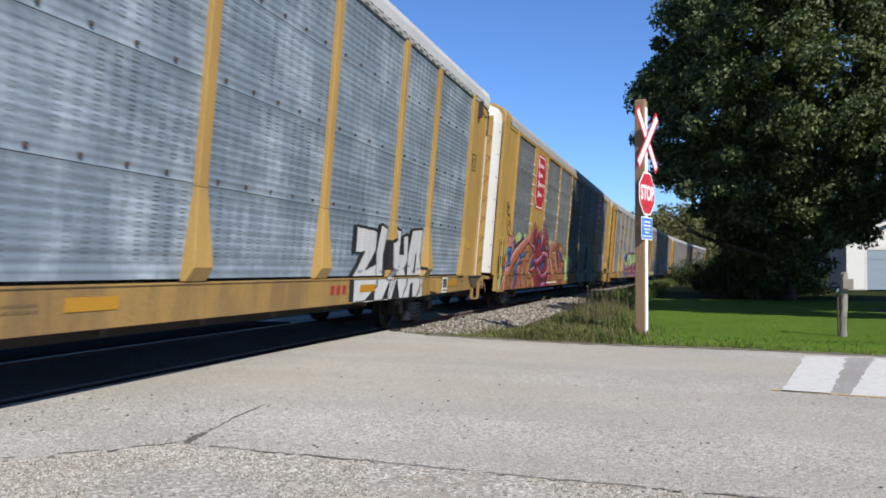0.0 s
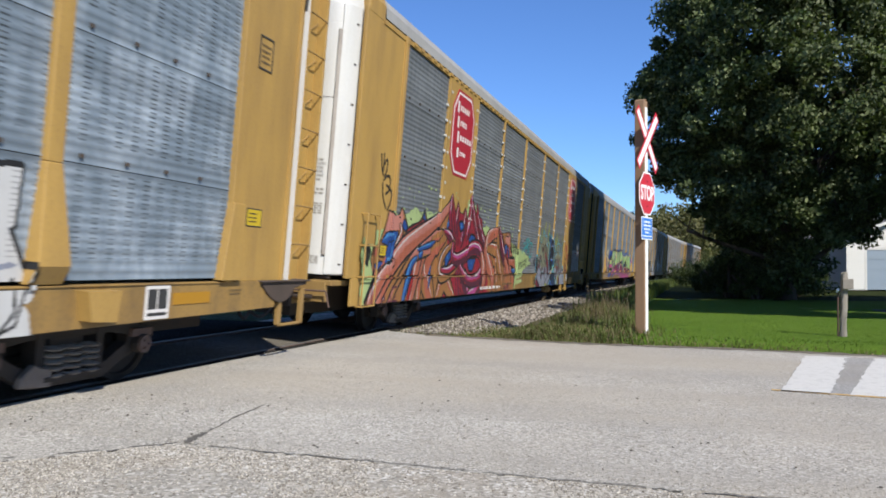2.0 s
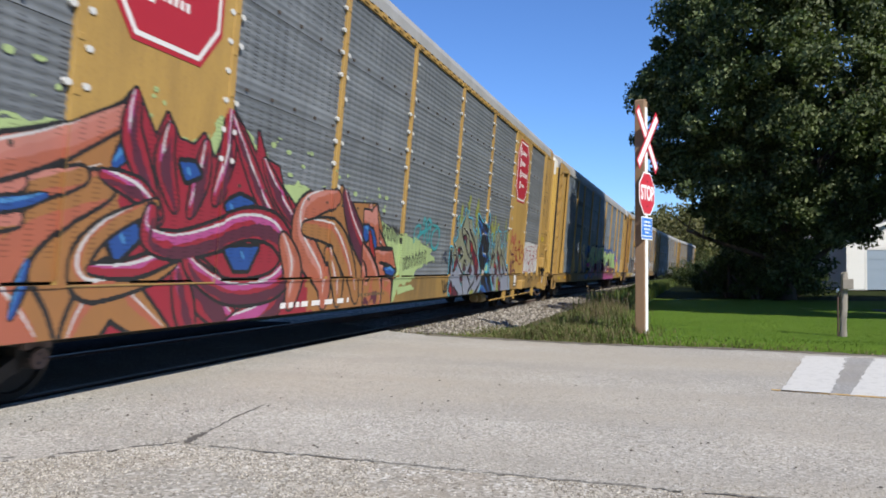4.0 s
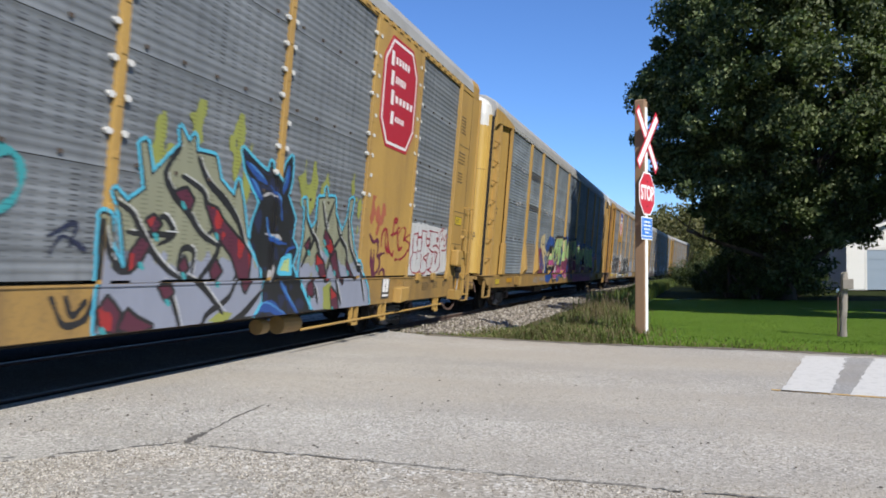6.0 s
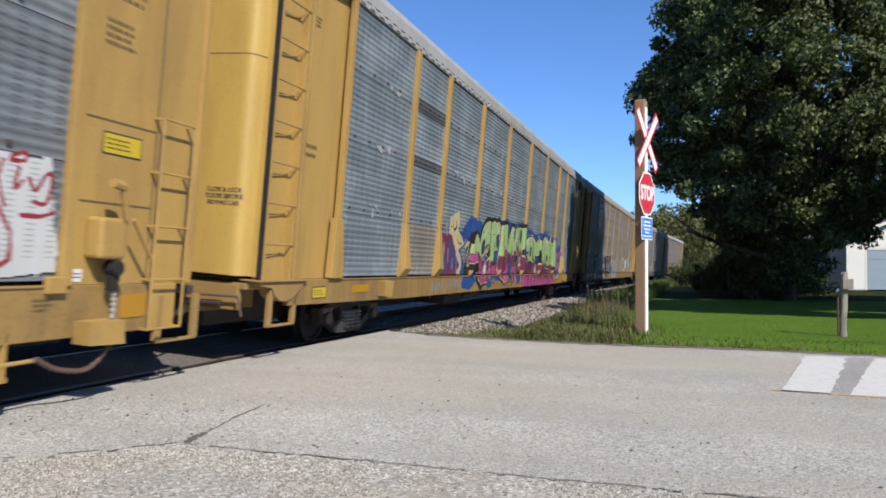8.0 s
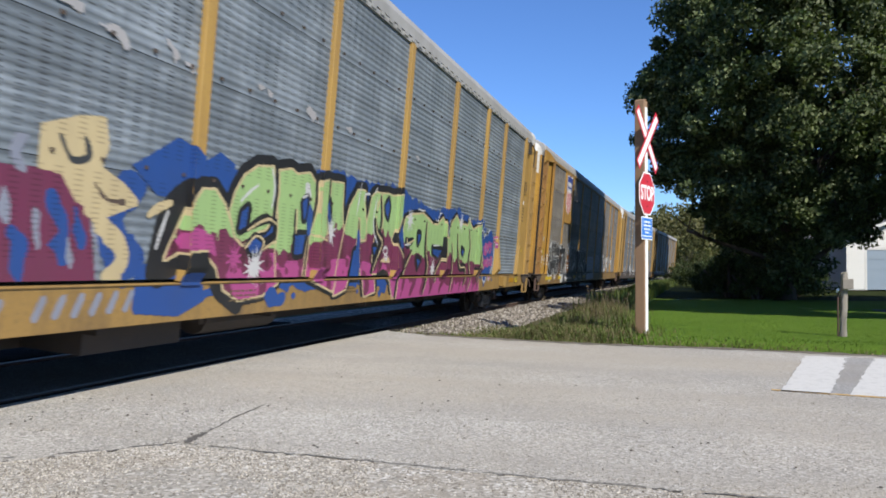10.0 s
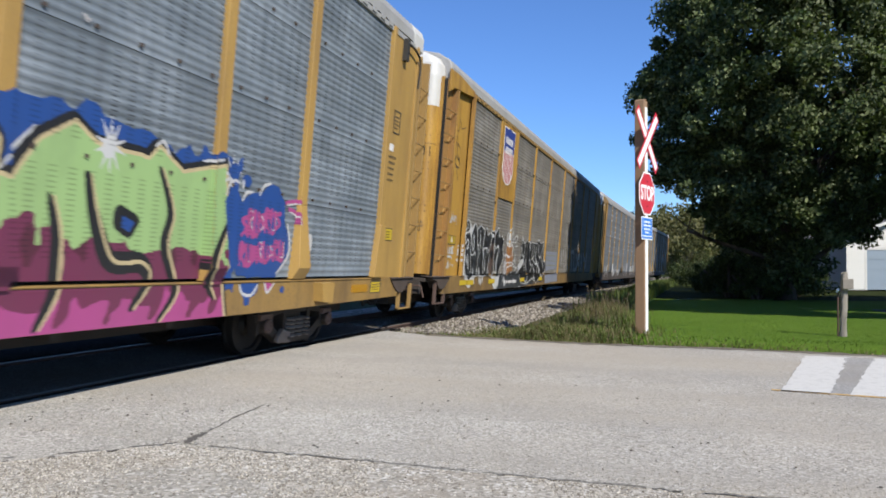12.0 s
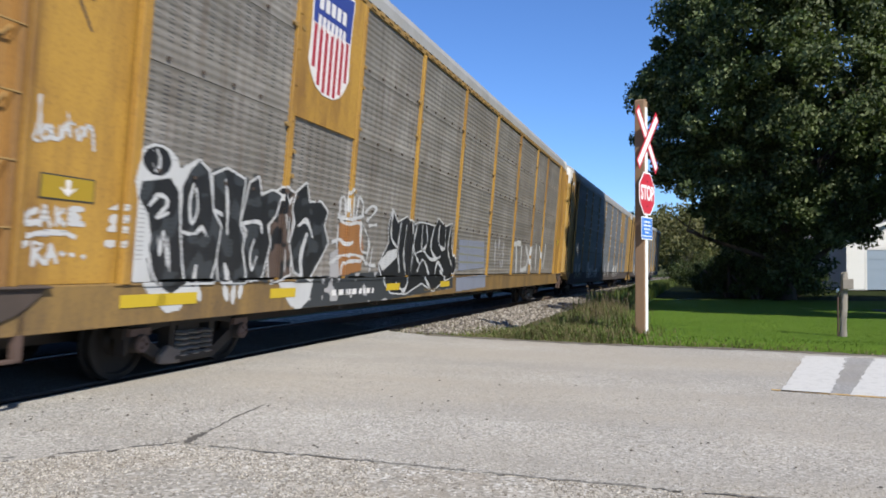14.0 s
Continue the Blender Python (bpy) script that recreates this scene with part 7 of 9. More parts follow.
    for line in ([(22.18, 1.64), (22.19, 1.86), (22.33, 1.94), (22.43, 1.84), (22.52, 1.61), (22.7, 1.5), (22.76, 1.57)], [(22.32, 1.86), (22.38, 1.65), (22.5, 1.54)], [(22.68, 1.84), (22.7, 2.06), (22.72, 2.14), (22.85, 2.14), (22.83, 2.09), (22.7, 2.08)], [(22.59, 1.85), (22.82, 1.9), (22.92, 1.99), (23.01, 2)], [(22.88, 1.96), (22.95, 1.74), (23.03, 1.61), (23.18, 1.65)], [(22.93, 1.89), (23.14, 2.01), (23.3, 1.98), (23.24, 1.78)], [(23.26, 1.81), (23.5, 1.89)], [(23.3, 1.8), (23.55, 1.72), (23.43, 1.55), (23.17, 1.44), (22.88, 1.43)]):
        m.stroke(line, 0.042, "crimson", fuzz=0.01)
    for line in ([(21.69, 2.02), (21.74, 2.29), (21.8, 2.17)], [(21.87, 2.01), (21.92, 2.28), (22.03, 2.07)], [(22.11, 2.04), (22.17, 2.32), (22.3, 2.16)], [(21.96, 1.91), (22, 2.02)]):
        m.stroke(line, 0.16, "salmon", fuzz=0.09, taper=0.4)
    m.raise_on(car, POSTS_FLAT, "flat", "swirling crimson, orange and beige graffiti with lime and cyan clouds")


def mural_block(car):
    m = Mural(23.6, 26.08, z1=2.3, seed=3)
    patch = [(23.56, 2.13), (24.15, 2.14), (24.71, 2.14), (25.38, 2.13), (25.91, 2.11), (26.07, 1.22), (25.33, 1.15), (24.54, 1.14), (23.66, 1.13)]
    m.lay(m.inside(patch) & (m.fuzz < 2.2), "white")
    m.lay(m.grown(m.inside(patch), 0.03) & (m.fuzz > 0.3) & (m.ink < 0), "white")
    for line in ([(23.84, 1.92), (24.08, 1.95)], [(23.84, 1.92), (23.82, 1.75), (23.84, 1.57), (24.09, 1.57)], [(24.08, 1.94), (24.07, 1.87), (24.32, 1.89)], [(24.07, 1.85), (24.07, 1.72)], [(24.31, 2.01), (24.61, 2.01)], [(24.3, 1.99), (24.34, 1.9), (24.33, 1.62), (24.18, 1.59)], [(24.13, 1.63), (24.09, 1.56), (24.13, 1.44)],
                 [(24.28, 1.6), (24.39, 1.5), (24.38, 1.27), (24.32, 1.21), (24.13, 1.17), (23.89, 1.19), (23.79, 1.27), (23.77, 1.45), (23.85, 1.55)], [(24.62, 2), (24.58, 1.88), (24.61, 1.77)], [(24.6, 1.87), (24.82, 1.87)], [(24.76, 2.03), (25.3, 2.02)], [(24.84, 2.01), (24.82, 1.87), (24.81, 1.68)], [(24.65, 1.72), (24.84, 1.74)], [(24.85, 1.66), (25.01, 1.61), (25.08, 1.44), (25.01, 1.28), (24.86, 1.24), (24.74, 1.25)],
                 [(24.5, 1.48), (24.82, 1.58), (24.72, 1.46)], [(24.51, 1.47), (24.68, 1.43), (24.76, 1.28), (24.73, 1.23)], [(24.33, 1.21), (24.46, 1.16), (24.64, 1.17), (24.73, 1.23)], [(24.86, 1.23), (25.07, 1.19), (25.41, 1.21), (25.6, 1.31), (25.6, 1.52), (25.48, 1.69), (25.25, 1.76), (25.07, 1.72)], [(25.03, 1.6), (25.18, 1.62), (25.4, 1.59)], [(25.23, 1.59), (25.3, 1.36)], [(25.4, 1.59), (25.33, 1.48), (25.3, 1.36)]):
        m.stroke(line, 0.036, "crimson", False, fuzz=0.008)
    m.poly([(25.25, 1.91), (25.37, 1.93), (25.38, 1.83), (25.28, 1.81)], "crimson")
    for line in ([(25.55, 2.1), (25.68, 2.14), (25.67, 2.08), (25.55, 2.07)], [(25.48, 2.06), (25.45, 1.92), (25.52, 1.72)], [(25.63, 2.02), (25.6, 1.86), (25.67, 1.92)], [(25.73, 1.95), (25.8, 1.86), (25.9, 2), (25.96, 1.97), (25.91, 1.77), (25.79, 1.77)], [(25.68, 1.66), (25.87, 1.66), (26, 1.7)]):
        m.stroke(line, 0.034, "crimson")
    m.raise_on(car, POSTS_FLAT, "none", "white patch with red outlined letters")
    m = Mural(1.5, 2.45, z1=3.7, seed=9)
    for line in ([(1.77, 3.18), (1.82, 2.98), (1.91, 2.85)], [(1.89, 3.21), (1.9, 2.94)], [(1.93, 3.04), (2, 3.12), (2.06, 3.08), (2.02, 2.91), (1.97, 2.84)], [(1.95, 2.77), (2.09, 2.86), (2.22, 2.82), (2.21, 2.63), (2.08, 2.55)], [(2.09, 2.7), (2.32, 2.6), (2.31, 2.42), (2.19, 2.28)], [(1.91, 2.7), (1.96, 2.5), (2.11, 2.31)]):
        m.stroke(line, 0.045, "black")
    m.raise_on(car, POSTS_FLAT, "none", "thin black scrawl")


def mural_green(car):
    m = Mural(7.05, 23.9, z0=0.715, z1=3.2, cell=0.0125, seed=4)
    r = random.Random(4)
    halo_x, halo_z = (10.4, 11.0, 13.0, 16.0, 17.7, 18.6, 19.5, 20.2, 21.9), (2.2, 2.45, 2.62, 2.70, 2.45, 2.55, 2.62, 2.5, 2.48)
    m.lay((m.Z < np.interp(m.L, halo_x, halo_z) + 0.05 * m.fuzz) & (m.L > 10.4 + 0.1 * m.fuzz) & (m.L < 21.9 + 0.06 * m.fuzz) & (m.Z > 0.98 + 0.05 * m.fuzz), "blue")

    def three_tone(mu, mask):
        green_to = np.interp(mu.L, (10.7, 11.2, 12.0, 12.5, 13.4, 14.1, 15.2, 16.3, 16.6, 17.3, 18.9, 19.6, 21.4), (1.64, 1.54, 1.48, 1.6, 1.86, 1.7, 1.88, 1.8, 1.62, 1.53, 1.59, 1.49, 1.38)) + 0.06 * mu.fuzz
        rose_from = np.interp(mu.L, (10.7, 11.9, 12.5, 13.2, 13.4, 14.0, 16.0, 16.7, 17.6, 19.0, 21.6), (1.17, 1.3, 1.35, 1.2, 1.46, 1.34, 1.28, 1.02, 1.04, 1.0, 0.92)) + 0.10 * mu.fuzz
        mu.ink[mask & (mu.Z > green_to)] = INKS.index("green")
        mu.ink[mask & (mu.Z <= green_to)] = INKS.index("magenta")
        mu.ink[mask & (mu.Z <= rose_from)] = INKS.index("rose")
    second = [(16.2, 2.0), (16.25, 2.19), (16.68, 2.28), (17.19, 2.33), (17.44, 2.27), (17.81, 2.17), (18.13, 2.17), (18.48, 2.34), (18.68, 2.2), (18.65, 1.93), (18.88, 1.91), (19.11, 2.25), (19.45, 2.45), (19.7, 2.31), (20.12, 2.29), (20.39, 2.28), (20.51, 2.41), (20.89, 2.21), (21.62, 2.38),
              (21.72, 1.81), (21.6, 1.28), (21.75, 0.72), (16.0, 0.72)]
    # magenta block, cream letter and blue splash before the word
    m.lay(m.grown(m.inside([(7.5, 1.98), (8.43, 2.01), (8.63, 1.71), (8.75, 1.12), (7.56, 1.12)]), 0.04), "magenta")
    for line in ([(8.25, 1.86), (8.38, 1.6), (8.4, 1.3)], [(8.5, 1.75), (8.6, 1.45)], [(7.9, 1.5), (8.0, 1.2)]):
        m.stroke(line, 0.16, "blue", fuzz=0.06, taper=0.4)
    for line in ([(7.8, 1.85), (7.85, 1.6)], [(8.1, 1.7), (8.15, 1.4)], [(8.45, 1.5), (8.5, 1.25)], [(7.98, 2.27), (7.86, 2.14), (7.97, 2.0)], [(8.63, 1.74), (8.75, 1.5), (8.8, 1.25)]):
        m.stroke(line, 0.05, "pale", fuzz=0.03, taper=0.4)
    for x, z, a, b in ((8.95, 1.55, 0.16, 0.3), (9.15, 1.35, 0.2, 0.2), (9.1, 1.95, 0.2, 0.16)):
        m.cloud(x, z, a, b, "blue", 0.2)
    m.lay(m.grown(m.inside([(8.11, 2.36), (8.5, 2.5), (8.74, 2.54), (8.8, 2.32), (8.73, 2.11), (9.01, 2.0), (9.22, 1.86), (8.84, 1.72), (8.52, 1.83), (8.35, 2.04), (8.11, 2.06)]), 0.03), "cream")
    m.stroke([(8.63, 1.74), (8.95, 1.53), (9.1, 1.34), (8.95, 1.17)], 0.14, "cream", fuzz=0.04)
    m.stroke([(8.3, 2.32), (8.42, 2.15), (8.6, 2.2), (8.55, 2.35)], 0.05, "slate", fuzz=0.02)
    m.stroke([(8.7, 1.98), (8.85, 1.85), (9.05, 1.86)], 0.04, "umber", fuzz=0.02)
    m.lay(m.inside([(9.31, 2.3), (9.75, 2.56), (10.0, 2.5), (10.2, 2.38), (10.46, 2.52), (10.75, 2.42), (10.8, 2.0), (10.06, 1.95), (9.5, 1.95), (9.12, 2.2)]), "blue")
    m.lay(m.grown(m.inside([(9.31, 1.24), (10.11, 1.31), (10.31, 0.94), (9.9, 0.8), (9.27, 0.86)]), 0.04), "blue")
    # slanted stencilled row on the sill, plain bars
    for k in range(11):
        if k != 4:
            x = 7.15 + 0.2 * k
            m.stroke([(x, 0.82 + 0.006 * k), (x + 0.07, 0.96 + 0.006 * k)], 0.07, "pale", False)
    own = ["green", "magenta", "rose", "blue", "cream", "black"]
    # the curling tail of the first letter
    m.stroke([(9.56, 1.2), (9.67, 1.53), (9.78, 1.83), (9.99, 2.03)], 0.42, "black", taper=0.3)
    m.stroke([(9.4, 1.76), (9.54, 1.84), (9.71, 1.9)], 0.10, "cream", taper=0.4)
    m.stroke([(9.68, 1.82), (9.59, 1.61), (9.54, 1.44)], 0.05, "white", taper=0.5)
    m.stroke([(9.66, 1.22), (9.91, 1.35), (10.21, 1.37), (10.48, 1.25), (10.6, 1.05), (10.95, 0.84)], 0.34, "black", taper=0.3)
    tail = [(10.02, 1.97), (10.13, 2.08), (10.41, 2.1), (10.6, 1.96), (10.84, 1.63), (11.04, 1.52), (11.36, 1.42), (11.75, 1.58), (11.85, 1.16), (11.81, 1.07), (11.47, 0.93), (10.98, 0.89), (10.67, 1.02), (10.55, 1.27), (10.26, 1.46), (9.93, 1.44), (9.67, 1.33), (9.75, 1.49), (9.88, 1.72)]
    letter_s = [(10.86, 1.62), (10.72, 1.89), (10.8, 2.11), (10.96, 2.32), (11.23, 2.46), (11.56, 2.5), (11.66, 2.27), (11.64, 2.01), (11.59, 1.85), (11.5, 1.74), (11.2, 1.67), (11.04, 1.52)]
    letter_p = [(11.68, 2.46), (12.01, 2.53), (12.17, 2.48), (12.5, 2.54), (12.7, 2.41), (12.69, 2.11), (12.57, 1.76), (12.52, 1.45), (12.5, 1.14), (11.82, 1.14), (11.76, 1.52), (11.8, 1.7)]
    stem_a = [(12.83, 2.46), (13.05, 2.52), (13.05, 2.29), (12.97, 2.08), (12.96, 1.74), (12.98, 1.64), (12.69, 1.63), (12.65, 1.72), (12.66, 1.91), (12.72, 2.14), (12.79, 2.34)]
    stem_b = [(13.18, 2.5), (13.56, 2.52), (13.58, 2.16), (13.65, 1.88), (13.7, 1.76), (13.7, 1.49), (13.48, 1.12), (13.4, 0.93), (12.6, 1.13), (12.62, 1.4), (12.65, 1.72), (12.98, 1.64), (12.96, 1.74), (13.29, 1.86), (13.19, 2.11), (13.18, 2.31)]
    leg_a = [(13.75, 1.97), (13.84, 2.2), (14.1, 2.48), (14.37, 2.49), (14.38, 2.27), (14.51, 1.93), (14.52, 1.72), (14.33, 1.74), (14.25, 2.05), (14.18, 2.07), (14.18, 1.7), (14, 1.28), (13.84, 0.95), (13.44, 0.86), (13.54, 1.22), (13.7, 1.78)]
    leg_b = [(14.6, 2.24), (14.64, 2.42), (14.83, 2.52), (15.03, 2.51), (14.89, 2.34), (14.86, 2.02), (14.86, 1.84), (14.81, 1.41), (14.99, 0.88), (14.55, 0.81), (14.4, 1.22), (14.3, 1.68), (14.55, 1.7), (14.52, 1.99)]
    letter_x = [(14.89, 2.18), (15.09, 2.52), (15.35, 2.54), (15.59, 2.52), (15.92, 2.58), (16.02, 2.44), (15.97, 2.19), (15.7, 1.9), (15.61, 1.76), (15.9, 1.54), (16.13, 1.28), (16.07, 0.9), (15.8, 0.73), (15.62, 1.07), (15.24, 1.18), (14.91, 1.18), (15.02, 1.46), (15.22, 1.68), (14.91, 1.96)]
    masks = [m.inside(p) for p in (tail, letter_s, letter_p, stem_a, stem_b, leg_a, leg_b, letter_x)]
    for mask in masks:
        m.lay(m.grown(mask, 0.11, -0.02, 0.03) & (m.Z > 0.80), "black")
    for mask in masks:
        m.lay(m.grown(mask, 0.03), "cream")
        three_tone(m, mask)
    m.lay(m.inside([(9.8, 1.53), (9.99, 1.68), (10.44, 1.61), (10.53, 1.38), (10.26, 1.46), (9.91, 1.44)]), "rose", own)
    for hole in ([(10.92, 1.69), (10.95, 1.9), (11.09, 1.98), (11.06, 1.74)], [(11.13, 1.52), (11.27, 1.62), (11.45, 1.56), (11.36, 1.44), (11.21, 1.44)], [(12.36, 2.14), (12.49, 2.22), (12.48, 1.96), (12.42, 1.91)], [(13.04, 1.95), (13.14, 2.25), (13.21, 1.97), (13.18, 1.76), (13.08, 1.78)], [(14.1, 1.53), (14.25, 1.57), (14.31, 1.11), (14, 1.11)], [(15.23, 2.33), (15.36, 2.46), (15.44, 2.34), (15.4, 2.12), (15.29, 2.2)], [(12.23, 1.69), (12.51, 1.71), (12.45, 1.45), (12.24, 1.44)], [(14.84, 1.61), (15.07, 1.62), (14.94, 1.45)]):
        mask = m.inside(hole)
        m.lay(m.grown(mask, 0.07), "black")
        m.lay(mask, "blue")
    m.stroke([(11.09, 1.49), (11.29, 1.64), (11.48, 1.58), (11.41, 1.44)], 0.03, "cream")
    for line, width in (([(11.06, 1.7), (11.31, 1.81), (11.52, 1.86), (11.67, 1.81)], 0.14), ([(11.65, 2.49), (11.69, 2.22), (11.66, 1.89)], 0.13), ([(12.72, 2.46), (12.75, 2.12), (12.61, 1.78)], 0.12), ([(15.02, 2.46), (15.13, 2.06), (14.98, 1.63)], 0.12), ([(14.85, 2.04), (14.95, 1.85), (15.18, 1.7), (15.02, 1.46), (14.85, 1.22)], 0.24), ([(16.05, 1.55), (16.21, 1.28), (16.07, 0.9)], 0.14), ([(12.18, 2.03), (12.2, 1.72)], 0.06)):
        m.stroke(line, width, "black", taper=0.5, over=own)
        m.stroke([(a + 0.05, b) for a, b in line], 0.04, "cream", taper=0.4, over=own)
    for line in ([(11.54, 2.48), (11.63, 2.27), (11.6, 2)], [(14.86, 2.43), (14.78, 2.12), (14.84, 1.86), (15.03, 1.67)], [(14.35, 2.33), (14.38, 2.44), (14.56, 2.46)], [(10.92, 2.02), (11.07, 2.14), (11.26, 2.25)]):
        m.stroke(line, 0.04, "white", taper=0.4)
    for line in ([(14.22, 1.84), (14.3, 1.1)], [(12.58, 2.1), (12.59, 1.74)], [(16, 1.95), (15.88, 1.65)]):
        m.stroke(line, 0.16, "blue", taper=0.6, over=own, fuzz=0.03)
    m.stroke([(15.22, 1.39), (15.51, 1.41), (15.62, 1.38)], 0.10, "cream", taper=0.7, over=own)
    m.stroke([(15.09, 1.13), (15.37, 1.18), (15.61, 1.12)], 0.14, "black", taper=0.5, over=own)
    for line in ([(15.29, 1.56), (15.35, 1.62), (15.45, 1.61), (15.49, 1.55), (15.41, 1.5), (15.32, 1.53)], [(15.34, 1.47), (15.44, 1.42), (15.5, 1.47)]):
        m.stroke(line, 0.04, "white", fuzz=0.01)
    for x, z in ([(10.87, 1.36), (11.26, 1.25)]):
        for d in (0.3, 1.0, 1.6, 2.2, 2.9):
            m.stroke([(x - 0.18 * math.cos(d), z - 0.2 * math.sin(d)), (x, z), (x + 0.18 * math.cos(d), z + 0.2 * math.sin(d))], 0.05, "white" if z < 1.3 else "rose", False, taper=0.9)
    m.stroke([(12.46, 2.38), (12.53, 2.19), (12.46, 2.06)], 0.12, "white", taper=0.8, over=["green"], fuzz=0.05)
    for mask in (m.inside(second),):
        m.lay(m.grown(mask, 0.10, -0.03, 0.0) & (m.Z > 0.73), "black")
        m.lay(m.grown(mask, 0.035), "cream")
        three_tone(m, mask)
    own = ["green", "magenta", "rose", "blue", "cream"]
    seams = ([(17.45, 2.19), (17.47, 1.77), (17.53, 1.57), (17.66, 1.31), (17.55, 1.01), (17.39, 0.76)], [(18.63, 1.95), (18.55, 1.51), (18.23, 1.24), (18.1, 0.99)], [(19.24, 1.83), (19.35, 1.49), (19.34, 1.07), (19.16, 0.75)], [(19.62, 2.05), (19.75, 1.67), (19.96, 1.32), (20.35, 1.3), (20.47, 1.14), (20.24, 0.87)],
             [(20.54, 2.22), (20.75, 1.81), (20.7, 1.47), (20.87, 1.04), (20.63, 0.73)], [(21.65, 1.81), (21.35, 1.28), (21.52, 0.92)], [(16.75, 1.82), (16.45, 1.73), (16.35, 1.82)], [(16.7, 1.61), (16.42, 1.33), (16.28, 1.14)])
    for k, line in enumerate(seams):
        m.stroke(line, 0.15 if k % 3 else 0.21, "black", taper=0.7, over=own)
        m.stroke([(a + 0.05, b) for a, b in line], 0.04, "cream", taper=0.4, over=own + ["black"])
    for hole in ([(16.96, 1.97), (17.12, 1.96), (17.14, 1.85), (17.02, 1.72), (16.97, 1.76)], [(16.99, 1.49), (17.26, 1.44), (17.07, 1.25)], [(17.89, 1.71), (18.59, 1.68), (18.32, 1.5), (17.92, 1.59)], [(20.02, 1.77), (20.25, 1.69), (20.18, 1.58), (20.03, 1.64)]):
        mask = m.inside(hole)
        m.lay(m.grown(mask, 0.06), "black")
        m.lay(np.roll(mask, (-3, 4), (0, 1)) & mask, "blue")
    # fades and drips
    for k in range(20):
        x = 9.9 + 0.6 * k + r.uniform(-0.2, 0.2)
        m.stroke([(x, 1.62), (x + 0.02, 1.3)], 0.12, "wine", taper=0.5, over=["magenta"], fuzz=0.05)
        m.stroke([(x + 0.3, 1.2), (x + 0.42, 1.0), (x + 0.3, 0.78)], 0.16, "magenta", taper=0.5, over=["rose"], fuzz=0.03)
    # spots of blue on the bare sill, white stars and glints
    for x, z, a in ((11.7, 0.9, 0.16), (11.95, 0.86, 0.12), (12.25, 0.9, 0.06), (14.2, 1.0, 0.06), (14.28, 0.9, 0.05), (15.35, 0.95, 0.15), (15.2, 0.84, 0.07)):
        m.cloud(x, z, a, a * 0.8, "blue", 0.2)
    for x, z in ((16.5, 2.17), (19.86, 2.33), (18.02, 1.26), (21.76, 2.28), (11.34, 1.28), (13.25, 1.78)):
        m.cloud(x, z, 0.07, 0.10, "white", 0.35)
        for d in (0.3, 1.0, 1.6, 2.2, 2.9):
            m.stroke([(x - 0.2 * math.cos(d), z - 0.26 * math.sin(d)), (x, z), (x + 0.2 * math.cos(d), z + 0.26 * math.sin(d))], 0.05, "white", False, taper=0.95)
    for line in ([(18.0, 2.28), (18.15, 2.26), (18.25, 2.42), (18.4, 2.42)], [(18.7, 1.98), (18.9, 2.2), (19.05, 2.36)], [(20.45, 2.42), (20.56, 2.48), (20.66, 2.36)], [(21.2, 2.38), (21.5, 2.44)], [(16.3, 1.7), (16.6, 1.72)], [(17.95, 1.74), (18.4, 1.76)], [(12.35, 2.2), (12.5, 2.25)], [(14.1, 2.1), (14.2, 2.6)], [(14.75, 2.5), (14.85, 2.6)], [(16.9, 2.4), (17.3, 2.4)]):
        m.stroke(line, 0.035, "white", taper=0.5)
    # small blue cloud with pink lettering
    cloud = [(21.67, 1.99), (21.71, 1.64), (21.91, 1.4), (22.0, 1.19), (22.86, 1.16), (23.12, 1.40), (23.15, 1.6), (22.98, 1.85), (22.95, 2.1), (22.79, 2.25), (22.6, 2.28), (22.42, 2.15), (22.2, 2.12), (21.99, 2.02), (21.8, 2.2)]
    m.lay(m.grown(m.inside(cloud), 0.02), "blue")
    for x, z, a in ((22.07, 2.27, 0.10), (22.24, 1.02, 0.17), (22.21, 0.86, 0.06), (23.02, 0.98, 0.05), (21.78, 2.34, 0.12)):
        m.cloud(x, z, a, a * 0.75, "blue", 0.12)
    m.cloud(22.68, 1.03, 0.10, 0.08, "rose", 0.12)
    for z, slope, n, h in ((1.63, 0.13, 7, 0.27), (1.30, 0.09, 8, 0.22)):
        for k in range(n):
            x = 22.04 + 0.125 * k
            b = z + slope * (x - 22.04)
            ways = ([(x, b), (x + 0.01, b + h), (x + 0.09, b + h * 0.85), (x + 0.02, b + h * 0.5), (x + 0.1, b)], [(x + 0.09, b + h * 0.8), (x, b + h * 0.7), (x + 0.08, b + h * 0.35), (x, b + 0.02)], [(x, b + h), (x + 0.02, b), (x + 0.1, b + h * 0.1), (x + 0.08, b + h * 0.9)])[(k * 2 + (z > 1.5)) % 3]
            m.stroke(ways, 0.062, "rose", fuzz=0.01)
            if k % 2:
                m.stroke([(p + 0.03, q + 0.02) for p, q in ways[1:]], 0.018, "white", taper=0.5)
    for line in ([(23.08, 1.82), (23.17, 1.6), (23.14, 1.4), (22.9, 1.19)], [(22.36, 2.14), (22.44, 2.25), (22.6, 2.3)], [(22.0, 2.04), (22.08, 2.14), (22.2, 2.15)], [(21.99, 2.27), (22.0, 2.18)], [(22.02, 1.08), (22.1, 0.96), (22.3, 0.94), (22.42, 1.05)], [(22.58, 1.08), (22.66, 0.96), (22.8, 1.06)]):
        m.stroke(line, 0.04, "white", taper=0.3)
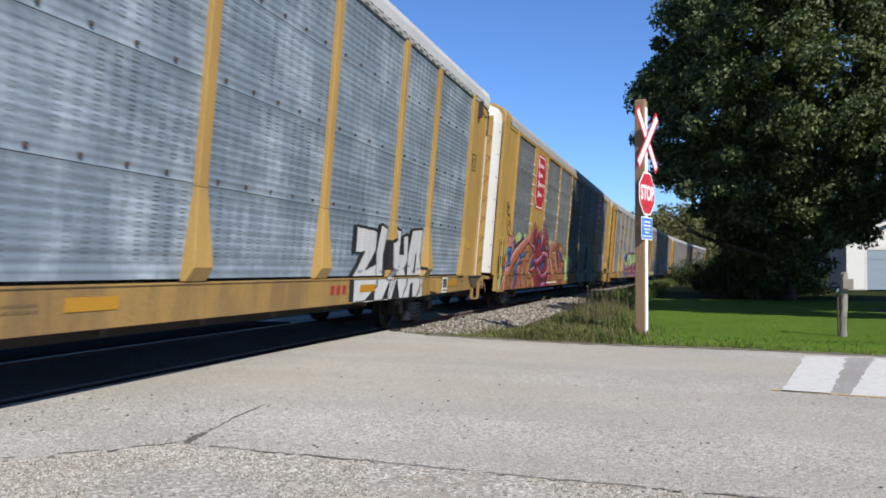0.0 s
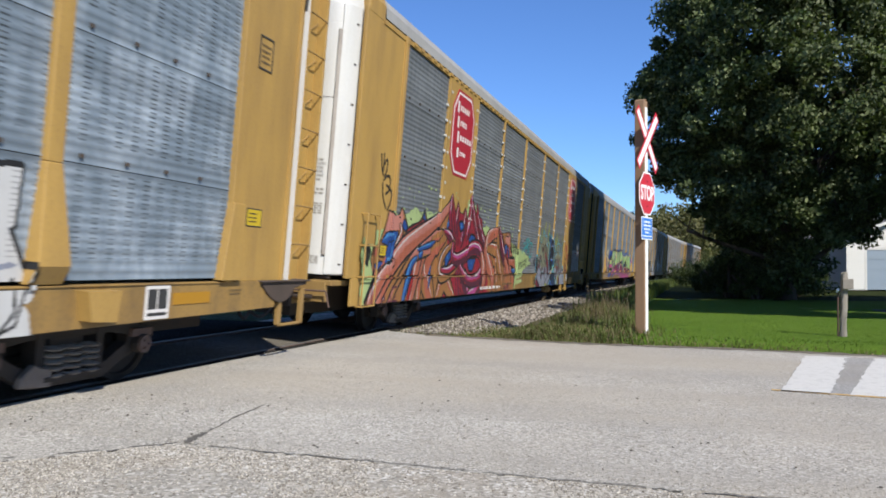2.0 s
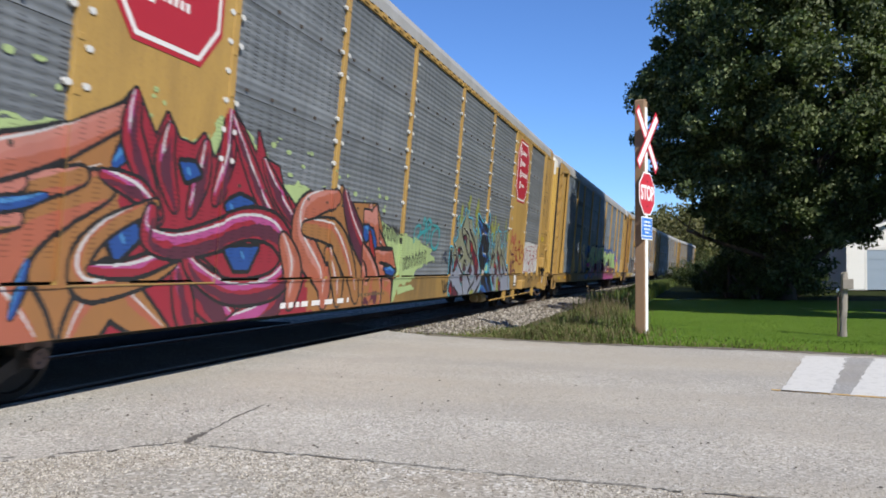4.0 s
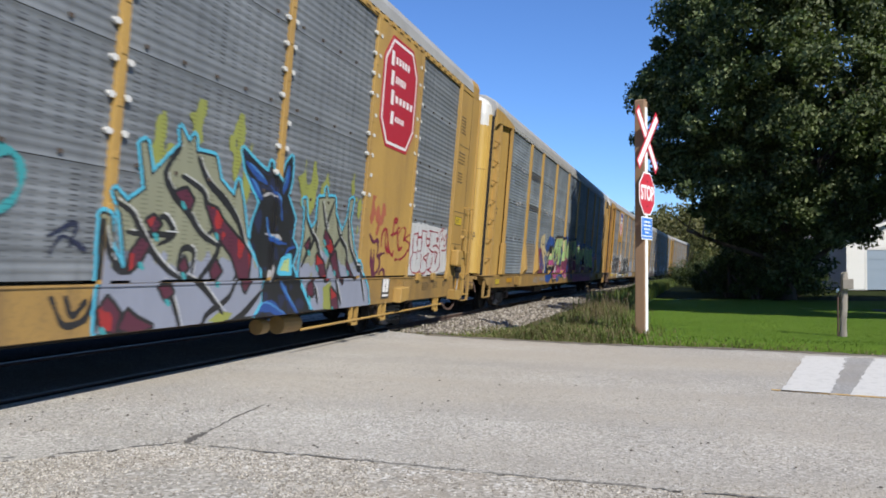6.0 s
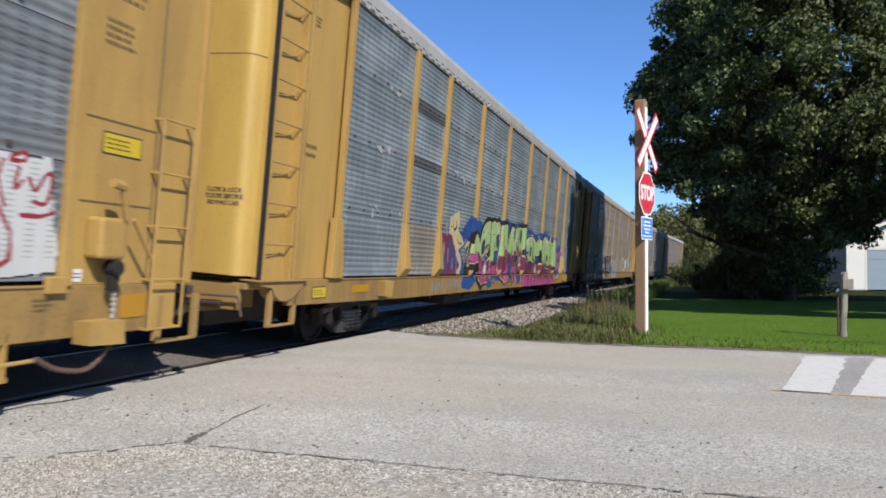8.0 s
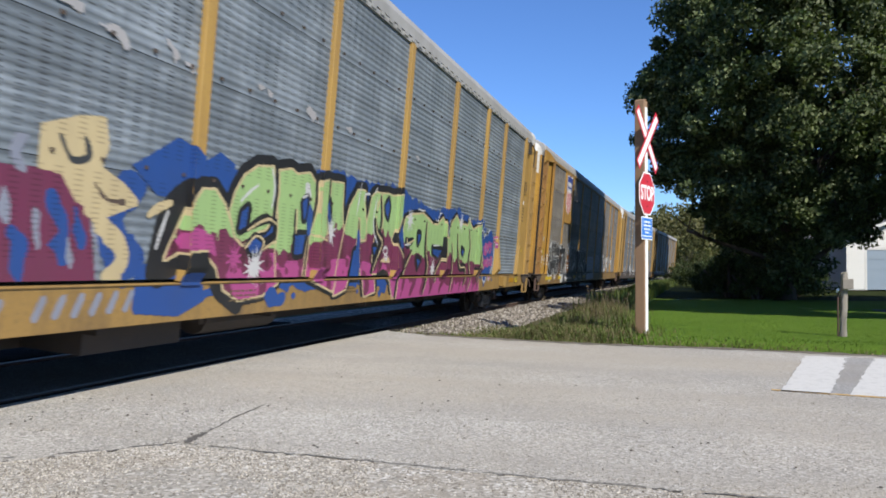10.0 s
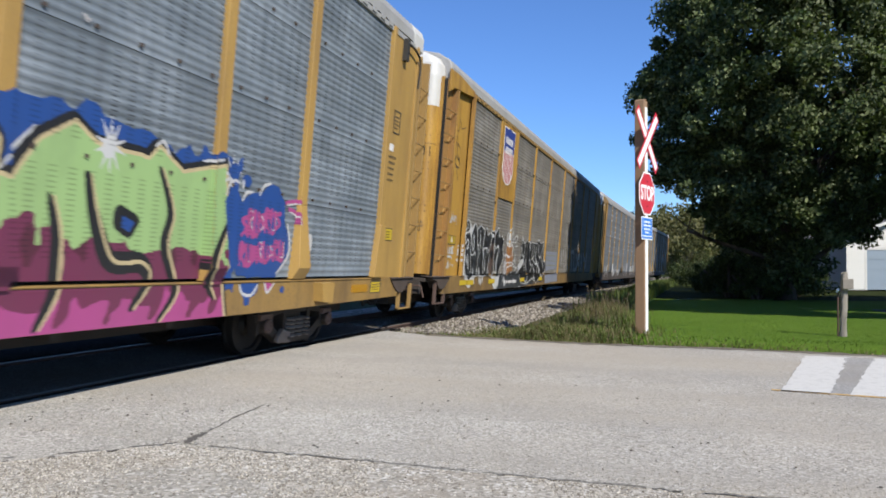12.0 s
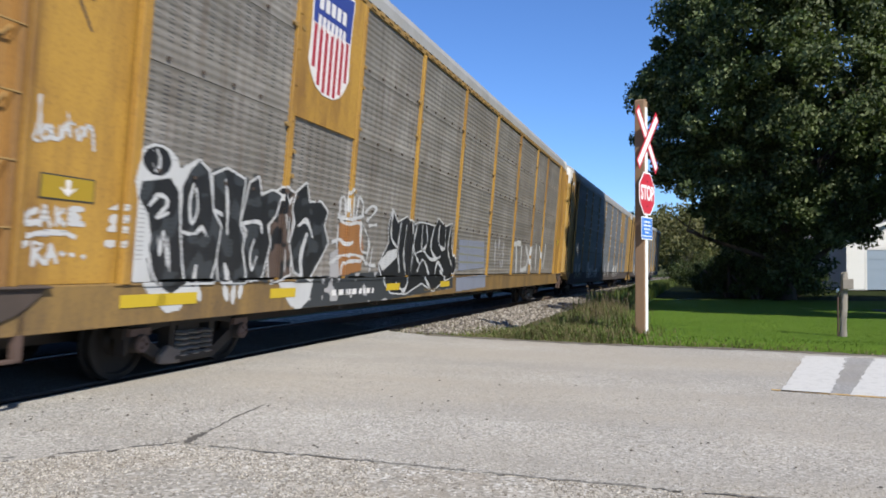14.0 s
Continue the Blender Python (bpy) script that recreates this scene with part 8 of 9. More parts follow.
    for line in ([(23.02, 2.1), (23.3, 2.14)], [(23.1, 2.02), (23.28, 1.98), (23.3, 1.86)]):
        m.stroke(line, 0.06, "rose")
        m.stroke([(a, b - 0.03) for a, b in line], 0.025, "white", taper=0.4)
    m.cloud(23.72, 1.62, 0.07, 0.12, "white", 0.3)
    m.raise_on(car, POSTS_NARROW, "taper", "big green and magenta letters on a blue cloud", 2.70)
    # torn paper left on the screens
    m = Mural(3.2, 22.5, z0=1.9, z1=4.6, cell=0.02, seed=14)
    for a, b, w in (((4.25, 4.34), (4.45, 4.24), 0.04), ((4.5, 4.30), (4.77, 4.27), 0.06), ((3.86, 3.27), (4.1, 3.24), 0.05), ((4.28, 3.3), (4.4, 3.2), 0.09), ((3.8, 2.31), (3.92, 2.1), 0.10), ((3.98, 2.3), (4.12, 2.16), 0.11), ((4.53, 2.27), (4.8, 2.2), 0.05), ((4.9, 2.26), (5.19, 2.19), 0.05),
                    ((8.15, 3.4), (8.45, 3.33), 0.05), ((8.6, 3.33), (8.93, 3.24), 0.08), ((9.5, 3.42), (9.6, 3.26), 0.12), ((9.75, 3.3), (9.88, 3.2), 0.08), ((11.09, 3.4), (11.4, 3.34), 0.06), ((12.3, 3.36), (12.6, 3.25), 0.12), ((13.5, 3.34), (13.8, 3.26), 0.08), ((16.4, 3.36), (16.8, 3.28), 0.09), ((19.2, 3.36), (19.5, 3.3), 0.07)):
        m.stroke([a, ((a[0] + b[0]) / 2 + 0.04, (a[1] + b[1]) / 2 + 0.03), b], w * 0.75, "grey", fuzz=0.05, taper=0.6)
    scraps = m.raise_on(car, POSTS_NARROW, "none", "scraps of torn white paper")
    scraps.name = "torn_paper"
    scraps["kind"] = "stuff"
    # the second bay: two dark overlapped strips and a tan lower panel
    for name, z0, z1, mat, label in (("patch_strip", 4.23, 4.46, SCREENS["dark"], "dark lapped strip of screen"), ("patch_strip", 3.22, 3.40, SCREENS["dark"], "dark lapped strip of screen"), ("lower_panel", 1.16, 2.14, SCREENS["d"], "tan replaced screen panel")):
        strip_me = screen_mesh(name, at(5.47), at(7.27), z0, z1, mat, 0.008)
        strip_me.transform(Matrix.Translation((0.009, 0, 0)))
        part(name, strip_me, None, car, label)


def mural_black(car):
    m = Mural(2.4, 24.5, z0=0.715, z1=2.6, cell=0.0125, seed=6)
    r = random.Random(7)
    # white ground behind the first word, running down over the sill
    ground = [(2.77, 1.12), (2.72, 1.44), (2.74, 1.75), (2.63, 2.06), (2.7, 2.33), (2.88, 2.4), (3.12, 2.44), (3.28, 2.36), (3.33, 2.26), (3.45, 2.33), (3.61, 2.41), (3.79, 2.32), (4.12, 2.38), (4.53, 2.31), (4.71, 2.38), (4.84, 2.19), (5.17, 2.25), (5.32, 2.19), (5.24, 1.79), (5.15, 1.5), (5.08, 1.08)]
    m.lay(m.inside(ground) & (m.L < 3.75 + 0.15 * m.fuzz), "white")
    m.lay(m.inside(ground) & (m.ink < 0) & (m.fuzz > -0.6), "slate")
    m.poly([(2.84, 1.12), (3.55, 1.1), (3.7, 1.03), (3.57, 0.93), (3.45, 0.82), (3.25, 0.8), (3.06, 0.92)], "white")
    for line in ([(3.69, 1.07), (3.78, 0.92)], [(4.2, 1.06), (4.28, 0.9)], [(4.39, 1.06), (4.39, 0.86)], [(4.54, 1.06), (4.52, 0.92)], [(5.5, 1.02), (5.76, 0.77)]):
        m.stroke(line, 0.10, "white", taper=0.5)
    m.lay(m.inside([(5.78, 1.13), (9.13, 1.22), (12.76, 1.34), (12.9, 0.84), (9.24, 0.72), (5.86, 0.65)]), "grey")
    m.lay(m.inside([(5.78, 1.13), (9.13, 1.22), (12.76, 1.34), (12.9, 0.84), (9.24, 0.72), (5.86, 0.65)]) & (m.fuzz > -0.8), "slate")
    m.poly([(5.35, 1.08), (6.29, 1.06), (6.22, 0.83), (5.93, 0.67), (5.6, 0.85)], "white")
    pieces = (
        [(2.8, 2.07), (3.19, 2.15), (3.33, 2.03), (3.39, 1.68), (3.51, 1.1), (3.3, 0.99), (3.03, 1.11), (2.94, 1.33), (2.98, 1.55), (2.91, 1.77), (2.76, 1.92)],
        [(3.39, 2.09), (3.49, 2.26), (3.62, 2.38), (3.8, 2.29), (3.9, 1.96), (4.07, 1.88), (4.11, 1.73), (4.06, 1.41), (3.96, 1.1), (3.55, 1.1), (3.48, 1.34), (3.41, 1.69)],
        [(3.88, 2.26), (4.13, 2.36), (4.49, 2.28), (4.46, 2.01), (4.45, 1.75), (4.59, 1.55), (4.69, 1.22), (4.59, 1.09), (4.14, 1.1), (4.07, 1.35), (4.12, 1.73), (3.94, 1.9)],
        [(4.6, 2.25), (4.77, 2.34), (4.86, 2.13), (5.11, 2.22), (5.32, 2.18), (5.22, 1.93), (5.04, 1.78), (5.14, 1.57), (5.01, 1.15), (4.7, 1.12), (4.56, 1.49), (4.62, 1.69), (4.49, 1.81)],
        [(5.7, 2.25), (5.95, 2.4), (6.07, 2.15), (6.39, 2.19), (6.62, 2.07), (6.54, 1.87), (6.7, 1.63), (6.53, 1.42), (6.2, 1.1), (5.79, 1.22), (5.63, 1.59), (5.73, 1.86), (5.63, 2.04)])
    brown = m.inside([(5.12, 2.17), (5.37, 2.29), (5.71, 2.23), (5.63, 1.81), (5.69, 1.18), (5.19, 1.08), (5.1, 1.5)])
    m.lay(m.grown(brown, 0.03), "white")
    m.lay(brown, "umber")
    m.lay(brown & (m.fuzz > 0.0), "black")
    for p in pieces:
        mask = m.inside(p)
        m.lay(m.grown(mask, 0.028), "white")
        m.lay(mask, "black")
        m.lay(mask & (m.fuzz > 0.4), "slate")
    ring = [(2.98, 2.29)][0]
    m.cloud(*ring, 0.24, 0.17, "white", 0.03)
    m.cloud(*ring, 0.20, 0.14, "black", 0.03)
    for line, width in (([(2.97, 2.4), (3.02, 2.3), (3, 2.19)], 0.05), ([(2.92, 2.39), (2.91, 2.28), (2.97, 2.19)], 0.03), ([(3.56, 2.12), (3.52, 1.93), (3.58, 1.72), (3.66, 1.88), (3.61, 2.08)], 0.05), ([(4.11, 2.24), (4.18, 1.98), (4.22, 1.64)], 0.05), ([(2.92, 1.86), (3.05, 1.97), (3.18, 1.9), (3.04, 1.75), (3.2, 1.8)], 0.05), ([(3.08, 1.56), (3.12, 1.39), (3.15, 1.62), (3.24, 1.28)], 0.04), ([(3.22, 1.56), (3.29, 1.19)], 0.03), ([(3.41, 1.63), (3.62, 1.61), (3.76, 1.68), (3.85, 1.59)], 0.05), ([(3.95, 1.89), (4.1, 1.85)], 0.05), ([(4.49, 1.77), (4.85, 1.81), (4.94, 1.69)], 0.05), ([(4.78, 1.6), (4.72, 1.42), (4.78, 1.24), (4.86, 1.39)], 0.05), ([(4.22, 1.29), (4.31, 1.09)], 0.08), ([(3.71, 1.28), (3.69, 1.1)], 0.09),
                        ([(6.06, 1.72), (5.95, 1.45), (6, 1.14)], 0.10), ([(5.81, 1.82), (6.03, 1.9), (6.23, 1.69)], 0.06), ([(5.38, 2.2), (5.5, 2.1), (5.6, 2.18)], 0.05), ([(5.41, 1.95), (5.5, 1.59), (5.54, 1.22)], 0.03), ([(5.57, 1.92), (5.58, 1.59)], 0.03), ([(2.95, 1.44), (3.02, 1.22), (3.16, 1.05)], 0.04)):
        m.stroke(line, width, "white", taper=0.4, fuzz=0.01)
    # a small crowned head in white lines over brown
    m.poly([(7.02, 1.94), (7.77, 2.03), (7.97, 1.58), (7.93, 1.22), (7.09, 1.14)], "tan")
    m.poly([(6.79, 1.47), (7.05, 1.56), (7.17, 1.14), (6.85, 1.12)], "grey")
    for line in ([(7.02, 2.02), (7.01, 2.27), (7.14, 2.33), (7.22, 2.08)], [(7.31, 2.07), (7.25, 2.38), (7.44, 2.44), (7.5, 2.1)], [(7.59, 2.1), (7.66, 2.38), (7.83, 2.26), (7.8, 2.07)], [(6.96, 2.02), (7.4, 2.02), (7.87, 2.09)], [(6.95, 2.07), (7.21, 1.94), (7.78, 1.99)], [(7.96, 2.18), (8.17, 2.28), (8.36, 2.25), (8.24, 2.15), (8.03, 2.04)], [(6.85, 1.64), (7.08, 1.69), (7.27, 1.63), (7.53, 1.66)], [(7.9, 1.94), (8.17, 1.68), (8.13, 1.36), (8.48, 1.31)], [(6.81, 1.34), (7.26, 1.46), (7.89, 1.45), (8.14, 1.31)], [(7.22, 1.18), (7.28, 1.35), (7.9, 1.38)], [(8.12, 1.96), (8.41, 1.99)], [(6.99, 1.89), (7.01, 1.56)], [(7.82, 1.98), (7.86, 1.58), (8.14, 1.5)], [(8.31, 1.59), (8.27, 1.22)]):
        m.stroke(line, 0.05, "white", fuzz=0.012)
    # second word: jagged white spikes round black
    second = [(8.65, 1.32), (9.02, 1.71), (8.96, 2.01), (9.08, 2.29), (9.37, 2.08), (9.8, 2.21), (10.22, 2.08), (10.52, 2.15), (11.03, 2.15), (11.46, 2.13), (11.63, 2.3), (12.13, 2.16), (12.6, 2.26), (12.66, 1.72), (13.02, 1.34), (12.75, 1.09), (12.06, 0.98), (11.54, 0.81), (10.8, 0.99), (10.35, 0.89), (9.95, 0.8), (9.21, 0.84), (8.91, 1.02)]
    mask = m.inside(second)
    m.lay(m.grown(mask, 0.03), "white")
    m.lay(mask, "black")
    m.poly([(8.64, 1.36), (9, 1.56), (9.42, 1.62), (9.45, 1.47), (9.11, 1.32), (8.82, 1.22)], "white")
    for line in ([(9.09, 2.25), (9.11, 1.82), (9.47, 1.63)], [(9.54, 2.09), (9.47, 1.63), (9.62, 1.22)], [(9.83, 2.06), (9.78, 1.53), (10.02, 1.01)], [(10, 2.12), (10.23, 1.65), (10.21, 1.22)], [(10.38, 2.09), (10.29, 1.65), (10.72, 1.33)], [(10.7, 2.11), (10.74, 1.66), (11.05, 1.78), (10.9, 2.12)], [(11.39, 2.12), (11.28, 1.68), (11.74, 1.45)], [(11.74, 2.17), (11.76, 1.81), (12.18, 1.7), (12.14, 2.13)], [(12.53, 2.21), (12.42, 1.71), (12.76, 1.34)], [(10.35, 1.54), (10.82, 1.61), (11.38, 1.45), (11.92, 1.52)], [(10.58, 1.22), (10.86, 1.44), (11.27, 1.16)], [(11.65, 1.1), (11.76, 1.4), (12.19, 1.22)], [(9.44, 1.01), (9.82, 0.85), (10.02, 1.01)], [(10.94, 1.1), (11.34, 0.87)], [(11.99, 1.22), (12.47, 0.91)]):
        m.stroke(line, 0.06, "white", taper=0.4, fuzz=0.015)
    # pale patch, thin grey lines and white letters farther back
    m.poly([(13.21, 1.94), (15.42, 1.97), (15.63, 1.3), (13.32, 1.22)], "pale")
    for line in ([(13.25, 1.79), (15.42, 1.8)], [(13.3, 1.61), (15.48, 1.59)], [(13.35, 1.42), (15.53, 1.42)], [(13.95, 1.96), (14.06, 1.24)]):
        m.stroke(line, 0.03, "beige", False)
    m.poly([(13.1, 1.06), (15.68, 1.13), (15.79, 0.8), (13.19, 0.75)], "pale")
    for line in ([(16.61, 1.98), (16.69, 1.37)], [(16.99, 2.03), (17.35, 1.37)], [(17.53, 2.02), (17.61, 1.41)]):
        m.stroke(line, 0.12, "grey", fuzz=0.05)
    for line in ([(18.85, 2.03), (19.81, 2.06)], [(19.24, 2.04), (19.48, 1.21)], [(20.02, 1.96), (20.13, 1.25), (20.82, 1.28)], [(20.74, 1.95), (21.76, 1.29)], [(21.48, 1.97), (20.91, 1.28)], [(22.43, 2.07), (22.54, 1.33)], [(23.09, 2.01), (23.82, 1.37)], [(24.19, 2.09), (24.05, 1.38)], [(24.66, 2.1), (25.65, 1.34)]):
        m.stroke(line, 0.16, "white", False, fuzz=0.03)
    m.raise_on(car, POSTS_NARROW, "none", "black letters with white outlines sprayed along the foot", 2.70)
    m = Mural(1.45, 2.6, z1=4.7, seed=8)
    for line in ([(1.63, 2.62), (1.64, 2.42), (1.6, 2.28), (1.65, 2.26)], [(1.66, 2.33), (1.71, 2.39), (1.76, 2.33), (1.7, 2.28), (1.67, 2.31)], [(1.76, 2.4), (1.79, 2.31), (1.85, 2.32), (1.85, 2.41)], [(1.88, 2.33), (1.9, 2.44), (1.94, 2.41)], [(1.92, 2.54), (1.96, 2.36), (1.92, 2.45), (2, 2.46)], [(2.02, 2.42), (2.05, 2.35), (2.1, 2.41), (2.07, 2.45), (2.03, 2.41)], [(2.12, 2.39), (2.12, 2.46), (2.19, 2.45), (2.23, 2.28)]):
        m.stroke([(a, b) for a, b in line], 0.035, "white", fuzz=0.008)
    for line in ([(1.68, 1.71), (1.6, 1.68), (1.6, 1.6), (1.7, 1.61)], [(1.73, 1.6), (1.76, 1.74), (1.83, 1.6)], [(1.74, 1.64), (1.81, 1.65)], [(1.88, 1.74), (1.89, 1.61)], [(1.95, 1.73), (1.89, 1.67), (1.97, 1.61)], [(2.15, 1.75), (2.03, 1.74), (2.03, 1.62), (2.18, 1.62)], [(2.03, 1.68), (2.12, 1.68)], [(1.62, 1.5), (1.77, 1.53), (2, 1.54), (2.09, 1.51)], [(1.69, 1.27), (1.68, 1.45), (1.76, 1.43), (1.7, 1.37), (1.8, 1.28)], [(1.82, 1.28), (1.85, 1.43), (1.92, 1.29)], [(1.82, 1.34), (1.91, 1.34)], [(1.96, 1.37), (1.99, 1.36)], [(2.07, 1.36), (2.1, 1.35)], [(2.2, 1.35), (2.22, 1.34)], [(1.56, 1.42), (1.62, 1.44)]):
        m.stroke(line, 0.045, "white", False, fuzz=0.006)
    for line in ([(2.46, 1.78), (2.6, 1.81)], [(2.5, 1.7), (2.62, 1.71)], [(2.49, 1.59), (2.65, 1.61)], [(2.47, 1.47), (2.68, 1.49)]):
        m.stroke(line, 0.05, "white", False, fuzz=0.03)
    for line in ([(1.6, 4.28), (1.82, 4.22), (1.78, 3.99), (1.58, 4.03), (1.6, 4.28)], [(1.88, 4.1), (2.09, 4.0), (2.1, 3.73), (1.9, 3.85), (1.88, 4.1)], [(1.51, 3.92), (1.64, 3.9), (1.78, 3.73), (1.69, 3.61), (1.49, 3.68), (1.51, 3.92)], [(1.81, 3.8), (2.14, 3.7), (2.09, 3.55), (1.84, 3.61), (1.81, 3.8)], [(1.88, 3.6), (2.1, 3.28)], [(1.5, 4.46), (1.52, 4.4), (1.68, 4.4)],
                 [(1.72, 4.57), (1.68, 4.36), (1.88, 4.36)], [(1.95, 4.65), (1.92, 4.4)], [(2.0, 4.59), (2.08, 4.45), (2.39, 4.53)]):
        m.stroke(line, 0.02, "umber", False, fuzz=0.004)
    m.raise_on(car, POSTS_NARROW, "sunk", "white scrawls and a thin line drawing on the corner panel", 2.70)


def mural_scrawl(car, seed, label, kind, posts, inks):
    m = Mural(3.0, 24.0, z1=2.4, cell=0.03, seed=seed)
    r = random.Random(seed)
    for k in range(26):
        x = 3.3 + 0.75 * k + r.uniform(-0.2, 0.2)
        if r.random() < 0.3:
            continue
        col = r.choice(inks)
        h = r.uniform(0.3, 0.9)
        m.stroke([(x, 0.9), (x + 0.2, 0.9 + h), (x + 0.35, 1.1), (x + 0.6, 0.95 + h), (x + 0.5, 0.9)], r.uniform(0.1, 0.2), col, taper=0.3)
    m.raise_on(car, posts, kind, label)


EMBLEM_RED = plain("emblem_red", (0.33, 0.018, 0.03), 0.45)
EMBLEM_WHITE = worn("emblem_white", (0.58, 0.565, 0.55), (0.45, 0.40, 0.36), 0.3)
EMBLEM_BLUE = plain("emblem_blue", (0.03, 0.05, 0.22), 0.45)


def octagon_emblem(car, l, z):
    """Tall red octagon with a white line; its lettering as plain bars."""
    def shape(w, h, c):
        return [(at(l) - w, z - h + c), (at(l) - w + c * 0.8, z - h), (at(l) + w - c * 0.8, z - h), (at(l) + w, z - h + c), (at(l) + w, z + h - c), (at(l) + w - c * 0.8, z + h), (at(l) - w + c * 0.8, z + h), (at(l) - w, z + h - c)]
    e = part("emblem", Geo().prism(shape(0.82, 0.93, 0.40), "x", HALF - 0.006, HALF + 0.002), EMBLEM_RED, car, "red octagonal emblem with white line")
    part("white_line", Geo().prism(shape(0.77, 0.88, 0.375), "x", HALF + 0.002, HALF + 0.004), EMBLEM_WHITE, e)
    part("red_field", Geo().prism(shape(0.72, 0.83, 0.35), "x", HALF + 0.004, HALF + 0.006), EMBLEM_RED, e)
    g = Geo()
    for k, (w, h) in enumerate(((0.95, 0.15), (0.75, 0.15), (1.15, 0.15), (0.7, 0.12))):
        zz = z + 0.48 - 0.32 * k
        y0 = at(l) - 0.52 + 0.05 * k
        g.box(HALF + 0.006, HALF + 0.008, y0, y0 + 0.12, zz - 0.05, zz + h + 0.05)
        n = 5
        for i in range(n):
            a = y0 + 0.21 + (w - 0.25) * i / n
            g.box(HALF + 0.006, HALF + 0.008, a, a + (w - 0.25) / n * 0.6, zz + 0.015, zz + h - 0.015)
    part("lettering", g, EMBLEM_WHITE, e)["kind"] = "stuff"


def shield_emblem(car, l, z):
    def half(h):
        """Half width of the shield at h from its foot (0) to its top (1)."""
        return 0.58 * (0.22 + 0.78 * min(1.0, h / 0.24) ** 0.5) * (1.0 + 0.035 * math.cos(h * 6))
    H0, HT = z - 0.78, 1.56
    n = 24

    def outline(a, b, grow):
        hs = [a + (b - a) * i / n for i in range(n + 1)]
        r = [(at(l) + half(h) * grow, H0 + HT * h) for h in hs]
        return r + [(at(l) - half(h) * grow, H0 + HT * h) for h in reversed(hs)]
    e = part("emblem", Geo().prism(outline(0.0, 1.0, 1.05), "x", HALF - 0.006, HALF + 0.002), EMBLEM_WHITE, car, "shield emblem, blue over red and white stripes")
    top = outline(0.58, 0.985, 1.0)
    part("blue_field", Geo().prism(top[:n + 1] + [(at(l) + 0.3, H0 + HT * 0.965), (at(l), H0 + HT * 1.01), (at(l) - 0.3, H0 + HT * 0.965)] + top[n + 1:], "x", HALF + 0.002, HALF + 0.004), EMBLEM_BLUE, e)
    for k in range(7):
        c = -0.48 + 0.16 * k
        foot = next(h for h in [i / 60 for i in range(60)] if half(h) * 0.97 > abs(c) + 0.04)
        part("stripe", Geo().box(HALF + 0.002, HALF + 0.004, at(l) + c - 0.042, at(l) + c + 0.042, H0 + HT * max(foot, 0.02), H0 + HT * 0.57), EMBLEM_RED, e)
    g = Geo()
    for zz, m in ((z + 0.42, 5), (z + 0.16, 7)):
        for i in range(m):
            w = 0.86 / m
            g.box(HALF + 0.004, HALF + 0.006, at(l) - 0.43 + w * i, at(l) - 0.43 + w * i + w * 0.68, zz - 0.09, zz + 0.09)
    part("lettering", g, EMBLEM_WHITE, e)["kind"] = "stuff"


def placard(car, l, z, w, h, face, inner, x=HALF):
    p = part("placard", Geo().box(x, x + 0.006, at(l), at(l + w), z, z + h), face, car)
    if inner:
        for k in range(2):
            part("placard_field", Geo().box(x + 0.006, x + 0.008, at(l + w * (0.1 + 0.42 * k)), at(l + w * (0.46 + 0.42 * k)), z + h * 0.3, z + h * 0.9), inner, p)
        part("text_bar", Geo().box(x + 0.006, x + 0.008, at(l + w * 0.1), at(l + w * 0.9), z + h * 0.1, z + h * 0.2), inner, p)


def warning_label(car, l, z, w, h, x=HALF - 0.02, seed=1):
    p = part("warning_label", Geo().box(x, x + 0.004, at(l), at(l + w), z, z + h), INK, car, "yellow warning label with black rim")
    part("label_face", Geo().box(x + 0.004, x + 0.006, at(l + 0.015), at(l + w - 0.015), z + 0.015, z + h - 0.015), LABEL_YELLOW, p)
    b = part("lettering", bars(Geo(), at(l + 0.05), z + 0.04, w - 0.1, h - 0.08, 3, random.Random(seed), x + 0.006, 0.3), INK, p)
    b["kind"] = "stuff"


def grab_ladder(car, l0, l1, z0, z1, rungs, mat):
    g = part("grab_iron", Geo().tube((HALF + 0.09, at(l0), z0), (HALF + 0.09, at(l0), z1), 0.014, 6), mat, car, "yellow grab iron")
    part("upright", Geo().tube((HALF + 0.09, at(l1), z0), (HALF + 0.09, at(l1), z1), 0.014, 6), mat, g)
    for z in rungs:
        part("rung", Geo().tube((HALF + 0.09, at(l0), z), (HALF + 0.09, at(l1), z), 0.012, 6), mat, g)
        for l in (l0, l1):
            part("bracket", Geo().box(HALF - 0.02, HALF + 0.09, at(l) - 0.012, at(l) + 0.012, z - 0.012, z + 0.012), mat, g)


def chain(car, pts, mat, name="chain"):
    line = smooth_line(pts, 10)
    g = Geo()
    last = 0
    for a, b in zip(line, line[1:]):
        g.tube(a, b, 0.016 if last else 0.026, 6)
        last = 1 - last
    part(name, g, mat, car, "hanging steel chain")


def door_place(half, u, grow):
    """A point on a front end door: on the round doors u is the angle of the curve, on the flat-faced ones the place across."""
    if half > 1.4:
        a = radians(min(max(u, 1.0), 89.7))
        return (half + grow) * math.cos(a) ** 0.2, at(1.45 - (1.03 + grow) * math.sin(a) ** 0.9)
    k = min(u / half, 0.999)
    return (half + grow) * k, at(1.45 - (1.03 + grow) * (1 - k ** 25) ** 0.25)


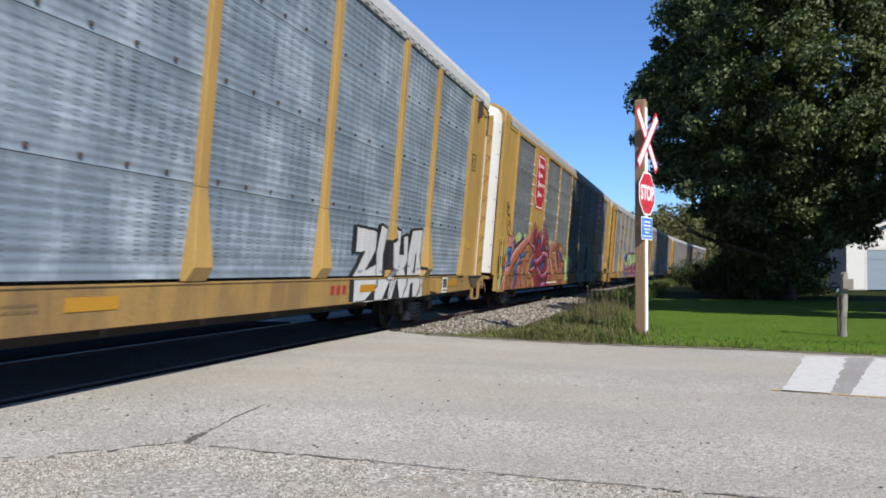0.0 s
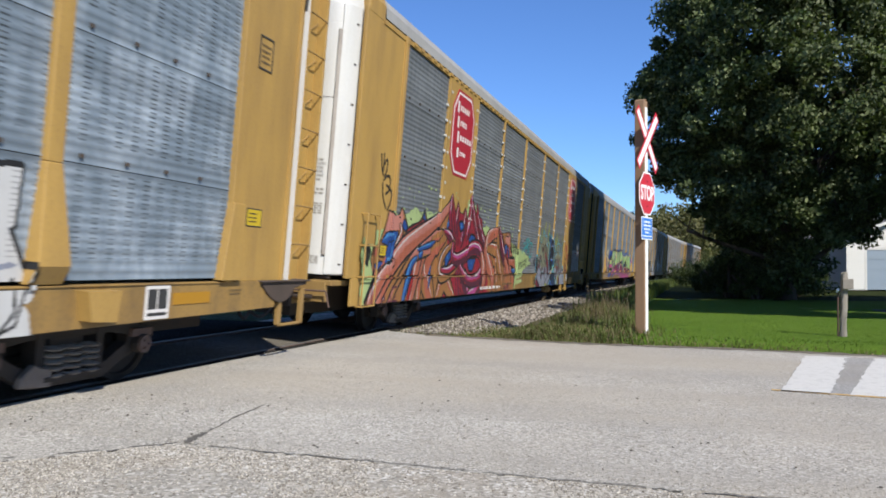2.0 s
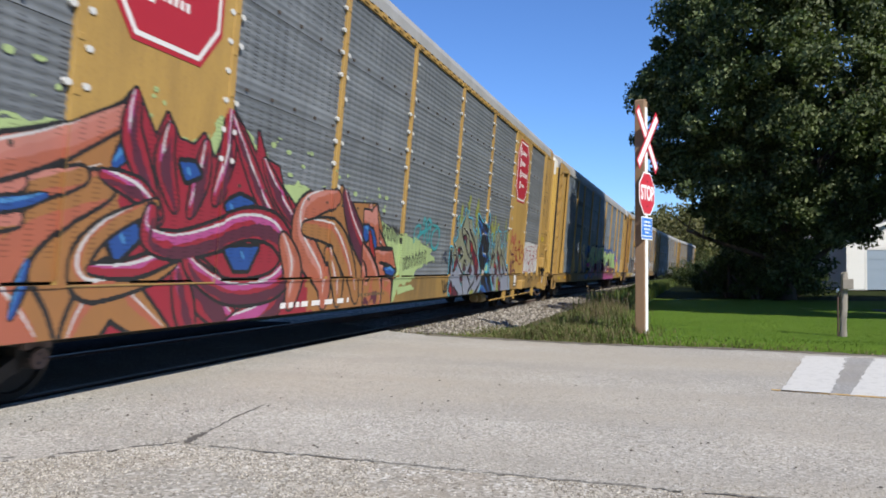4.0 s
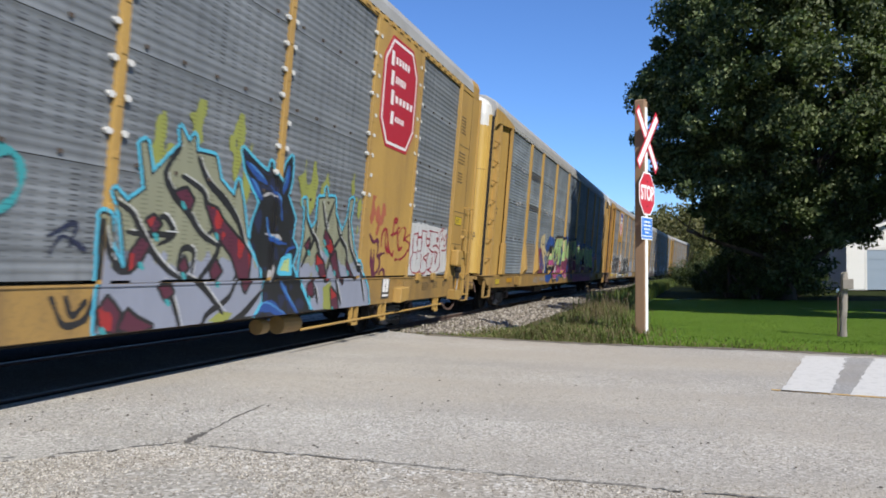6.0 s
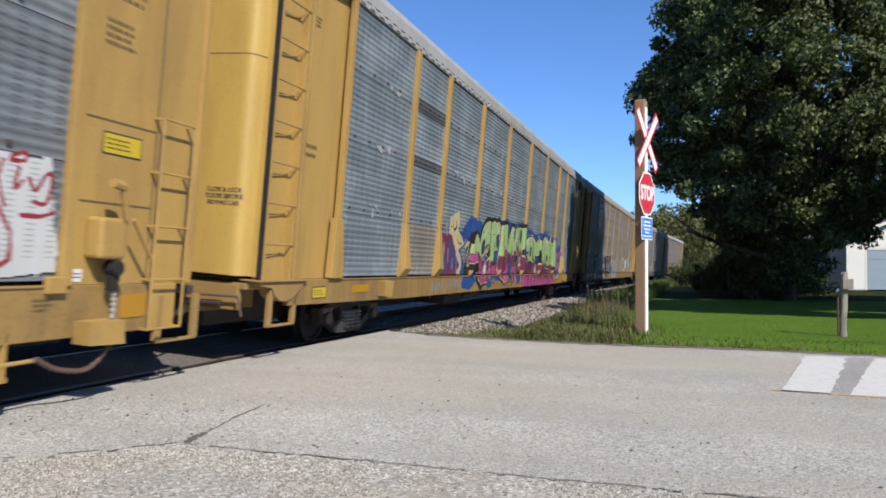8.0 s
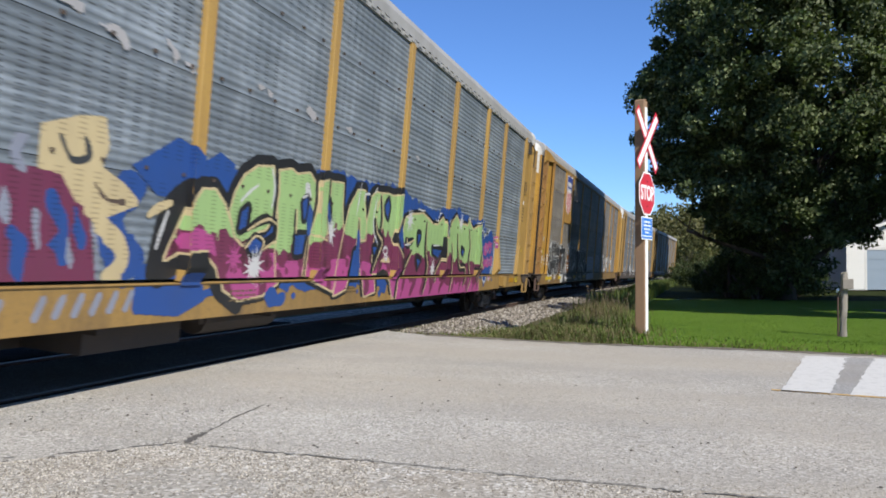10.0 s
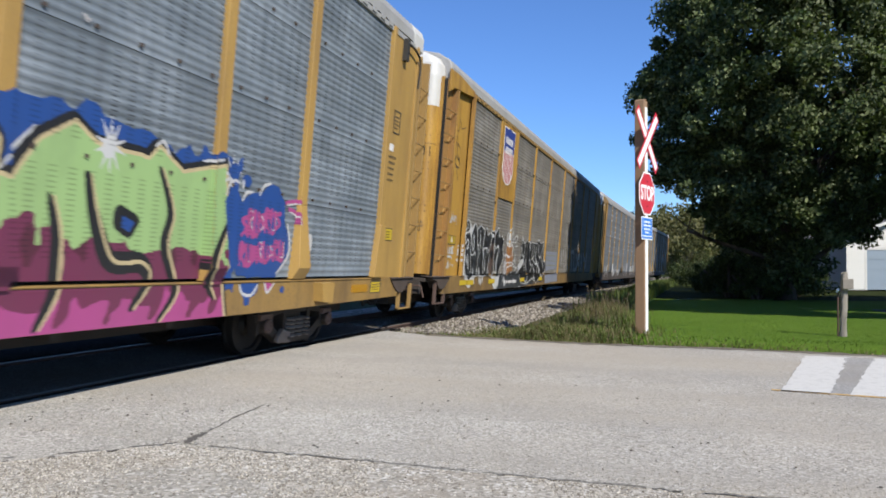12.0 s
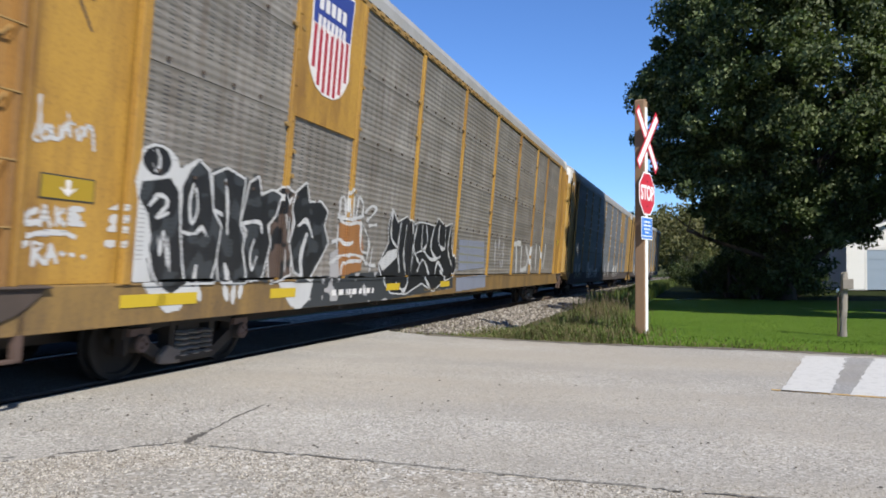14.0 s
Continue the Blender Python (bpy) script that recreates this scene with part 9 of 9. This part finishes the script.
def door_band(g, half, a0, a1, z0, z1, lift=0.004):
    """A thin band on the near side of a front end door."""
    n = max(2, int(abs(a1 - a0) / 4), 6 if abs(a1 - a0) > 0.2 else 2)
    us = [a0 + (a1 - a0) * i / n for i in range(n + 1)]
    return g.prism([door_place(half, u, lift) for u in us] + [door_place(half, u, -0.02) for u in reversed(us)], "z", z0, z1)


def door_text(car, half, a0, a1, z, h, rows, mat=STENCIL):
    """Faded stencilling on a door, as plain bars."""
    rnd, g = random.Random(int(z * 100)), Geo()
    k = 1.0 if half > 1.4 else 0.013
    for r in range(rows):
        a, end = a0, a0 + (a1 - a0) * rnd.uniform(0.75, 1.0)
        while a < end:
            d = k * rnd.uniform(2.0, 5.0)
            zz = z + h * (1 - (r + 0.5) / rows)
            door_band(g, half, a, a + d, zz - 0.3 * h / rows, zz + 0.3 * h / rows)
            a += d + 1.4 * k
    part("stencilling", g, mat, car, "faded black stencilling")["kind"] = "stuff"


def door_letters(car, half, u, word, z, size, mat):
    """A stencilled word wrapped on the face of a front end door, centred on u."""
    ob = letters(word, size, car, Matrix(), mat, "stencilling", 0.0015, 0.9)
    p, q = door_place(half, u - 0.01, 0), door_place(half, u + 0.01, 0)
    pace = 0.02 / math.hypot(q[0] - p[0], q[1] - p[1]) * (1 if q[0] > p[0] else -1)
    for v in ob.data.vertices:
        x, y = door_place(half, u + v.co.x * pace, 0.003 + v.co.z * 0.5)
        v.co = (x, y, z + v.co.y)
    return ob


def fit_out():
    a, b, c, d, e, f = [x[0] for x in CARS]
    mural_zuka(a)
    mural_ribbons(b)
    mural_block(b)
    mural_green(c)
    mural_black(d)
    mural_scrawl(e, 21, "white and black scrawls along the foot", "none", POSTS_FLAT, ["white", "white", "grey", "black"])
    mural_scrawl(f, 22, "pale scrawls along the foot", "none", POSTS_TAPER, ["white", "grey"])
    octagon_emblem(b, 6.12, 4.25)
    octagon_emblem(b, 22.48, 4.25)
    shield_emblem(d, 6.28, 4.42)
    for car in (a, c):
        warning_label(car, 26.45, 1.75, 0.34, 0.22)
        part("sill_bracket", Geo().prism([(at(23.9), 1.06), (at(24.3), 1.06), (at(24.26), 0.78), (at(23.96), 0.80)], "x", HALF, HALF + 0.14), YELLOW, car)
        part("sill_bracket", Geo().prism([(at(4.3), 1.06), (at(4.7), 1.06), (at(4.66), 0.78), (at(4.36), 0.80)], "x", HALF, HALF + 0.14), YELLOW, car)
        warning_label(car, 2.0, 0.83, 0.42, 0.17, HALF, 3)
        # dark box of brake gear under the floor
        part("brake_gear", Geo().box(0.5, 1.2, at(9.0), at(10.4), 0.42, 0.9).tube((0.9, at(11), 0.62), (0.9, at(12.6), 0.62), 0.2, 12), UNDER, car)
    for l in (24.05, 24.98, 25.93):
        bevelled(part("clip_tab", Geo().box(HALF - 0.01, HALF + 0.05, at(l), at(l + 0.2), 1.04, 1.18), YELLOW, b, "yellow clip at the foot of the screen"), 0.01)
    part("paper_label", Geo().box(HALF - 0.02, HALF - 0.014, at(26.12), at(26.34), 1.13, 1.24), EMBLEM_WHITE, b, "small torn white label")
    part("label_rule", Geo().box(HALF - 0.014, HALF - 0.012, at(26.14), at(26.32), 1.165, 1.175).box(HALF - 0.014, HALF - 0.012, at(26.14), at(26.32), 1.195, 1.205), STENCIL, b)
    bevelled(part("step_bracket", Geo().prism([(at(22.92), 0.92), (at(23.34), 0.94), (at(23.30), 0.70), (at(22.90), 0.66)], "x", HALF, HALF + 0.16), YELLOW, b, "large yellow step bracket on the sill"), 0.012)
    bevelled(part("sill_hatch", Geo().box(HALF, HALF + 0.012, at(23.42), at(23.80), 0.90, 1.03), YELLOW_OLD, b, "scuffed grey plate on the sill"), 0.004)
    part("data_plate", Geo().box(HALF - 0.02, HALF - 0.014, at(26.35), at(26.53), 3.30, 3.42), EMBLEM_WHITE, c, "small white plate")
    placard(a, 24.78, 0.75, 0.36, 0.33, EMBLEM_WHITE, INK)
    warning_label(c, 25.95, 0.85, 0.42, 0.2, HALF, 4)
    placard(b, 22.35, 0.74, 0.34, 0.38, INK, EMBLEM_WHITE)
    for car, ls in ((b, (1.965, 26.46)), (d, (26.5,)), (e, (26.4,))):
        for l in ls:
            warning_label(car, l, 2.26 if l > 5 else 1.473, 0.5 if l > 5 else 0.27, 0.2, HALF - 0.02 if l > 5 else HALF + 0.002)
    part("white_strip", Geo().box(HALF - 0.155, HALF - 0.008, at(27.550), at(27.556), 1.10, 4.9), EMBLEM_WHITE, a, "narrow white stencilled strip")
    grab_ladder(b, 1.19, 1.70, 0.64, 2.16, (2.15, 1.64, 1.13, 0.65), YELLOW)
    grab_ladder(b, 27.12, 27.60, 0.66, 2.70, (2.69, 2.175, 1.66, 1.146, 0.67), YELLOW)
    for y0, y1, z0, z1 in ((26.2, 27.15, 4.05, 4.066), (26.2, 27.15, 2.55, 2.566), (26.2, 27.15, 1.82, 1.836), (27.15, 27.166, 1.15, 5.25), (26.2, 26.212, 1.15, 5.25)):
        part("panel_seam", Geo().box(HALF - 0.021, HALF - 0.016, at(y0), at(y1), z0, z1), STENCIL, b)
    part("reflector", Geo().box(HALF, HALF + 0.009, at(26.83), at(27.16), 0.79, 1.01), AMBER, b, "ochre painted reflector square")
    # brake wheel gear, chain and long rod of the second car
    box = part("hand_brake", Geo().box(HALF - 0.02, HALF + 0.16, at(26.34), at(26.66), 1.34, 1.70), YELLOW, b, "yellow hand brake housing")
    bevelled(box, 0.03)
    part("brake_lever", Geo().tube((HALF + 0.17, at(26.62), 1.70), (HALF + 0.2, at(26.5), 1.98), 0.03, 8).tube((HALF + 0.2, at(26.5), 1.98), (HALF + 0.2, at(26.38), 2.0), 0.045, 8), YELLOW, box)
    part("brake_lever", Geo().tube((HALF + 0.18, at(26.7), 1.7), (HALF + 0.16, at(27.0), 1.35), 0.02, 8), YELLOW, box)
    chain(b, [(HALF + 0.1, at(26.6), 1.1), (HALF + 0.1, at(26.62), 0.9), (HALF + 0.08, at(26.6), 0.62)], SPRING)
    bevelled(part("brake_drum", Geo().tube((HALF + 0.04, at(26.58), 1.26), (HALF + 0.17, at(26.58), 1.26), 0.07, 12).box(HALF + 0.06, HALF + 0.14, at(26.54), at(26.62), 1.06, 1.28), NEAR_BLACK, box, "greasy black chain drum"), 0.01)
    part("chain_box", Geo().prism([(at(26.3), 0.60), (at(26.28), 0.80), (at(26.7), 0.80), (at(26.74), 0.58)], "x", HALF - 0.02, HALF + 0.16), YELLOW, b)
    chain(b, [(HALF + 0.08, at(26.65), 0.58), (HALF + 0.04, at(26.45), 0.38), (HALF, at(26.15), 0.40), (HALF, at(25.9), 0.52)], RUST)
    rod = part("brake_rod", Geo().tube((HALF - 0.02, at(19.6), 0.42), (HALF - 0.02, at(25.95), 0.50), 0.018, 8), YELLOW, b, "long yellow brake rod under the sill")
    for l in (21.2, 22.4, 25.4):
        part("hanger", Geo().box(HALF - 0.06, HALF, at(l), at(l + 0.03), 0.36, 0.74).box(HALF - 0.06, HALF, at(l + 0.2), at(l + 0.23), 0.36, 0.74).box(HALF - 0.06, HALF, at(l), at(l + 0.25), 0.36, 0.40), YELLOW, rod)
    part("air_tank", Geo().tube((1.2, at(19.45), 0.46), (1.2, at(19.95), 0.46), 0.125, 14), YELLOW_OLD, b, "tan air tank")
    part("air_tank", Geo().tube((1.25, at(18.85), 0.48), (1.25, at(19.03), 0.48), 0.1, 14), YELLOW_OLD, b, "tan air tank")
    arrow = part("arrow_label", Geo().box(HALF - 0.09, HALF - 0.084, at(1.69), at(2.28), 1.81, 2.02), INK, d, "dark yellow label with a white arrow")
    part("label_face", Geo().box(HALF - 0.084, HALF - 0.082, at(1.705), at(2.265), 1.823, 2.007), plain("label_ochre", (0.30, 0.20, 0.012)), arrow)
    part("arrow", Geo().box(HALF - 0.082, HALF - 0.080, at(1.955), at(2.005), 1.89, 1.985).prism([(at(1.88), 1.925), (at(1.98), 1.845), (at(2.08), 1.925), (at(1.98), 1.89)], "x", HALF - 0.082, HALF - 0.080), EMBLEM_WHITE, arrow)
    # stencilled rows, plain bars
    rnd = random.Random(12)
    for car, l, z, w, h, rows, x in ((b, 26.4, 3.2, 0.4, 0.26, 4, HALF - 0.018), (b, 26.3, 4.3, 0.5, 0.42, 6, HALF - 0.018), (b, 26.35, 3.62, 0.6, 0.3, 4, HALF - 0.018), (c, 1.62, 2.76, 0.36, 0.24, 2, HALF - 0.087), (c, 1.56, 4.56, 0.26, 0.16, 3, HALF - 0.087), (c, 26.35, 2.75, 0.34, 0.5, 5, HALF - 0.018), (c, 26.5, 3.68, 0.22, 0.26, 4, HALF - 0.018), (a, 26.5, 3.68, 0.22, 0.26, 4, HALF - 0.018), (d, 6.9, 0.80, 1.6, 0.2, 1, HALF + 0.006), (b, 8.6, 0.69, 2.4, 0.17, 1, HALF + 0.008), (b, 24.45, 0.83, 0.48, 0.17, 4, HALF + 0.003), (b, 25.17, 0.86, 0.38, 0.15, 4, HALF + 0.003), (b, 25.83, 0.89, 0.22, 0.12, 3, HALF + 0.003)):
        part("stencilling", bars(Geo(), at(l), z, w, h, rows, rnd, x), EMBLEM_WHITE if x > HALF + 0.005 else STENCIL, car)["kind"] = "stuff"
    for car in (a, c):
        latch = part("top_latch", Geo().box(HALF - 0.02, HALF + 0.07, at(26.60), at(26.72), 4.92, 5.30), BLACK, car, "black latch and bent rod")
        pts = smooth_line([(HALF + 0.05, at(26.7), 5.24), (HALF + 0.06, at(27.1), 5.2), (HALF + 0.05, at(27.36), 5.05), (HALF + 0.03, at(27.38), 4.6)], 5)
        g = Geo()
        for p, q in zip(pts, pts[1:]):
            g.tube(p, q, 0.02, 6)
        part("latch_rod", g, BLACK, latch)
    # dark slot in the door of the fourth car, frame of the raised hatch on corner panels
    part("door_slot", door_band(Geo(), 1.385, 0.55, 1.30, 3.60, 3.80, 0.006), NEAR_BLACK, d, "dark slot across the end door")
    for row, z in (("CLOSE & LOCK", 2.21), ("DOORS BEFORE", 2.13), ("MOVING CAR", 2.05)):
        door_letters(d, 1.385, 1.03, row, z, 0.078, STENCIL)
    g = Geo()
    for z in (4.02, 3.45, 3.32, 2.56, 2.44, 1.36):
        for k in range(9):
            door_band(g, 1.385, 0.56 + 0.09 * k, 0.575 + 0.09 * k, z, z + 0.014, 0.006)
    part("door_bolts", g, CAST, d)["kind"] = "stuff"
    for row, z in (("CLOSE & LOCK", 2.18), ("DOORS BEFORE", 2.10), ("MOVING CAR", 2.02)):
        door_letters(c, 1.385, 1.04, row, z, 0.078, INK)
    door_letters(c, 1.385, 1.0, "HT CAR", 5.22, 0.075, INK)
    door_text(c, 1.385, 0.72, 1.18, 4.57, 0.32, 2, INK)
    for row, z in (("CLOSE", 2.89), ("AND LOCK", 2.83), ("DOORS", 2.77), ("BEFORE", 2.71), ("MOVING", 2.65), ("CAR", 2.59)):
        door_letters(b, 1.46, 78.5, row, z, 0.055, STENCIL_PALE)
    door_text(b, 1.46, 72, 85, 2.35, 0.12, 2, STENCIL_PALE)
    door_text(b, 1.46, 72, 84, 2.06, 0.18, 5, STENCIL_PALE)
    door_text(b, 1.46, 72, 83, 1.30, 0.13, 5, STENCIL_PALE)
    part("hinge_strip", door_band(Geo(), 1.46, 64, 68.5, 1.45, 4.9, 0.03), SPRING, b, "upright grey hinge strip")
    part("door_leaf", door_band(Geo(), 1.46, 20, 64, 1.16, 5.3, 0.022), WHITE_PAINT, b, "bolted white door leaf")
    for car in (a, c):
        g = Geo()
        for y0, y1, z0, z1 in ((26.45, 26.75, 3.62, 3.64), (26.45, 26.75, 4.0, 4.02), (26.45, 26.465, 3.62, 4.02), (26.735, 26.75, 3.62, 4.02)):
            g.box(HALF - 0.02, HALF - 0.012, at(y0), at(y1), z0, z1)
        part("hatch_frame", g, INK, car)


fit_out()


def motions():
    """The train runs past at about five metres a second; every wheel rolls."""
    for i, (car, sets) in enumerate(CARS):
        mid = FIRST_JOINT + PITCH_CAR * (i - 0.5)
        walk(car, [(0.5 * k, car_pose(mid - gone(0.5 * k))) for k in range(29)])
        for j, w in enumerate(sets):
            y, z = w.location.y, w.location.z
            walk(w, [(0.1 * k, pose(0, y, z, math.degrees((gone(0.1 * k) + 37) / WHEEL_R) + 40 * j)) for k in range(141)])


motions()
